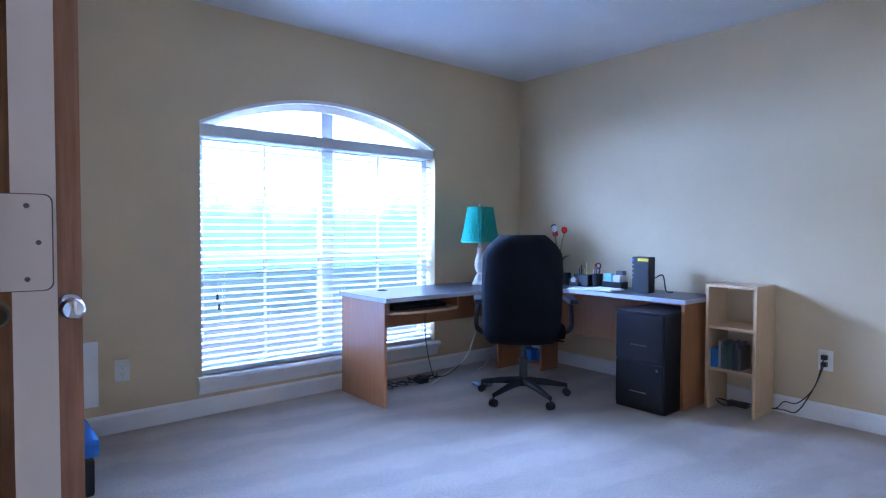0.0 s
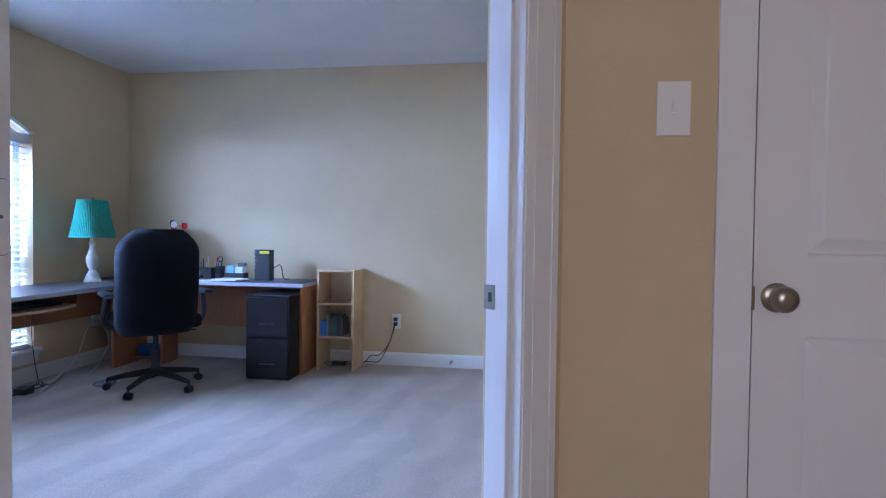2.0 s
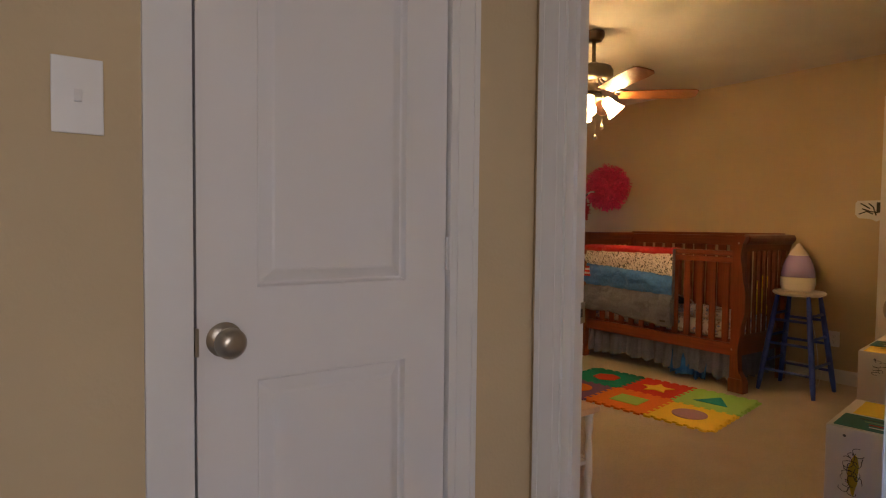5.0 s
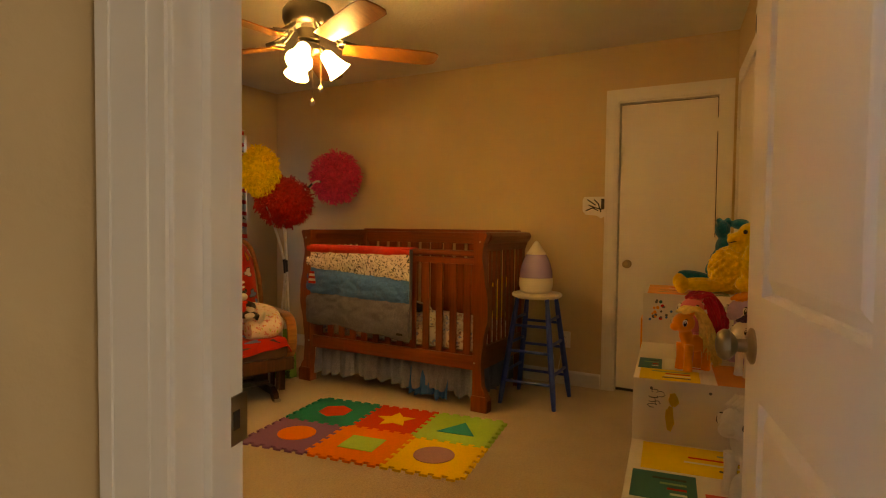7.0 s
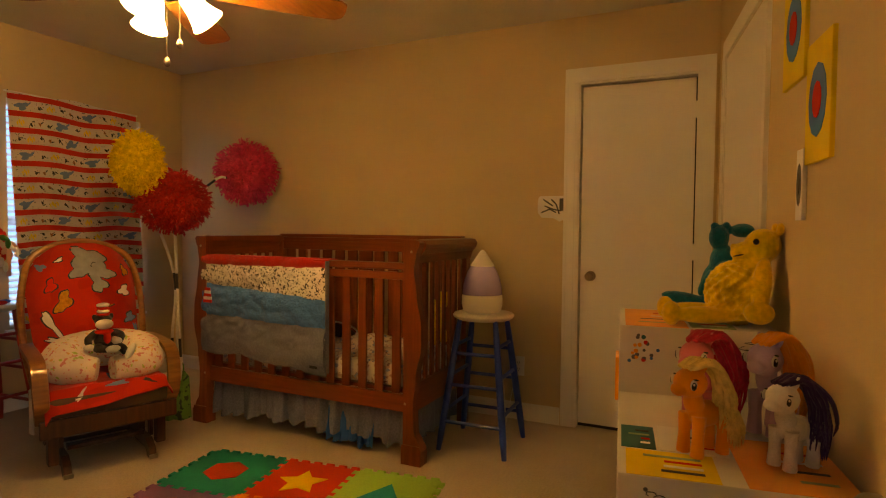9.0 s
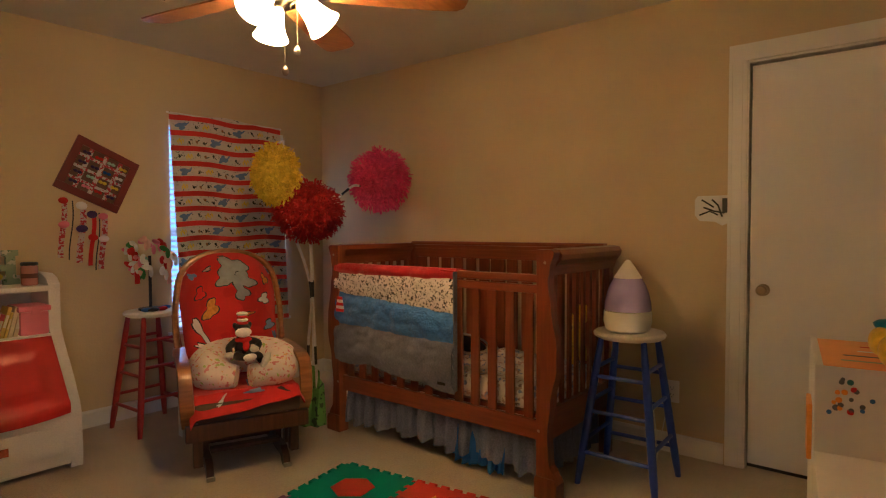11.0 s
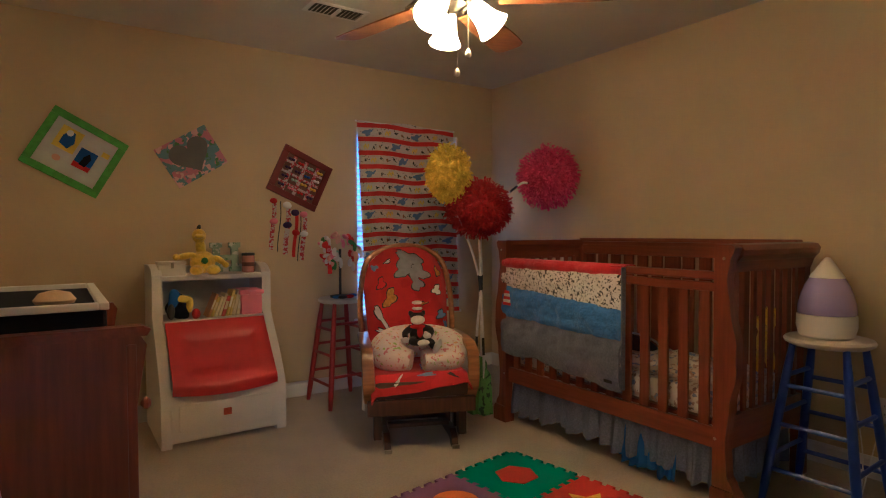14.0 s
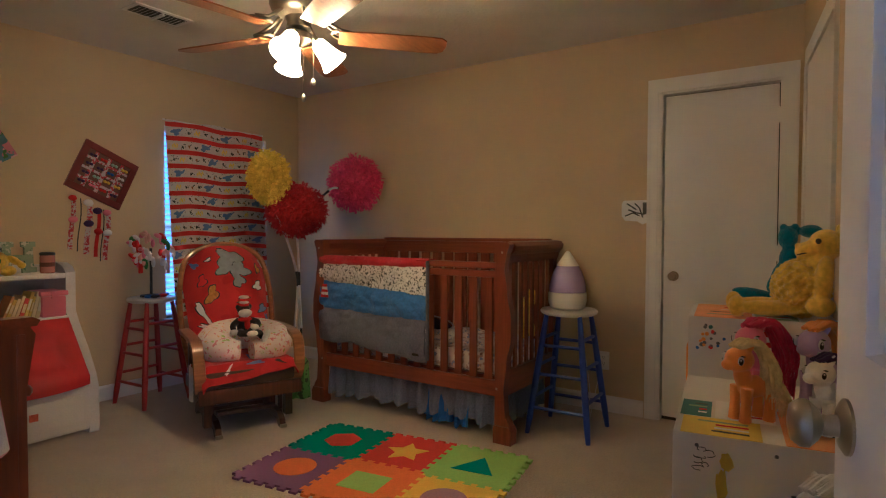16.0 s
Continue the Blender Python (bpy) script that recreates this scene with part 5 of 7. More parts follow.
part("pad_trim", tube([(5.20 + 0.150 * math.cos(k * 0.2618), 2.90 + 0.130 * math.sin(k * 0.2618), 0.580 + 0.035 * math.sin(k * 0.2618)) for k in range(25)], 0.006, 6), WHITEP, book, smooth=True)

# pleated skirt hanging under the crib
skirt = thing("crib_skirt", "grey checked pleated crib skirt with blue panel", "crib skirt")


def pleats(y0, y1, x, n, seed):
    def f(u, v):
        y = y0 + (y1 - y0) * u
        w = (math.sin(u * n * 6.283 + 2.6 * math.sin(u * 13 + seed)) + 0.35 * math.sin(u * n * 15.7 + 3 * math.sin(u * 7) + seed)) * (0.25 + 0.9 * v) + 0.5 * noise.noise((u * 31, v * 3, seed))
        return (x - 0.017 * w - 0.018 * v, y + 0.008 * v * math.sin(u * 47), 0.31 - (0.235 + 0.025 * noise.noise((u * 6, seed, 0)) + 0.012 * noise.noise((u * 27, seed, 4)) + 0.006 * w) * v)
    return sheet(int(n * 16), 14, f, 0.003)


part("front_cloth", pleats(YA + 0.01, YB - 0.01, CX + 0.045, 11, 0.5), SKIRT, skirt, smooth=True)
part("blue_panel", pleats(2.46, 2.80, CX + 0.062, 2.4, 2.0), BLUECLOTH, skirt, "blue cloth panel", smooth=True).location.z = -0.042
part("end_cloth", sheet(40, 6, lambda u, v: (CX + 0.06 + 0.56 * u, YA - 0.005 - (0.010 * math.sin(u * 34) + 0.008 * math.sin(u * 61)) * (0.3 + v), 0.34 - (0.27 + 0.01 * math.sin(u * 17)) * v), 0.003), SKIRT, skirt, smooth=True)

# quilt over the front rail
quilt = thing("crib_quilt", "striped minky quilt hanging over the crib rail", "quilt")
PRINT = patterned("black_figure_print", (0.74, 0.71, 0.70), [((0.03, 0.025, 0.025), 62, 0.592, 4.0), ((0.05, 0.04, 0.04), 90, 0.61, 6.0)])
QY0, QY1 = 2.722, 3.635


def hang(z_top0, z_top1, z_low0, z_low1, out):
    """A band of the quilt between two slanting seams (heights at its two ends)."""
    def f(u, v):
        y = QY1 + (QY0 - QY1) * u
        za, zb = z_top0 + (z_top1 - z_top0) * u, z_low0 + (z_low1 - z_low0) * u
        z = za + (zb - za) * v
        puff = 0.016 * math.sin(3.14 * v) + 0.016 * noise.noise((u * 7, z * 11, 2.0)) + 0.008 * noise.noise((u * 20, z * 26, 5.0)) + 0.003 * noise.noise((u * 50, z * 60, 8.0))
        if zb < 0.5:
            z += v * (0.018 * noise.noise((u * 5, 0.4, 9.0)) + 0.02 * (1 - u))
        return (CX - out - puff - 0.012 * math.sin(u * 5 + z * 6), y, z)
    return sheet(70, 24, f, 0.012)


part("red_band", hang(1.012, 1.012, 0.965, 0.965, 0.006), REDMINKY, quilt, smooth=True)
part("fold_over", sheet(30, 6, lambda u, v: (CX - 0.01 + 0.09 * v, QY1 + (QY0 - QY1) * u, 1.012 + 0.008 * math.sin(3.14 * v)), 0.01), REDMINKY, quilt, smooth=True)
part("print_band", hang(0.967, 0.967, 0.85, 0.79, 0.010), PRINT, quilt, smooth=True)
part("blue_band", hang(0.852, 0.792, 0.665, 0.645, 0.012), BLUEMINKY, quilt, smooth=True)
part("grey_band", hang(0.667, 0.647, 0.425, 0.392, 0.012), GREYFAB, quilt, smooth=True)
part("binding", box(CX - 0.034, CX - 0.006, QY0 - 0.006, QY0 + 0.003, 0.40, 1.008), GREYFAB, quilt, bevel=0.002)
for k, c in enumerate((REDP, PAPER, REDP, PAPER, REDP)):
    part("hat_patch", box(CX - 0.0435, CX - 0.0405, QY1 - 0.10 + 0.003 * k, QY1 - 0.03 - 0.004 * k, 0.735 + 0.018 * k, 0.752 + 0.018 * k), c, quilt, "red and white striped patch")
part("label_tag", box(CX - 0.040, CX - 0.036, QY0 + 0.05, QY0 + 0.10, 0.425, 0.44), BLACK, quilt)


# ---- stools ----
CRIB_TOY = (5.47, 2.335, 0.485)
def stool(name, label, m, paint, h=0.745, r=0.165, spread=0.20, topmat=CREAMPAINT, turn=0):
    root = thing(name, label, "stool", m)
    part("seat", lathe([(0.02, h - 0.034), (r - 0.02, h - 0.034), (r - 0.004, h - 0.024), (r, h - 0.012), (r - 0.008, h - 0.002), (r - 0.03, h), (0.01, h - 0.002)], 40), topmat, root, "round cream painted seat", smooth=True)
    legs = []
    for k in range(4):
        a = radians(45 + 90 * k + turn)
        p0, p1 = Vector((math.cos(a) * spread * 1.06, math.sin(a) * spread * 1.06, 0)), Vector((math.cos(a) * spread * 0.58, math.sin(a) * spread * 0.58, h - 0.03))
        legs.append((p0, p1))
        part("leg", tube([p0 + (p1 - p0) * t for t in (0, 0.12, 0.3, 0.6, 0.85, 1)], [0.013, 0.018, 0.019, 0.019, 0.017, 0.013], 12), paint, root, smooth=True)
    for k in range(4):
        (a0, a1), (b0, b1) = legs[k], legs[(k + 1) % 4]
        for t in ((0.22, 0.50, 0.74) if k % 2 else (0.30, 0.57, 0.80)):
            part("rung", rod(a0 + (a1 - a0) * t, b0 + (b1 - b0) * t, 0.010, n=10), paint, root)
    return root


stool("bar_stool", "blue wooden stool with a cream round seat", Matrix.Translation((5.318, 1.992, 0)), BLUEPAINT, turn=2, h=0.730, r=0.168, spread=0.245)
stool("bar_stool", "red wooden stool with a cream round seat", Matrix.Translation((4.228, 4.605, 0)), REDPAINT, h=0.728, r=0.155, spread=0.225, turn=4)
hum = thing("humidifier", "white and lavender teardrop humidifier on the blue stool", "humidifier", Matrix.Translation((5.30, 1.995, 0.730)) @ Matrix.Diagonal((0.93, 0.93, 1.0, 1)))
part("base", lathe([(0.092, 0), (0.110, 0.012), (0.120, 0.05), (0.119, 0.095), (0.117, 0.099), (0.10, 0.101)], 40), PLASTIC_W, hum, smooth=True)
LAV = material("translucent_lavender", (0.42, 0.34, 0.68), 0.15, vary=0.05, coat=0.4)
part("tank", lathe([(0.116, 0.102), (0.118, 0.108), (0.115, 0.14), (0.104, 0.185), (0.088, 0.225), (0.070, 0.255)], 40), LAV, hum, "lavender water tank", smooth=True)
part("cap", lathe([(0.071, 0.256), (0.060, 0.272), (0.036, 0.306), (0.016, 0.335), (0.007, 0.342)], 32), PLASTIC_W, hum, smooth=True)
part("indicator_light", lathe([(0.004, 0), (0.004, 0.001)], 10, (-0.10, -0.055, 0.09), (-0.88, -0.48, 0)), material("blue_indicator", (0.2, 0.4, 1), 0.4, emit=(0.2, 0.4, 1.0), strength=3), hum)
part("power_cable", tube(curve_points([(0.1, 0.0, 0.02), (0.16, -0.02, -0.1), (0.2, -0.08, -0.5), (0.12, -0.1, -0.74), (0.3, -0.05, -0.72), (0.50, -0.06, -0.40)]), 0.003), PLASTIC_W, hum)

# headband tree on the red stool
hb = thing("bow_holder", "small stand crowded with fabric bows on the red stool", "bow holder", Matrix.Translation((4.23, 4.61, 0.728)) @ Matrix.Diagonal((1.15, 1.15, 1.05, 1)))
part("stand_base", lathe([(0.06, 0), (0.06, 0.012), (0.02, 0.018)], 24), BLACK, hb, smooth=True)
part("stand_pole", rod((0, 0, 0.012), (0, 0, 0.32), 0.008), BLACK, hb)
rng = random.Random(12)
BOWS = [WHITEP, material("mint_ribbon", (0.35, 0.55, 0.45), 0.7), PINKP, REDP, PAPER, GREENF, material("peach_ribbon", (0.75, 0.42, 0.32), 0.7)]
for k in range(34):
    a, h = rng.random() * 6.283, rng.random()
    r = 0.10 * math.sin(0.5 + 2.2 * h) + 0.02
    c = Vector((r * math.cos(a), r * math.sin(a), 0.22 + 0.19 * h))
    bm = blob((c.x, c.y, c.z + 0.01), (0.028, 0.016, 0.014), turn=(rng.random() * 90, rng.random() * 90, rng.random() * 360), n=10, lumpy=0.3)
    blob((c.x + 0.02, c.y, c.z - 0.02), (0.012, 0.012, 0.03), bm, n=8)
    part("bow", bm, rng.choice(BOWS), hb, smooth=True)
part("ribbon_tail", box(-0.09, -0.065, -0.03, -0.026, 0.16, 0.30), REDP, hb)
part("ribbon_tail", box(0.07, 0.09, -0.05, -0.046, 0.15, 0.30), BOWS[6], hb)
for k, (x, y, c) in enumerate(((-0.06, -0.08, BLUEBOX), (0.03, -0.09, REDP), (0.08, -0.03, BLUEMINKY), (-0.03, -0.11, BLACK))):
    solid("hair_clip", blob((4.23 + x, 4.61 + y, 0.74), (0.035, 0.016, 0.012), n=12, lumpy=0.3), c, "small hair clip lying on the red stool", "hair clip", "hair clips", smooth=True)


# ---- glider chair ----
gl = thing("glider_chair", "dark wood glider chair with red printed cushions", "chair", Matrix.Translation((4.215, 3.515, 0)) @ pose(0, 0, 0, 0, 0, -22.3))
REDPRINT = patterned("red_fleece_print", (0.50, 0.022, 0.015), [((0.42, 0.016, 0.012), 6, 0.55, 3.3)])
# base: two feet with cross bars, swinging frame above
for s in (-1, 1):
    part("base_foot", prism([(-0.02, 0.0), (0.03, 0.0), (0.06, 0.035), (0.50, 0.035), (0.54, 0.0), (0.59, 0.0), (0.58, 0.05), (0.52, 0.085), (0.06, 0.085), (0.0, 0.05)], "x", s * 0.185 - 0.017, s * 0.185 + 0.017), DARKWOOD, gl, bevel=0.004)
    part("base_upright", box(s * 0.185 - 0.015, s * 0.185 + 0.015, 0.18, 0.40, 0.085, 0.20), DARKWOOD, gl)
    part("swing_link", box(s * 0.21 - 0.008, s * 0.21 + 0.008, 0.10, 0.14, 0.08, 0.24), DARKWOOD, gl)
    part("front_leg", box(s * 0.235 - 0.022, s * 0.235 + 0.022, 0.02, 0.075, 0.06, 0.208), DARKWOOD, gl, bevel=0.004)
    part("foot_cap", box(s * 0.185 - 0.02, s * 0.185 + 0.02, -0.03, -0.018, 0.0, 0.02), NICKEL, gl)
for y, z in ((0.08, 0.10), (0.20, 0.16), (0.34, 0.06), (0.50, 0.10)):
    part("base_bar", box(-0.17, 0.17, y, y + 0.05, z, z + 0.022), DARKWOOD, gl, bevel=0.003)
part("seat_frame_front", box(-0.295, 0.295, -0.038, -0.01, 0.205, 0.288), DARKWOOD, gl, bevel=0.006)
for s in (-1, 1):
    part("seat_frame_side", box(s * 0.26 - 0.012, s * 0.26 + 0.012, -0.01, 0.50, 0.21, 0.285), DARKWOOD, gl, bevel=0.004)
    arm = [(s * 0.275, 0.02, 0.27), (s * 0.285, -0.02, 0.36), (s * 0.29, 0.0, 0.49), (s * 0.29, 0.06, 0.545), (s * 0.29, 0.2, 0.56), (s * 0.285, 0.42, 0.56), (s * 0.27, 0.55, 0.55)]
    bm = bmesh.new()
    pts = curve_points(arm, 5)
    rings = []
    for k, p in enumerate(pts):
        d = (pts[min(k + 1, len(pts) - 1)] - pts[max(k - 1, 0)]).normalized()
        side, up = Vector((1, 0, 0)), Vector((1, 0, 0)).cross(d).normalized()
        rings.append([bm.verts.new(p + side * a + up * b) for a, b in ((-0.03, -0.012), (0.03, -0.012), (0.034, 0), (0.03, 0.012), (-0.03, 0.012), (-0.034, 0))])
    for a, b in zip(rings, rings[1:]):
        for j in range(6):
            bm.faces.new((a[j], a[(j + 1) % 6], b[(j + 1) % 6], b[j]))
    bm.faces.new(rings[0])
    bm.faces.new(rings[-1])
    part("armrest", bm, OAKARM, gl, "honey oak bent armrest", smooth=True)
    part("arm_support", box(s * 0.275 - 0.01, s * 0.275 + 0.01, 0.30, 0.34, 0.28, 0.55), DARKWOOD, gl)
part("back_hoop", tube(curve_points([(-0.24, 0.44, 0.28), (-0.285, 0.52, 0.55), (-0.285, 0.60, 0.82), (-0.22, 0.65, 1.02), (0.0, 0.67, 1.095), (0.22, 0.65, 1.02), (0.285, 0.60, 0.82), (0.285, 0.52, 0.55), (0.24, 0.44, 0.28)], 6), 0.018), OAKARM, gl, "honey oak bent back frame", smooth=True)


def pad_back(u, v):
    a = u * 2 - 1
    top = 1.085 - 0.20 * abs(a) ** 3.2
    z = 0.40 + (top - 0.40) * v
    bulge = 0.07 * (1 - abs(a) ** 4) * (1 - abs(2 * v - 1) ** 6) + 0.01 * noise.noise((u * 5, v * 6, 4))
    return (a * 0.272 * (1 - 0.12 * (1 - v)), 0.40 + 0.25 * v - bulge, z)


backpad = part("back_cushion", sheet(30, 30, pad_back, 0.05), REDPRINT, gl, "red cushion with coloured animal print", smooth=True)
bm = box(-0.26, 0.26, -0.03, 0.44, 0.285, 0.385)
part("seat_cushion_base", bm, material("brown_grey_fabric", (0.10, 0.07, 0.05), 0.95, vary=0.2), gl, smooth=True, bevel=0.03)
seatpad = part("seat_cover", sheet(24, 24, lambda u, v: ((u * 2 - 1) * 0.275, -0.05 + 0.46 * v, 0.422 + 0.012 * noise.noise((u * 4, v * 4, 7)) - 0.10 * max(0, 0.12 - v) / 0.12 * (0.55 + 0.45 * math.sin(u * 2.2 + 1.2)) - 0.05 * max(0, abs(2 * u - 1) - 0.9) / 0.1), 0.008), REDPRINT, gl, smooth=True)
# figures printed on the fleece: dark outlines with plain colours inside
FIG = [(0.01, 1.005, 0.075, 0.050, 0.0, GREYPRINT, 3), (-0.025, 0.945, 0.050, 0.045, 0.5, GREYPRINT, 5), (0.075, 0.930, 0.060, 0.040, -0.5, GREYPRINT, 8), (0.055, 0.865, 0.032, 0.050, 0.4, GREYPRINT, 12),
       (-0.115, 0.775, 0.028, 0.058, -0.4, GOLDPRINT, 4), (0.185, 0.815, 0.026, 0.028, 0.2, PAPER, 6), (0.205, 0.665, 0.028, 0.024, 0.0, BLUEPRINT, 9), (-0.175, 0.665, 0.015, 0.075, 0.5, PAPER, 2), (0.235, 0.60, 0.012, 0.030, 0.3, BLUEPRINT, 14),
       (-0.165, 0.86, 0.020, 0.034, -0.2, REDP, 7), (0.20, 0.925, 0.013, 0.030, 0.5, GOLDPRINT, 10), (0.075, 0.735, 0.036, 0.008, 0.3, GOLDPRINT, 11), (-0.20, 0.955, 0.022, 0.016, 0.4, BLUEPRINT, 13), (-0.12, 0.995, 0.018, 0.007, 0.6, PAPER, 15), (-0.16, 0.58, 0.040, 0.010, -0.2, PAPER, 16)]
for cx, cz, w, h, a, m, seed in FIG:
    stick(backpad, [lobed(cx, cz, w + 0.006, h + 0.006, a, seed, 26)], BLACK, "figure_outline", gl, 0.0015)
    stick(backpad, [lobed(cx, cz, w, h, a, seed, 26)], m, "printed_figure", gl, 0.0030, "printed animal-like shape")
for cx, cz, w, h, a, m, seed in ((-0.13, 0.385, 0.035, 0.008, 0.9, PAPER, 3), (0.03, 0.412, 0.045, 0.010, 0.05, BLUEPRINT, 5), (0.17, 0.405, 0.030, 0.007, -0.4, BLACK, 7)):
    stick(seatpad, [lobed(cx, cz, w, h, a, seed, 18)], m, "printed_figure", gl, 0.0030, "printed animal-like shape")
pill = thing("nursing_pillow", "pink and white floral horseshoe pillow on the glider", "pillow", gl.matrix_world.copy())
FLORAL = patterned("floral_print", (0.80, 0.70, 0.66), [((0.66, 0.26, 0.28), 42, 0.61, 2.4), ((0.42, 0.55, 0.16), 30, 0.66, 6.6), ((0.75, 0.45, 0.2), 46, 0.65, 8.8)])
pts = [(0.02 + 0.185 * math.cos(radians(-80 + 340 * k / 24 - 10)), 0.20 + 0.14 * math.sin(radians(-80 + 340 * k / 24 - 10)), 0.503 + 0.03 * math.sin(radians(-80 + 340 * k / 24 - 10))) for k in range(25)]
part("pillow_body", tube(pts, [0.058 + 0.042 * min(1, min(k, 24 - k) / 4) for k in range(25)], 16), FLORAL, pill, smooth=True)


def doll(name, label, category, m, pieces, mats, group="", melt=(0,), voxel=0.0045):
    """A soft toy as one plain mesh: (place, size, turn, material's number), or (points, radii, None, number) for strands. Pieces of a melted material flow into one another."""
    bm = bmesh.new()
    for idx in range(len(mats)):
        one = bmesh.new()
        for at, size, turn, k in pieces:
            if k != idx:
                continue
            if turn is None:
                tube(curve_points(at, 4), list(np.interp(np.linspace(0, 1, (len(at) - 1) * 4 + 1), np.linspace(0, 1, len(size)), size)), 7, one)
            else:
                blob(at, size, one, turn, 10 if max(size) < 0.02 else 16)
        me = bpy.data.meshes.new("piece")
        one.to_mesh(me)
        one.free()
        if idx in melt and len(me.vertices):
            ob = bpy.data.objects.new("piece", me)
            scene.collection.objects.link(ob)
            mod = ob.modifiers.new("remesh", "REMESH")
            mod.mode, mod.voxel_size = "VOXEL", voxel
            mod = ob.modifiers.new("smooth", "SMOOTH")
            mod.factor, mod.iterations = 0.5, 3
            flat = bpy.data.meshes.new_from_object(ob.evaluated_get(bpy.context.evaluated_depsgraph_get()))
            bpy.data.objects.remove(ob)
            bpy.data.meshes.remove(me)
            me = flat
        start = len(bm.faces)
        bm.from_mesh(me)
        bm.faces.ensure_lookup_table()
        for f in bm.faces[start:]:
            f.material_index = idx
        bpy.data.meshes.remove(me)
    return tagged(finish(bm, name, mats, None, label, True, 0, m), label, category, group)


doll("soft_toy", "black and white soft toy with a striped hat", "soft toy", gl.matrix_world @ Matrix.Translation((0.0, 0.10, 0.53)), [
    ((0, 0.055, 0.085), (0.042, 0.036, 0.065), (0, 0, 0), 0), ((0, 0.045, 0.175), (0.040, 0.036, 0.036), (0, 0, 0), 0), ((-0.038, 0.05, 0.195), (0.012, 0.01, 0.016), (0, 0, 0), 0), ((0.038, 0.05, 0.195), (0.012, 0.01, 0.016), (0, 0, 0), 0), ((0, 0.018, 0.160), (0.041, 0.026, 0.026), (0, 0, 0), 1),
    ((0, 0.04, 0.206), (0.031, 0.028, 0.009), (0, 0, 0), 2), ((0, 0.042, 0.222), (0.029, 0.027, 0.010), (0, 0, 0), 1), ((0, 0.044, 0.238), (0.029, 0.027, 0.010), (0, 0, 0), 2), ((0, 0.046, 0.254), (0.030, 0.027, 0.011), (0, 0, 0), 1),
    ((0, 0.025, 0.122), (0.045, 0.026, 0.014), (0, 0, 0), 2), ((0.012, 0.014, 0.09), (0.018, 0.014, 0.032), (0, 0, -10), 2), ((0, 0.004, 0.168), (0.012, 0.006, 0.003), (0, 0, 0), 0),
    ([(-0.03, 0.05, 0.115), (-0.07, 0.02, 0.09), (-0.075, -0.02, 0.065)], [0.02, 0.019, 0.016], None, 0), ([(0.03, 0.05, 0.115), (0.075, 0.02, 0.10), (0.06, -0.02, 0.075)], [0.02, 0.019, 0.016], None, 0), ((-0.078, -0.03, 0.058), (0.026, 0.018, 0.016), (0, 0, 20), 1), ((0.045, -0.03, 0.078), (0.024, 0.016, 0.018), (0, 0, -20), 1),
    ([(-0.025, 0.02, 0.045), (-0.04, -0.04, 0.05), (-0.01, -0.085, 0.05)], [0.024, 0.022, 0.018], None, 0), ([(0.025, 0.02, 0.045), (0.06, -0.05, 0.045), (0.065, -0.10, 0.03)], [0.024, 0.022, 0.018], None, 0), ((0.012, -0.098, 0.052), (0.036, 0.018, 0.018), (0, 0, 15), 1), ((0.085, -0.115, 0.035), (0.018, 0.018, 0.042), (0, 28, 0), 1)], [BLACK, WHITEP, REDP], melt=(0, 2))
cl = solid("cloth", sheet(8, 10, lambda u, v: (-0.30 - 0.012 * math.sin(u * 4), 0.10 + 0.12 * u, 0.40 - 0.2 * v), 0.003), WHITEP, "small white cloth hanging on the glider arm", "cloth", m=gl.matrix_world.copy())

# ---- toy box with bookshelf ----
TX0, TX1, TY0, TY1 = 3.04, 3.725, 4.285, 4.868
tb = thing("toy_chest", "white moulded toy chest with red lid and bookshelf", "toy chest")
prof = [(TY0, 0.0), (TY0 - 0.01, 0.04), (TY0 - 0.004, 0.27), (TY0 + 0.02, 0.335), (TY0 + 0.10, 0.46), (TY0 + 0.225, 0.62), (TY0 + 0.27, 0.69), (TY0 + 0.27, 0.93), (TY0 + 0.31, 0.965), (TY0 + 0.38, 0.985), (TY1, 0.985), (TY1, 0.0)]
for x in (TX0, TX1 - 0.055):
    part("side_wall", prism(prof, "x", x, x + 0.055), TOYWHITE, tb, smooth=True, bevel=0.012)
part("back_wall", box(TX0 + 0.05, TX1 - 0.05, TY1 - 0.02, TY1, 0.02, 0.97), TOYWHITE, tb)
part("top_shelf", box(TX0 + 0.05, TX1 - 0.05, TY0 + 0.272, TY1 - 0.01, 0.895, 0.925), TOYWHITE, tb, bevel=0.006)
part("book_shelf", box(TX0 + 0.05, TX1 - 0.05, TY0 + 0.235, TY1 - 0.01, 0.635, 0.668), TOYWHITE, tb, bevel=0.006)
fr = part("front_panel", prism([(TY0, 0.025), (TY0 - 0.012, 0.05), (TY0 - 0.010, 0.255), (TY0 + 0.02, 0.32), (TY0 + 0.06, 0.32), (TY0 + 0.06, 0.025)], "x", TX0 + 0.05, TX1 - 0.05), TOYWHITE, tb, smooth=True, bevel=0.006)
part("drawer_face", box(TX0 + 0.09, TX1 - 0.09, TY0 - 0.018, TY0 - 0.006, 0.085, 0.235), TOYWHITE, tb, smooth=True, bevel=0.008)
part("emblem", box((TX0 + TX1) / 2 - 0.022, (TX0 + TX1) / 2 + 0.022, TY0 - 0.022, TY0 - 0.0185, 0.145, 0.185), material("orange_red_badge", (0.6, 0.12, 0.05), 0.5, vary=0.3, scale=90), tb, "small orange-red square badge", bevel=0.004)


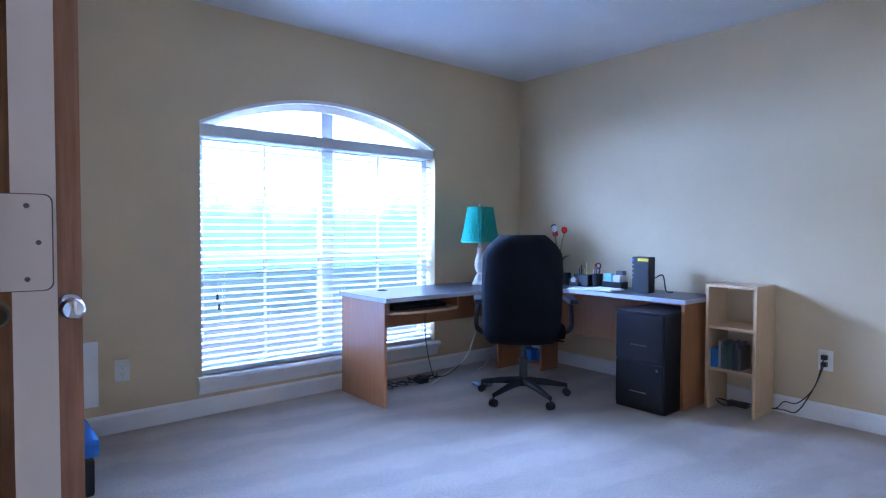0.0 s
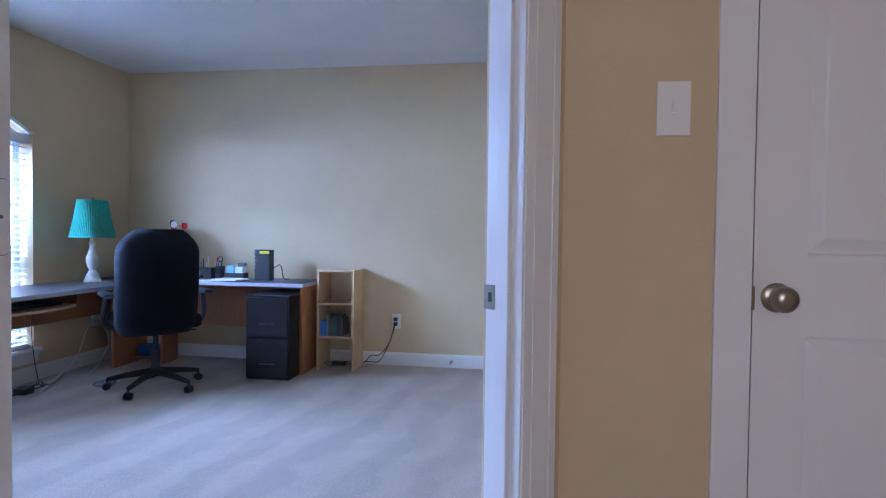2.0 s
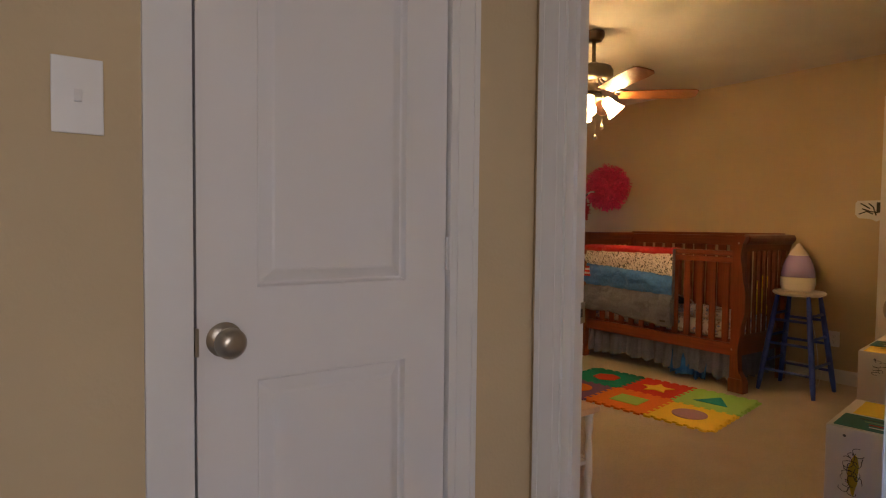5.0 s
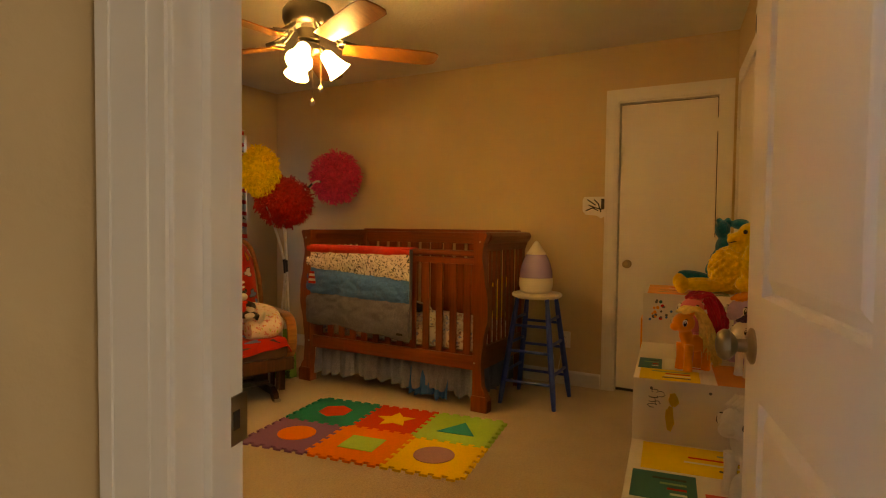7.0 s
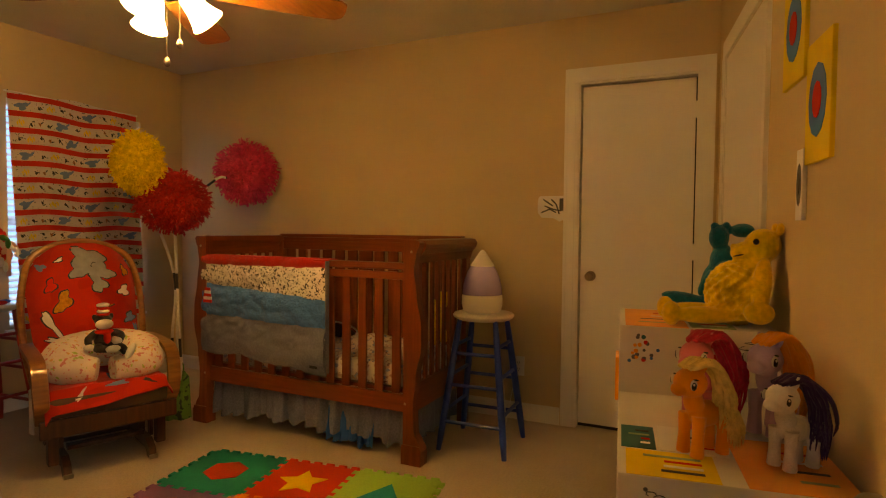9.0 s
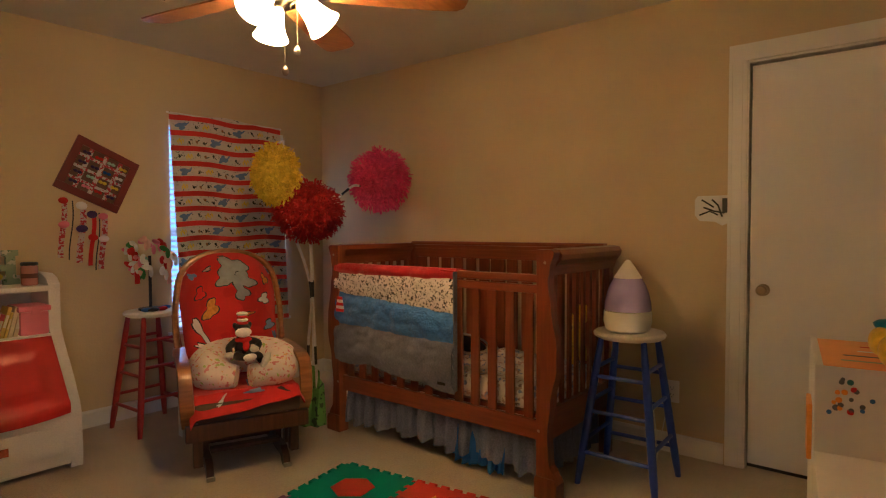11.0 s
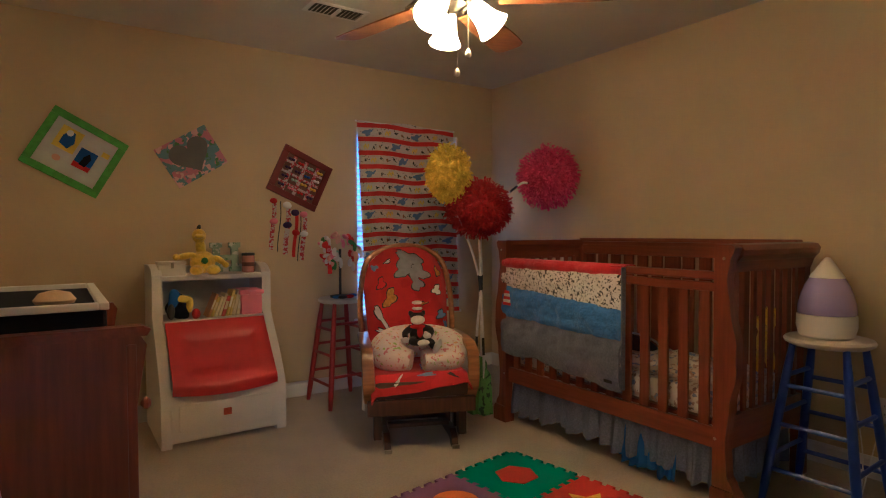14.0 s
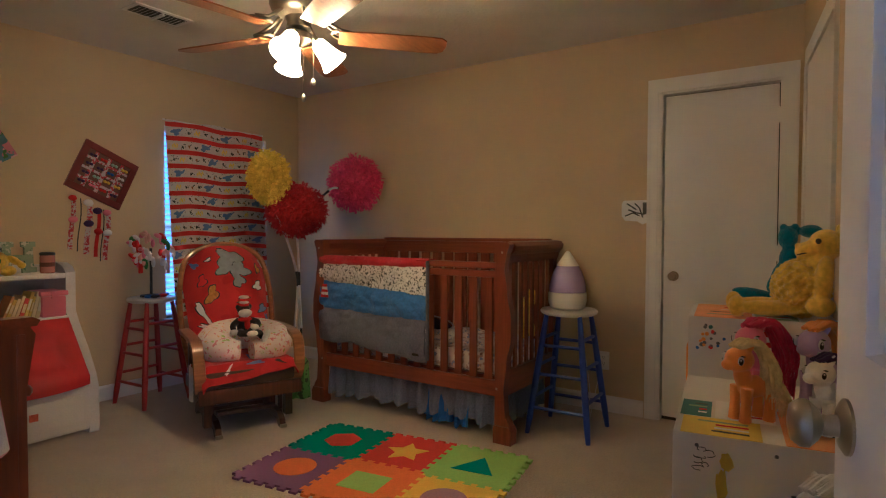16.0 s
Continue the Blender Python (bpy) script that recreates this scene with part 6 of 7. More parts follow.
def lid_shape(u, v):
    x = TX0 + 0.06 + (TX1 - TX0 - 0.12) * u
    bow = 1 - (2 * u - 1) ** 2
    y, z = TY0 - 0.022 + 0.265 * v, 0.315 + 0.33 * v - 0.018 * bow * (1 - v)
    inner = 0.012 * min(1, 14 * max(0, min(u - 0.12, 0.88 - u, (v - 0.2) * 0.7, (0.82 - v) * 0.7)))
    edge = 0.02 * max(0, 0.06 - v) / 0.06
    return (x, y - 0.028 * bow * (1 - v) + inner * 0.75 + edge, z - inner * 0.6 - edge)


part("lid", sheet(40, 30, lid_shape, 0.022), TOYRED, tb, "red hinged toy chest lid", smooth=True)

# things on the chest
wb = thing("trinket_box", "small cream wooden box with a metal clasp", "box", Matrix.Translation((3.155, 4.63, 0.925)))
part("box_body", box(-0.075, 0.075, -0.04, 0.05, 0, 0.065), CREAMPAINT, wb, bevel=0.002)
part("box_lid", box(-0.078, 0.078, -0.043, 0.052, 0.067, 0.085), CREAMPAINT, wb, bevel=0.003)
part("clasp", box(-0.008, 0.008, -0.046, -0.043, 0.045, 0.078), NICKEL, wb)
doll("soft_toy", "yellow long-necked soft toy with a green star", "soft toy", Matrix.Translation((3.335, 4.64, 0.925)), [
    ((0, 0, 0.075), (0.075, 0.055, 0.07), (0, 0, 0), 0), ((-0.01, 0.01, 0.165), (0.03, 0.028, 0.06), (0, -6, 0), 0), ((-0.02, 0.0, 0.235), (0.042, 0.04, 0.045), (0, 0, 0), 0), ((-0.025, -0.04, 0.232), (0.03, 0.025, 0.014), (0, 0, 0), 0),
    ((-0.02, 0.0, 0.285), (0.012, 0.012, 0.02), (0, 15, 0), 2), ((-0.10, -0.02, 0.115), (0.06, 0.022, 0.02), (0, -10, 0), 0), ((-0.155, -0.025, 0.11), (0.02, 0.018, 0.02), (0, 0, 0), 0), ((0.095, -0.02, 0.085), (0.045, 0.02, 0.02), (0, 35, 0), 0), ((0.13, -0.025, 0.055), (0.022, 0.018, 0.02), (0, 0, 0), 0),
    ((-0.045, -0.05, 0.028), (0.04, 0.045, 0.03), (0, 0, -30), 0), ((0.05, -0.055, 0.028), (0.04, 0.045, 0.03), (0, 0, 30), 0), ((0.0, -0.055, 0.085), (0.02, 0.006, 0.02), (0, 0, 0), 1)], [YELLOW, GREENF, BLACK])
HPAT = patterned("green_floral_paper", (0.33, 0.42, 0.30), [((0.60, 0.62, 0.52), 30, 0.56, 1.9), ((0.14, 0.25, 0.15), 34, 0.62, 4.4)])
hl = solid("letter_ornament", prism([(-0.095, 0), (-0.02, 0), (-0.02, 0.03), (-0.035, 0.035), (-0.035, 0.075), (0.035, 0.075), (0.035, 0.035), (0.02, 0.03), (0.02, 0), (0.095, 0), (0.095, 0.03), (0.08, 0.035), (0.08, 0.155), (0.095, 0.16), (0.095, 0.19), (0.02, 0.19), (0.02, 0.16), (0.035, 0.155), (0.035, 0.11), (-0.035, 0.11), (-0.035, 0.155), (-0.02, 0.16), (-0.02, 0.19), (-0.095, 0.19), (-0.095, 0.16), (-0.08, 0.155), (-0.08, 0.035), (-0.095, 0.03)], "y", -0.012, 0.012), HPAT, "green floral wooden letter H on the toy chest", "letter", m=Matrix.Translation((3.505, 4.78, 0.925)) @ pose(0, 0, 0, -6, 0, 0))
jar = thing("candle_jar", "glass candle jar of pink wax with dark lid", "candle", Matrix.Translation((3.615, 4.66, 0.925)))
part("jar_glass", lathe([(0.035, 0), (0.04, 0.005), (0.04, 0.10), (0.036, 0.108)], 28), material("pink_wax_glass", (0.42, 0.17, 0.14), 0.15, vary=0.1, coat=0.5), jar, smooth=True)
part("jar_label", lathe([(0.0405, 0.04), (0.0405, 0.065)], 28), material("brown_label", (0.12, 0.04, 0.03), 0.6), jar)
part("jar_lid", lathe([(0.041, 0.108), (0.041, 0.122), (0.036, 0.126)], 28), BLACK, jar, smooth=True)
rng = random.Random(21)
x = 3.34
BOOKC = [material("book_cover_%d" % k, c, 0.5, vary=0.1) for k, c in enumerate(((0.65, 0.55, 0.35), (0.5, 0.06, 0.05), (0.06, 0.16, 0.4), (0.6, 0.42, 0.08), (0.7, 0.66, 0.55), (0.62, 0.3, 0.12)))]
for k in range(9):
    w, h = 0.012 + 0.010 * rng.random(), 0.12 + 0.045 * rng.random()
    lean = 22 - 1.2 * k
    bk = thing("book", "small children's board book leaning on the shelf", "book", Matrix.Translation((x, 4.56, 0.668)) @ pose(0, 0, 0, 0, lean, 0), group="board books")
    part("cover", box(0, w, 0, 0.12, 0, h), BOOKC[rng.randrange(6)], bk, bevel=0.001)
    part("spine_label", box(0.002, w - 0.002, -0.0008, 0.0, h * 0.35, h * 0.75), BOOKC[rng.choice((0, 4))], bk)
    x += w / math.cos(radians(lean)) + 0.004
bag2 = thing("cloth_bundle", "crumpled bundle of dark and yellow scarves", "cloth bundle", Matrix.Translation((3.19, 4.60, 0.668)))
for k, (p, sz, c) in enumerate((((0, 0, 0.07), (0.075, 0.06, 0.08), NAVY), ((-0.03, -0.03, 0.11), (0.035, 0.03, 0.06), BLUECLOTH), ((0.02, -0.045, 0.12), (0.045, 0.02, 0.022), YELLOWC), ((0.05, -0.05, 0.08), (0.02, 0.015, 0.05), YELLOWC), ((0.085, -0.06, 0.03), (0.03, 0.025, 0.035), REDMINKY), ((-0.05, -0.05, 0.05), (0.02, 0.02, 0.05), BLACK))):
    part("scarf", blob(p, sz, n=18, lumpy=0.35), c, bag2, smooth=True)
pb = thing("storage_box", "pink lidded plastic storage box on the shelf", "storage box", Matrix.Translation((3.602, 4.61, 0.668)))
part("bin", box(-0.065, 0.065, -0.07, 0.12, 0, 0.125), PINKP, pb, smooth=True, bevel=0.012)
part("bin_lid", box(-0.075, 0.075, -0.08, 0.125, 0.125, 0.155), PINKP, pb, smooth=True, bevel=0.010)
part("bin_clip", box(-0.02, 0.02, -0.086, -0.08, 0.11, 0.15), PINKP, pb)


# ---- pictures on the window wall ----
def tilted(x, z, turn, y=None):
    return Matrix.Translation((x, KN if y is None else y, z)) @ Matrix.Rotation(radians(-turn), 4, "Y")


def frame_bars(w, h, b, d, mat, root, name="frame_bar", bev=0.004):
    for x0, x1, z0, z1 in ((-w, w, h - b, h), (-w, w, -h, -h + b), (-w, -w + b, -h + b, h - b), (w - b, w, -h + b, h - b)):
        part(name, box(x0, x1, -d, 0, z0, z1), mat, root, bevel=bev)


gp = thing("picture_frame", "tilted green wooden frame with two printed cards", "picture frame", tilted(2.695, 1.647, -29))
frame_bars(0.211, 0.186, 0.042, 0.022, GREENP, gp)
part("mat_board", box(-0.172, 0.172, -0.008, 0, -0.147, 0.147), material("pale_mat", (0.66, 0.65, 0.64), 0.8), gp)
c1 = part("card", box(-0.125, -0.01, -0.011, -0.008, -0.02, 0.115), YELLOWC, gp, "yellow printed card")
part("card_motif", prism([(-0.10, 0.01), (-0.05, -0.005), (-0.03, 0.04), (-0.05, 0.095), (-0.08, 0.10), (-0.10, 0.06)], "y", -0.0125, -0.011), BLUECLOTH, c1)
part("card_motif", blob((-0.075, -0.0125, 0.085), (0.018, 0.002, 0.018), n=12), PAPER, c1)
c2 = part("card", box(0.01, 0.105, -0.011, -0.008, -0.075, 0.045), BLUECLOTH, gp, "blue and red printed card")
part("card_band", box(0.01, 0.105, -0.0122, -0.011, -0.075, -0.045), REDP, c2)
part("card_motif", prism([(0.04, -0.05), (0.075, -0.055), (0.085, 0.0), (0.065, 0.03), (0.045, 0.0)], "y", -0.0128, -0.0122), NAVY, c2)
part("small_motif", blob((-0.07, -0.009, -0.075), (0.022, 0.002, 0.018), n=12), BOWS[6], gp)
part("small_motif", box(0.115, 0.155, -0.0105, -0.008, 0.05, 0.08), YELLOWC, gp)
ROSE = patterned("rose_print", (0.14, 0.27, 0.34), [((0.58, 0.22, 0.30), 14, 0.50, 2.2), ((0.72, 0.45, 0.48), 20, 0.58, 5.2), ((0.08, 0.20, 0.06), 20, 0.62, 8.1)])
hbz = thing("heart_chalkboard", "tilted rose-print board with a grey heart", "chalkboard", tilted(3.326, 1.672, 32))
part("board", box(-0.176, 0.176, -0.012, 0, -0.138, 0.138), ROSE, hbz, bevel=0.002)
heart = [(0.128 * (16 * math.sin(t) ** 3) / 16, 0.012 + 0.115 * (13 * math.cos(t) - 5 * math.cos(2 * t) - 2 * math.cos(3 * t) - math.cos(4 * t)) / 15) for t in [k * 6.28318 / 40 for k in range(40)]]
part("heart", prism(heart, "y", -0.0135, -0.012), GREY, hbz, "grey chalkboard heart")
mb = thing("bow_board", "tilted dark red frame of ribbons with hair bows", "bow board", tilted(4.045, 1.566, -24.4))
frame_bars(0.192, 0.175, 0.045, 0.022, REDFRAME, mb)
part("board", box(-0.15, 0.15, -0.006, 0, -0.135, 0.135), material("brown_felt", (0.16, 0.08, 0.06), 0.9), mb)
RIB = patterned("striped_ribbon", (0.55, 0.48, 0.48), [((0.45, 0.05, 0.06), 60, 0.5, 1.0)])
for k in range(3):
    part("ribbon", box(-0.10 + 0.09 * k, -0.075 + 0.09 * k, -0.009, -0.006, -0.13, 0.13), RIB, mb)
    part("ribbon", box(-0.147, 0.147, -0.012, -0.009, -0.085 + 0.075 * k, -0.068 + 0.075 * k), RIB, mb)
rng = random.Random(8)
for k in range(16):
    x, z = -0.11 + 0.075 * (k % 4), -0.10 + 0.065 * (k // 4)
    bm = blob((x - 0.012, -0.017, z), (0.013, 0.007, 0.010), n=8)
    blob((x + 0.012, -0.017, z + 0.002), (0.013, 0.007, 0.010), bm, n=8)
    part("hair_bow", bm, rng.choice((YELLOWC, PURPLE, PINKP, REDP, PAPER, BOWS[1], BLUECLOTH)), mb, smooth=True)
for k, (x, z0, z1, w, c) in enumerate(((3.855, 1.085, 1.42, 0.022, RIB), (3.90, 1.07, 1.40, 0.005, BLACK), (3.955, 1.05, 1.39, 0.026, RIB), (4.015, 1.03, 1.34, 0.018, REDP), (4.045, 1.0, 1.33, 0.005, BLACK), (4.075, 1.005, 1.33, 0.024, RIB))):
    rb = thing("hanging_ribbon", "long hanging ribbon with clipped hair bows", "ribbon", group="hanging ribbons")
    part("ribbon", sheet(2, 10, lambda u, v, x=x, z0=z0 - 0.025, z1=z1, w=w * 1.35: (x - w / 2 + w * u - 0.02 * v + 0.006 * math.sin(v * 5), KN - 0.012 - 0.004 * math.sin(v * 7), z1 + (z0 - z1) * v), 0.0015), c, rb)
    if k in (0, 2, 3, 5):
        for j in range(2):
            part("hair_bow", blob((x - 0.01, KN - 0.022, z1 - 0.02 - 0.14 * j), (0.03, 0.012, 0.022), n=10, lumpy=0.4), (REDP, PINKP, PAPER, PURPLE)[(k + j) % 4], rb, smooth=True)

# wall decal beside the closet door
dc = thing("wall_decal", "white sticker with a black ink drawing", "wall sticker")
part("sticker", prism([(1.668, 1.39), (1.668, 1.25), (1.70, 1.235), (1.735, 1.255), (1.81, 1.26), (1.834, 1.29), (1.834, 1.37), (1.82, 1.39)], "x", KE - 0.0015, KE), PAPER, dc)
for pts in ([(1.80, 1.37), (1.77, 1.35), (1.74, 1.33)], [(1.81, 1.29), (1.76, 1.31), (1.72, 1.29)], [(1.79, 1.33), (1.74, 1.31), (1.69, 1.30)], [(1.75, 1.37), (1.72, 1.34), (1.70, 1.28)]):
    part("ink_stroke", tube([(KE - 0.002, *p) for p in pts], 0.0045, 6), BLACK, dc)
part("ink_patch", box(KE - 0.003, KE - 0.0015, 1.668, 1.70, 1.30, 1.375), BLACK, dc)

# ---- feather puff trees ----
def feathers(centre, size, mat, seed, n=2600):
    rng = random.Random(seed)
    bm = bmesh.new()
    c = Vector(centre)
    for k in range(n):
        d = Vector((rng.gauss(0, 1), rng.gauss(0, 1), rng.gauss(0, 1))).normalized()
        r = 0.72 + 0.25 * rng.random()
        p = Vector((d.x * size[0], d.y * size[1], d.z * size[2])) * r
        side = d.cross(Vector((rng.gauss(0, 1), rng.gauss(0, 1), rng.gauss(0, 1)))).normalized()
        flow = (d * 0.7 + d.cross(side) * rng.uniform(-0.9, 0.9) + Vector((0, 0, -0.35))).normalized()
        ln, w = 0.040 + 0.028 * rng.random(), 0.0045 + 0.0045 * rng.random()
        a = c + p
        bend = d * 0.012
        v = [bm.verts.new(q) for q in (a, a + flow * ln * 0.45 + side * w + bend, a + flow * ln - bend, a + flow * ln * 0.45 - side * w + bend)]
        bm.faces.new(v)
    blob(centre, tuple(s * 0.8 for s in size), bm, n=20, lumpy=0.15)
    return bm


FEATH = [material("yellow_feather", (0.84, 0.60, 0.03), 0.9, vary=0.3, scale=30), material("red_feather", (0.45, 0.02, 0.018), 0.9, vary=0.35, scale=30), material("pink_feather", (0.80, 0.075, 0.20), 0.9, vary=0.3, scale=30)]
doll("soft_toy", "yellow star-armed soft toy standing in the crib", "soft toy", Matrix.Translation(CRIB_TOY), [((0, 0, 0.15), (0.060, 0.030, 0.085), (0, 0, 0), 0), ((0.03, 0, 0.27), (0.040, 0.028, 0.055), (0, 0, 0), 0), ([(-0.02, 0, 0.22), (-0.07, 0, 0.265), (-0.10, 0, 0.27)], [0.024, 0.022, 0.018], None, 0), ([(0.03, 0, 0.22), (0.09, 0, 0.26), (0.11, 0, 0.31)], [0.024, 0.022, 0.018], None, 0), ([(-0.03, 0, 0.1), (-0.06, 0, 0.05), (-0.07, 0, 0.012)], [0.028, 0.026, 0.022], None, 0), ([(0.03, 0, 0.1), (0.06, 0, 0.05), (0.07, 0, 0.012)], [0.028, 0.026, 0.022], None, 0)], [YELLOW])
BASE = (4.86, 3.80)
GREENSPOT = patterned("green_spot_felt", (0.12, 0.30, 0.07), [((0.03, 0.07, 0.03), 24, 0.58, 3.1)])
for k, (label, c, sz, mat, bx, by, bow) in enumerate((
        ("yellow feather puff on a striped pole", (4.634, 3.86, 1.548), (0.122, 0.122, 0.165), 0, -0.02, 0.06, 0.03),
        ("red feather puff on a striped pole", (4.838, 3.824, 1.335), (0.20, 0.20, 0.175), 1, 0.02, 0.0, -0.04),
        ("pink feather puff on a striped pole", (5.57, 3.94, 1.580), (0.213, 0.205, 0.222), 2, 0.05, 0.08, 0.02))):
    tr = thing("feather_tree", label, "decoration", group="feather trees")
    x0, y0 = BASE[0] + bx, BASE[1] + by
    if mat == 2:
        line = curve_points([(x0, y0, 0.02), (x0 + 0.0, y0, 0.9), (x0 + 0.05, y0 + 0.04, 1.25), (c[0] - 0.30, c[1], 1.50), (c[0] - 0.18, c[1], 1.53)], 8)
    else:
        line = curve_points([(x0, y0, 0.02), (x0 + bow * 0.5, y0, 0.5), (x0 + bow, y0, 0.9), (c[0] + 0.01, c[1], c[2] - sz[2] * 0.7)], 8)
    step = 2
    for j in range(0, len(line) - 1, step):
        seg = line[j:j + step + 1]
        part("pole_band", tube(seg, 0.0085, 8), BLACK if (j // step) % 4 == 3 else WHITEP, tr, smooth=True)
    part("feather_puff", feathers(c, sz, FEATH[mat], 30 + k), FEATH[mat], tr)
    part("felt_base", prism([(x0 - 0.04, 0.0), (x0 + 0.04, 0.0), (x0 + 0.022, 0.20 + 0.06 * k), (x0 - 0.01, 0.24 + 0.06 * k)], "y", y0 - 0.03, y0 + 0.03), GREENSPOT, tr, "green felt base with dark spots", bevel=0.006)

# ---- foam puzzle mat ----
TS = 0.408
FOAM = {k: material("foam_" + k, c, 0.8, vary=0.08, scale=120, bump=0.1, bump_scale=300) for k, c in {"green": (0.0, 0.23, 0.17), "red": (0.62, 0.045, 0.02), "lime": (0.33, 0.58, 0.12), "purple": (0.20, 0.09, 0.22), "orange": (0.78, 0.20, 0.02), "yellow": (0.80, 0.56, 0.03), "teal": (0.0, 0.25, 0.27), "mauve": (0.36, 0.20, 0.26)}.items()}
mat_m = Matrix.Translation((3.770, 3.066, 0)) @ pose(0, 0, 0, 0, 0, 8.8)


def jigsaw(x0, y0):
    """A square tile with dovetail teeth along its edges."""
    pts = []
    nt, dep = 6, 0.024
    pitch = TS / nt

    def edge(o, d, out, phase):
        for k in range(nt):
            a, b = o + d * (pitch * (k + 0.26)), o + d * (pitch * (k + 0.74))
            if (phase + k) % 1 == 0:
                s = out * dep
                grow = d * (pitch * 0.07)
                pts.extend([a, a + s - grow, b + s + grow, b])
    c = [Vector((x0, y0)), Vector((x0 + TS, y0)), Vector((x0 + TS, y0 + TS)), Vector((x0, y0 + TS))]
    dirs = [Vector((1, 0)), Vector((0, 1)), Vector((-1, 0)), Vector((0, -1))]
    outs = [Vector((0, -1)), Vector((1, 0)), Vector((0, 1)), Vector((-1, 0))]
    for k in range(4):
        pts.append(c[k])
        edge(c[k], dirs[k], outs[k], 0)
    return pts


foam = thing("foam_play_mat", "bright interlocking foam puzzle mat on the carpet", "play mat", mat_m)
SHAPES = {
    "hexagon": [(0.105 * math.cos(k * 1.0472), 0.105 * math.sin(k * 1.0472)) for k in range(6)],
    "star": [((0.12 if k % 2 == 0 else 0.06) * math.cos(k * 0.62832 + 0.2), (0.12 if k % 2 == 0 else 0.06) * math.sin(k * 0.62832 + 0.2)) for k in range(10)],
    "triangle": [(-0.09, -0.11), (-0.09, 0.11), (0.10, 0.0)],
    "circle": [(0.105 * math.cos(k * 0.19635), 0.105 * math.sin(k * 0.19635)) for k in range(32)],
    "square": [(-0.088, -0.10), (0.088, -0.10), (0.088, 0.10), (-0.088, 0.10)]}
for i, j, c, shape, sc in ((0, 0, "purple", "circle", "orange"), (0, 1, "orange", "square", "lime"), (0, 2, "yellow", "circle", "mauve"), (1, 0, "green", "hexagon", "red"), (1, 1, "red", "star", "yellow"), (1, 2, "lime", "triangle", "teal")):
    x0, y0 = i * TS, -(j + 1) * TS
    t = part("tile", prism([tuple(p) for p in jigsaw(x0, y0)], "z", 0.0005, 0.0115 + 0.0006 * ((i + j) % 2)), FOAM[c], foam, c + " foam tile")
    part("inset", prism([(x0 + TS / 2 + a, y0 + TS / 2 + b) for a, b in SHAPES[shape]], "z", 0.011, 0.0145), FOAM[sc], t, sc + " foam " + shape)

# ---- stepped storage boxes along the right wall ----
BOXW = material("white_laminate_box", (0.72, 0.70, 0.68), 0.5, vary=0.05, scale=6)
st = thing("step_shelf", "white three-step display shelf with stuck-on pictures", "step shelf", RM)
PW = 0.488
for k, (a0, a1, h) in enumerate(((0.97, 1.43, 0.455), (1.43, 2.09, 0.663), (2.09, 2.53, 0.880))):
    part("step_box", box(a0, a1 - 0.002, 0.02, PW, 0, h), BOXW, st, bevel=0.003)
    for y in (0.07, 0.25, 0.43):
        part("screw_cap", lathe([(0.005, 0), (0.004, 0.001)], 10, (a0, y, h - 0.03), (-1, 0, 0)), GREY, st)
rng = random.Random(31)
COV = [YELLOWC, material("deep_teal_card", (0.01, 0.13, 0.14), 0.5), PAPER, ORANGE, material("red_card", (0.55, 0.05, 0.03), 0.5), material("sage_card", (0.25, 0.36, 0.2), 0.5)]
for a0, a1, h, rows in ((0.97, 1.43, 0.455, ((0.02, 0.20, 0.3, 0.47, 1), (0.02, 0.1, 0.05, 0.28, 4), (0.22, 0.44, 0.05, 0.45, 0))), (1.43, 2.09, 0.663, ((0.0, 0.15, 0.28, 0.47, 0), (0.16, 0.32, 0.40, 0.48, 1), (0.16, 0.34, 0.24, 0.39, 2), (0.0, 0.3, 0.02, 0.23, 3))), (2.09, 2.53, 0.880, ((0.0, 0.40, 0.28, 0.47, 3), (0.02, 0.2, 0.14, 0.27, 5), (0.22, 0.42, 0.04, 0.26, 0)))):
    for x0, x1, y0, y1, c in rows:
        cv = part("picture_cover", box(a0 + x0, a0 + x1, y0, y1, h, h + 0.0015), COV[c], st)
        for j in range(4):
            xx = a0 + x0 + (x1 - x0) * (0.2 + 0.18 * j)
            part("print_bar", box(xx, xx + 0.012, y0 + (y1 - y0) * 0.15, y0 + (y1 - y0) * (0.4 + 0.4 * rng.random()), h + 0.0015, h + 0.002), (BLACK, PAPER, REDP, COV[5])[(j + c) % 4], cv)
# stuck-on drawings on the risers
for a, y, z, w, h, c in ((0.97, 0.40, 0.29, 0.016, 0.07, YELLOWC), (0.97, 0.28, 0.22, 0.03, 0.06, REDP), (1.43, 0.37, 0.54, 0.014, 0.05, YELLOWC), (1.43, 0.36, 0.60, 0.018, 0.022, YELLOWC)):
    bm = bmesh.new()
    ring = [bm.verts.new((a - 0.001, y + w * (0.7 + 0.5 * rng.random()) * math.cos(t * 0.4488), z + h * (0.7 + 0.5 * rng.random()) * math.sin(t * 0.4488))) for t in range(14)]
    bm.faces.new(ring)
    bmesh.ops.solidify(bm, geom=bm.faces[:], thickness=0.0012)
    part("drawing", bm, c, st, "stuck-on cartoon drawing")
for k in range(18):
    part("balloon_dot", lathe([(0.005 + 0.003 * rng.random(), 0), (0.005, 0.0012)], 10, (2.09, 0.425 + 0.022 * rng.gauss(0, 1) * 0.7, 0.80 + 0.03 * rng.gauss(0, 1) * 0.7), (-1, 0, 0)), rng.choice((REDP, BLUEBOX, COV[3], GREY, COV[1])), st)
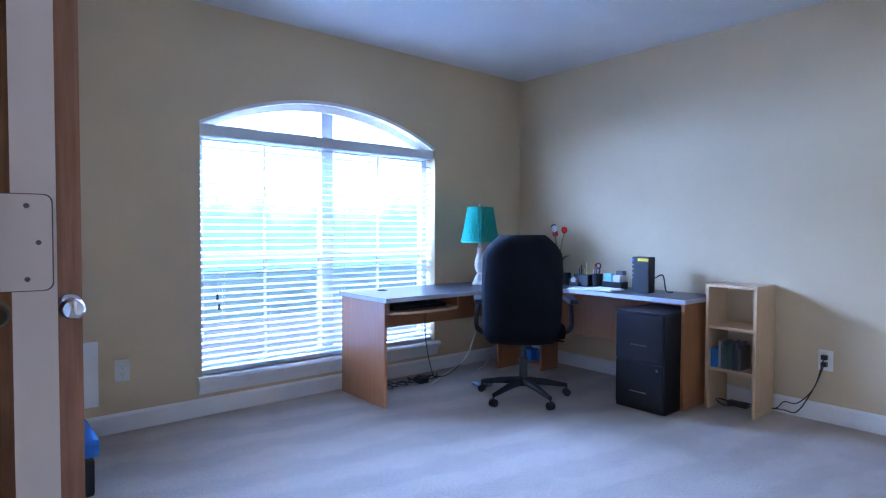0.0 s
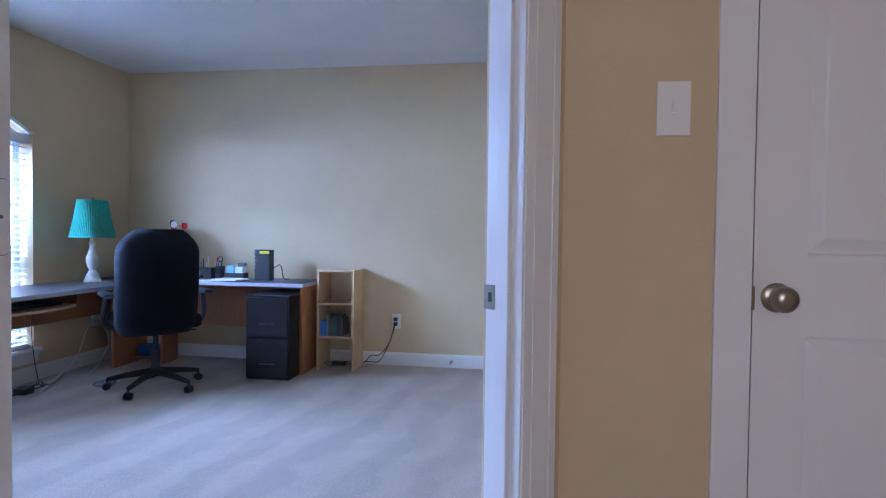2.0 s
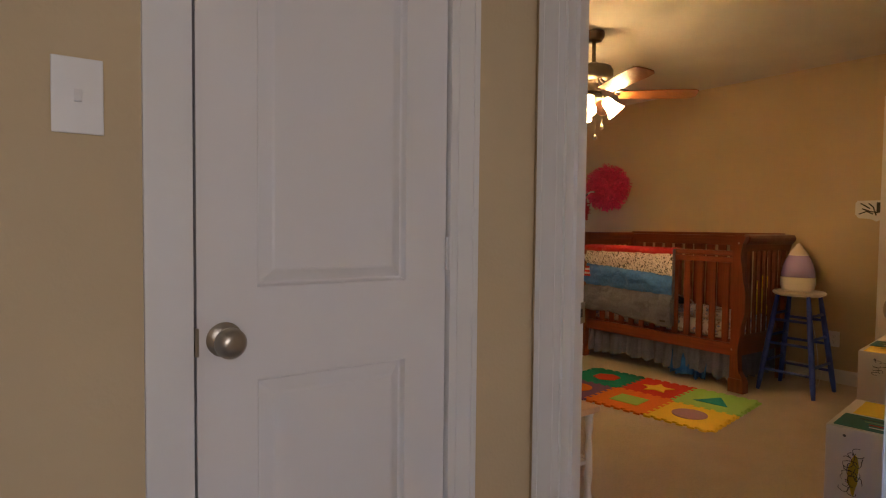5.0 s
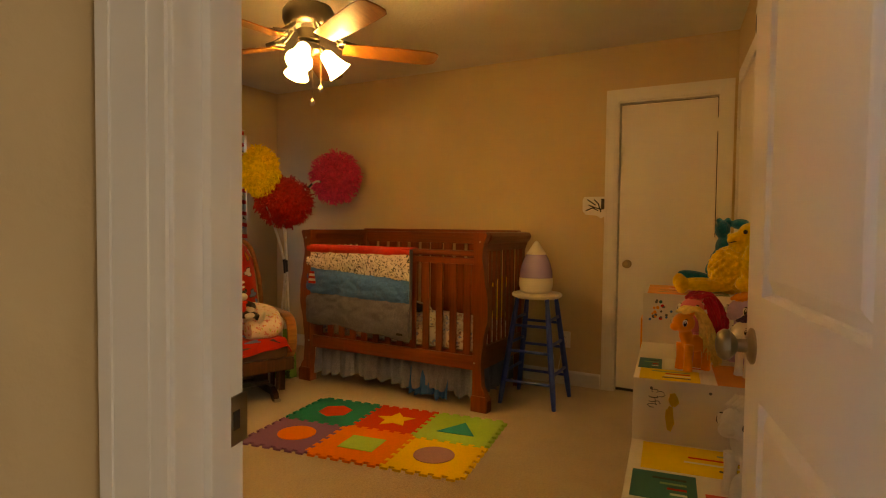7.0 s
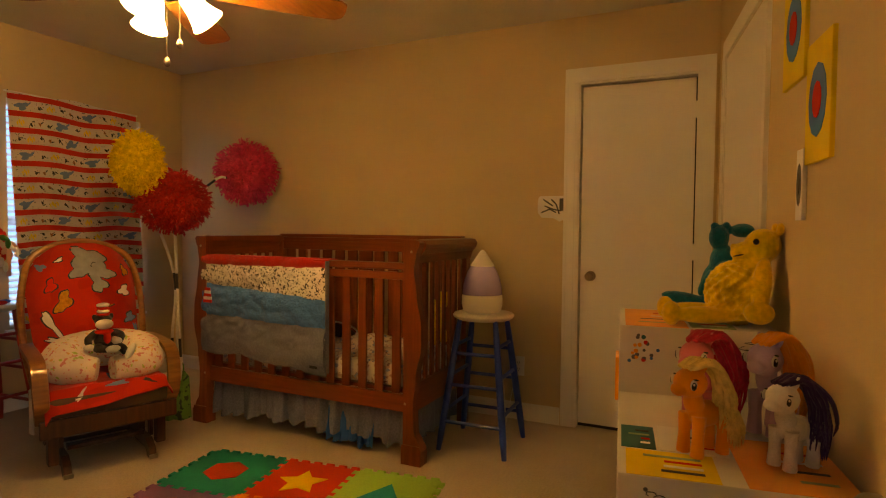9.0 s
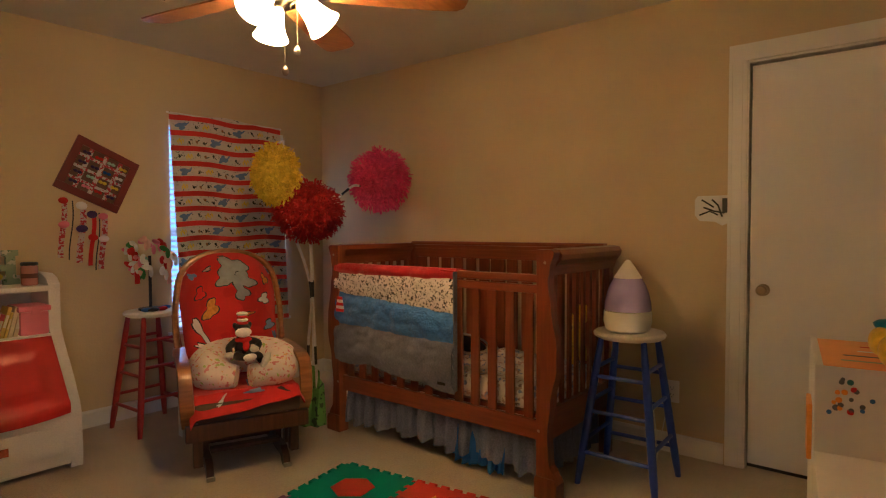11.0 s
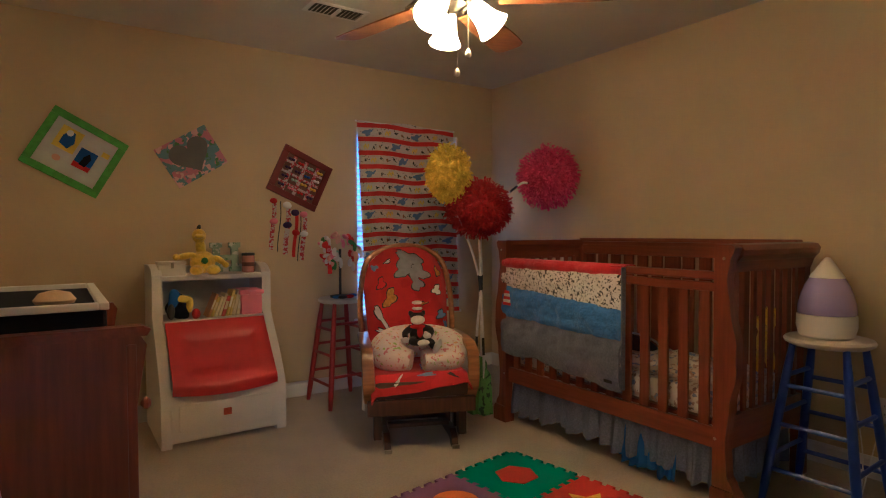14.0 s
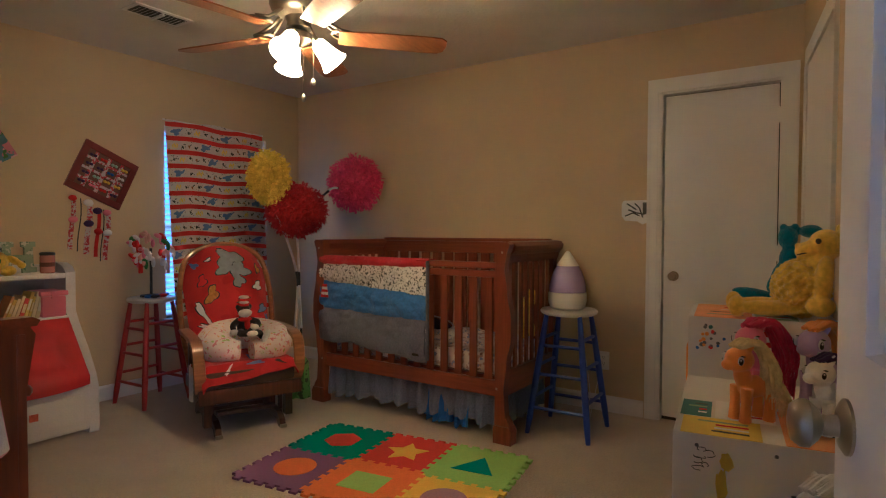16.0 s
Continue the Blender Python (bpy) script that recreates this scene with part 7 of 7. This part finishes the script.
for k, c in enumerate((REDP, PAPER, REDP, PAPER, REDP)):
    part("hat_drawing", box(2.087, 2.09, 0.195 - 0.002 * k, 0.245 + 0.002 * k, 0.75 + 0.018 * k, 0.768 + 0.018 * k), c, st)
part("side_handle", box(2.2, 2.32, PW, PW + 0.012, 0.60, 0.75), ORANGE, st, "orange side tag", bevel=0.004)


def pony(at, turn, body, hair, label, s=1.0, seed=1, side=1):
    p = [((0.004, 0, 0.108), (0.050, 0.031, 0.032), (0, 0, 0), 0), ((-0.032, 0, 0.137), (0.024, 0.024, 0.040), (0, -15, 0), 0), ((-0.044, 0, 0.187), (0.041, 0.037, 0.037), (0, 0, 0), 0), ((-0.080, 0, 0.174), (0.018, 0.020, 0.016), (0, 12, 0), 0),
         ((-0.024, 0.022, 0.228), (0.010, 0.006, 0.018), (-14, 0, 0), 0), ((-0.024, -0.022, 0.228), (0.010, 0.006, 0.018), (14, 0, 0), 0)]
    for x, y in ((-0.036, 0.022), (-0.036, -0.022), (0.042, 0.022), (0.042, -0.022)):
        p.append(([(x, y, 0.110), (x - 0.002, y, 0.06), (x - 0.004, y, 0.012)], [0.018, 0.0145, 0.018], None, 0))
    for y in (0.032, -0.032):
        p += [((-0.064, y, 0.190), (0.010, 0.005, 0.013), (0, 0, 0), 3), ((-0.066, y * 1.09, 0.188), (0.007, 0.004, 0.010), (0, 0, 0), 2), ((-0.069, y * 1.19, 0.193), (0.0025, 0.002, 0.0035), (0, 0, 0), 3), ((-0.058, y * 1.02, 0.202), (0.008, 0.004, 0.002), (0, 10, 0), 2)]
    rnd = random.Random(seed)
    for k in range(34):
        w = rnd.random()
        y0, dy = 0.018 * rnd.uniform(-1, 1), side * (0.012 + 0.04 * w) + 0.008 * rnd.uniform(-1, 1)
        x1 = 0.012 + 0.034 * rnd.random()
        p.append(([(-0.066 + 0.035 * w, y0, 0.222 + 0.005 * rnd.random()), (-0.020 + 0.02 * w, y0 + dy * 0.4, 0.232 + 0.010 * rnd.random()), (x1, dy, 0.175 + 0.02 * rnd.random()), (x1 + 0.012 * rnd.uniform(-0.5, 1), dy * 1.25, 0.105 + 0.04 * rnd.random()), (x1 + 0.02 * rnd.uniform(-0.6, 1), dy * 1.2, 0.055 + 0.05 * rnd.random())], [0.005, 0.007, 0.006, 0.005, 0.001], None, 1))
    for k in range(18):
        a = rnd.uniform(-1, 1)
        p.append(([(0.055, 0.006 * a, 0.118), (0.082, 0.016 * a, 0.112), (0.095 + 0.012 * rnd.random(), 0.022 * a, 0.065), (0.088 + 0.02 * rnd.random(), 0.026 * a, 0.012 + 0.02 * rnd.random())], [0.005, 0.008, 0.007, 0.001], None, 1))
    p = [([tuple(v * s for v in q) for q in a] if c is None else tuple(v * s for v in a), [v * s for v in b], c, d) for a, b, c, d in p]
    doll("toy_pony", label, "soft toy", RM @ Matrix.Translation(at) @ pose(0, 0, 0, 0, 0, turn), p, [body, hair, BLACK, WHITEP], "toy ponies", voxel=0.003)


pony((1.58, 0.30, 0.663), -52, ORANGE, CREAMHAIR, "orange toy pony with a cream mane", 0.95, 1, -1)
pony((1.56, 0.12, 0.663), -52, WHITEP, PURPLE, "white toy pony with a dark purple mane", 0.88, 2, -1)
pony((1.76, 0.27, 0.663), -40, PINKP, MAGENTA, "pink toy pony with a magenta mane", 1.10, 3, -1)
pony((1.78, 0.11, 0.663), -40, LAVENDER, ORANGE, "lavender toy pony with an orange mane", 1.10, 4, -1)
pony((1.12, 0.17, 0.440), -45, WHITEP, WHITEP, "white toy pony with a pale mane lying down", 1.15, 5, -1)
doll("soft_toy", "fluffy yellow soft toy on the lowest step", "soft toy", RM @ Matrix.Translation((1.03, 0.12, 0.455)), [((0, 0, 0.05), (0.05, 0.06, 0.05), (0, 0, 0), 0), ((-0.02, 0.04, 0.09), (0.035, 0.035, 0.03), (0, 0, 0), 0), ((-0.03, 0.08, 0.05), (0.02, 0.03, 0.05), (0, 0, 0), 1)], [YELLOW, WHITEP])
rng2 = random.Random(8)
curls = []
for k in range(170):
    z, a = 1 - 2 * (k + 0.5) / 170, k * 2.39996
    q = math.sqrt(1 - z * z)
    curls.append(((0.078 * q * math.cos(a), 0.135 + 0.088 * q * math.sin(a), 0.108 + 0.098 * z), (0.012, 0.012, 0.011), (0, 0, 0), 0))
doll("soft_toy", "large yellow soft toy with a curly belly, sitting", "soft toy", RM @ Matrix.Translation((2.20, -0.005, 0.880)), [
    ((0.0, 0.135, 0.108), (0.078, 0.088, 0.10), (0, 0, 0), 0), ((0, 0.085, 0.19), (0.05, 0.05, 0.06), (0, 0, 0), 0), ((0.0, 0.062, 0.262), (0.052, 0.055, 0.055), (0, 0, 0), 0), ((-0.005, 0.115, 0.245), (0.036, 0.044, 0.030), (-18, 0, 0), 0), ((0, 0.145, 0.258), (0.014, 0.012, 0.010), (0, 0, 0), 0),
    ((-0.03, 0.02, 0.315), (0.020, 0.012, 0.020), (0, 0, 0), 0), ((0.03, 0.02, 0.315), (0.020, 0.012, 0.020), (0, 0, 0), 0),
    ((-0.055, 0.235, 0.038), (0.030, 0.105, 0.028), (0, 0, 6), 0), ((0.035, 0.245, 0.040), (0.030, 0.105, 0.028), (0, 0, -8), 0), ((-0.062, 0.335, 0.040), (0.034, 0.030, 0.040), (0, 0, 0), 0), ((0.05, 0.345, 0.045), (0.032, 0.028, 0.038), (0, 0, 0), 0),
    ((-0.072, 0.075, 0.145), (0.026, 0.028, 0.085), (6, 12, 0), 0), ((-0.088, 0.085, 0.055), (0.030, 0.045, 0.036), (0, 0, 0), 0), ((0.07, 0.08, 0.14), (0.026, 0.028, 0.08), (6, -12, 0), 0),
    ((-0.034, 0.132, 0.232), (0.004, 0.022, 0.0025), (-14, 0, 0), 1), ((-0.046, 0.090, 0.275), (0.006, 0.009, 0.010), (0, 0, 0), 1)] + curls, [YELLOW, BLACK, TEALP])
doll("soft_toy", "teal soft toy sitting behind the yellow one", "soft toy", RM @ Matrix.Translation((2.40, 0.12, 0.880)), [
    ((0.0, 0.02, 0.10), (0.07, 0.075, 0.11), (0, 0, 0), 0), ((0, 0.02, 0.20), (0.045, 0.045, 0.06), (0, 0, 0), 0), ((0, 0.035, 0.285), (0.042, 0.034, 0.045), (0, 0, 0), 0), ((0, 0.012, 0.325), (0.018, 0.014, 0.016), (0, 0, 0), 0), ((0, 0.05, 0.325), (0.016, 0.014, 0.014), (0, 0, 0), 0), ((0, -0.04, 0.31), (0.04, 0.04, 0.025), (0, 0, 0), 0), ((-0.02, 0.12, 0.05), (0.03, 0.11, 0.03), (14, 0, 0), 0), ((-0.055, 0.06, 0.14), (0.022, 0.028, 0.075), (35, 0, 0), 0)], [TEALP])


# outlined sketches on the risers
def sketch(a, y, z, w, h, seed, mat=BLACK, loops=7):
    rnd = random.Random(seed)
    bm = bmesh.new()
    for k in range(loops):
        cy, cz = y + w * rnd.uniform(-0.4, 0.4), z + h * (0.42 - 0.84 * k / max(1, loops - 1))
        ry, rz, a0 = w * rnd.uniform(0.12, 0.4), h * rnd.uniform(0.06, 0.16), rnd.uniform(0, 6)
        tube([(a + 0.0003, cy + ry * math.cos(a0 + t * 0.5) * (1 + 0.2 * math.sin(t * 2.1 + k)), cz + rz * math.sin(a0 + t * 0.5)) for t in range(10)], 0.0011, 5, bm)
    part("ink_drawing", bm, mat, st, "black outlined drawing")


sketch(0.968, 0.40, 0.30, 0.07, 0.17, 3, BLACK, 12)
sketch(0.968, 0.26, 0.34, 0.07, 0.09, 5, BLACK, 8)
sketch(0.968, 0.17, 0.23, 0.08, 0.08, 6, MAPLE, 6)
sketch(2.088, 0.10, 0.82, 0.10, 0.06, 8, GREY, 7)
sketch(1.428, 0.42, 0.60, 0.05, 0.06, 9, BLACK, 6)

# cards on the right wall
for a, z, w, h, c, c2 in ((2.10, 1.79, 0.11, 0.165, 0, BLUEBOX), (1.86, 1.53, 0.10, 0.16, 0, BLUEBOX), (2.62, 2.18, 0.06, 0.09, 2, GREY), (2.0, 1.32, 0.03, 0.10, 2, GREY)):
    cd = thing("wall_picture", "bright picture-book cover fixed to the wall", "wall picture", RM @ Matrix.Translation((a, 0.0, z)), group="wall pictures")
    part("card", box(-w, w, 0, 0.012, -h, h), COV[c], cd, bevel=0.002)
    part("printed_shape", prism([(w * 0.7 * math.cos(k * 0.5236), h * 0.6 * math.sin(k * 0.5236)) for k in range(12)], "y", 0.012, 0.0135), c2, cd)
    part("printed_shape", prism([(w * 0.35 * math.cos(k * 0.5236), h * 0.3 * math.sin(k * 0.5236)) for k in range(12)], "y", 0.0135, 0.015), REDP if c2 is BLUEBOX else BLACK, cd)

# ---- changing table, towel and small white table by the west wall ----
ct = thing("changing_table", "cherry-stained sleigh-end changing table", "changing table")
part("end_panel", prism([(2.20, 0), (2.735, 0), (2.75, 0.12), (2.735, 0.35), (2.745, 0.62), (2.772, 0.80), (2.785, 0.88), (2.77, 0.905), (2.20, 0.905)], "y", 2.62, 2.655), CRIBWOOD, ct, bevel=0.005)
part("end_panel", prism([(2.20, 0), (2.735, 0), (2.75, 0.12), (2.735, 0.35), (2.745, 0.62), (2.772, 0.80), (2.785, 0.88), (2.77, 0.905), (2.20, 0.905)], "y", 3.50, 3.535), CRIBWOOD, ct, bevel=0.005)
part("end_cap", prism([(2.20, 0.905), (2.785, 0.905), (2.795, 0.922), (2.775, 0.932), (2.20, 0.932)], "y", 2.612, 2.663), CRIBWOOD_H, ct)
part("carved_edge", box(2.735, 2.76, 2.616, 2.66, 0.0, 0.885), CRIBWOOD, ct, bevel=0.006)
for z in (0.12, 0.45, 0.82):
    part("shelf", box(2.20, 2.73, 2.655, 3.50, z, z + 0.025), CRIBWOOD_H, ct)
part("back_panel", box(2.18, 2.20, 2.62, 3.535, 0.08, 0.90), CRIBWOOD_H, ct)
for z in (0.70, 0.22):
    part("bun_knob", lathe([(0.004, 0), (0.016, 0.008), (0.018, 0.018), (0.01, 0.026)], 16, (2.775, 2.70, z), (1, 0, 0)), CRIBWOOD, ct, smooth=True)
cp = thing("changing_pad", "navy changing pad box with white trimmed top", "changing pad")
part("pad_box", box(2.24, 2.70, 2.72, 3.46, 0.845, 0.970), NAVY, cp, bevel=0.01)
part("pad_well", box(2.26, 2.68, 2.74, 3.44, 0.970, 0.973), NAVY, cp)
for a in ((2.235, 2.26, 2.715, 3.465), (2.68, 2.705, 2.715, 3.465), (2.26, 2.68, 2.715, 2.74), (2.26, 2.68, 3.44, 3.465)):
    part("pad_rim", box(*a, 0.970, 0.990), WHITE, cp, bevel=0.004)
for k, (x, y) in enumerate(((2.40, 2.8), (2.58, 2.95))):
    solid("wooden_toy", lathe([(0.05, 0), (0.055, 0.01), (0.04, 0.03), (0.01, 0.038)], 20, (x, y, 0.973)), MAPLE, "light wooden toy lid on the changing pad", "wooden toy", "wooden toys", smooth=True)
peg = thing("coat_peg", "white wall peg holding a towel", "wall peg")
part("peg_plate", box(2.16, 2.172, 1.97, 2.13, 1.60, 1.66), WHITE, peg, bevel=0.003)
part("peg_hook", tube(curve_points([(2.172, 2.05, 1.63), (2.30, 2.05, 1.62), (2.335, 2.05, 1.655)], 5), 0.008), NICKEL, peg)
tw = thing("hooded_towel", "white terry hooded towel with pink trim hanging", "towel")


def towel(u, v):
    w = 0.05 + 0.12 * v ** 0.6
    fold = math.sin(u * 16 + v * 2) * 0.022 * (0.3 + v)
    x = 2.335 + (u - 0.5) * 2 * w + 0.012 * math.sin(v * 6)
    return (min(x, 2.53), 2.03 + fold - 0.04 * math.sin(3.14 * u), 1.655 - 0.92 * v + 0.05 * abs(u - 0.5) * v)


part("towel_cloth", sheet(40, 40, towel, 0.008), TOWEL, tw, smooth=True)
part("towel_trim", tube([Vector(towel(1.0, k / 20)) + Vector((0.003, 0, 0)) for k in range(21)], 0.005, 6), PINKTRIM, tw, smooth=True)
part("towel_trim", tube([Vector(towel(k / 30, 1.0)) for k in range(31)], 0.007, 6), PINKTRIM, tw, smooth=True)
part("hood_trim", blob((2.33, 2.02, 1.60), (0.05, 0.03, 0.07), n=14, lumpy=0.3), PINKTRIM, tw, smooth=True)
wt = thing("toy_cradle", "small white wooden rocking toy cradle with tan top", "toy cradle", Matrix.Translation((2.42, 1.72, 0)))
part("top", box(-0.17, 0.17, -0.20, 0.20, 0.455, 0.48), MAPLE, wt, bevel=0.006)
for x in (-0.14, 0.14):
    for y in (-0.17, 0.17):
        part("leg", lathe([(0.014, 0.04), (0.016, 0.12), (0.011, 0.15), (0.017, 0.2), (0.014, 0.32), (0.010, 0.35), (0.016, 0.4), (0.016, 0.455)], 14, (x, y, 0)), CREAMPAINT, wt, smooth=True)
    part("rocker", prism([(-0.24, 0.035), (-0.12, 0.006), (0, 0.0), (0.12, 0.006), (0.24, 0.035), (0.24, 0.06), (0.12, 0.035), (0, 0.03), (-0.12, 0.035), (-0.24, 0.06)], "x", x - 0.012, x + 0.012), CREAMPAINT, wt)
    part("side_bar", box(x - 0.01, x + 0.01, -0.17, 0.17, 0.24, 0.27), CREAMPAINT, wt)
part("shelf", box(-0.14, 0.14, -0.17, 0.17, 0.25, 0.265), CREAMPAINT, wt)
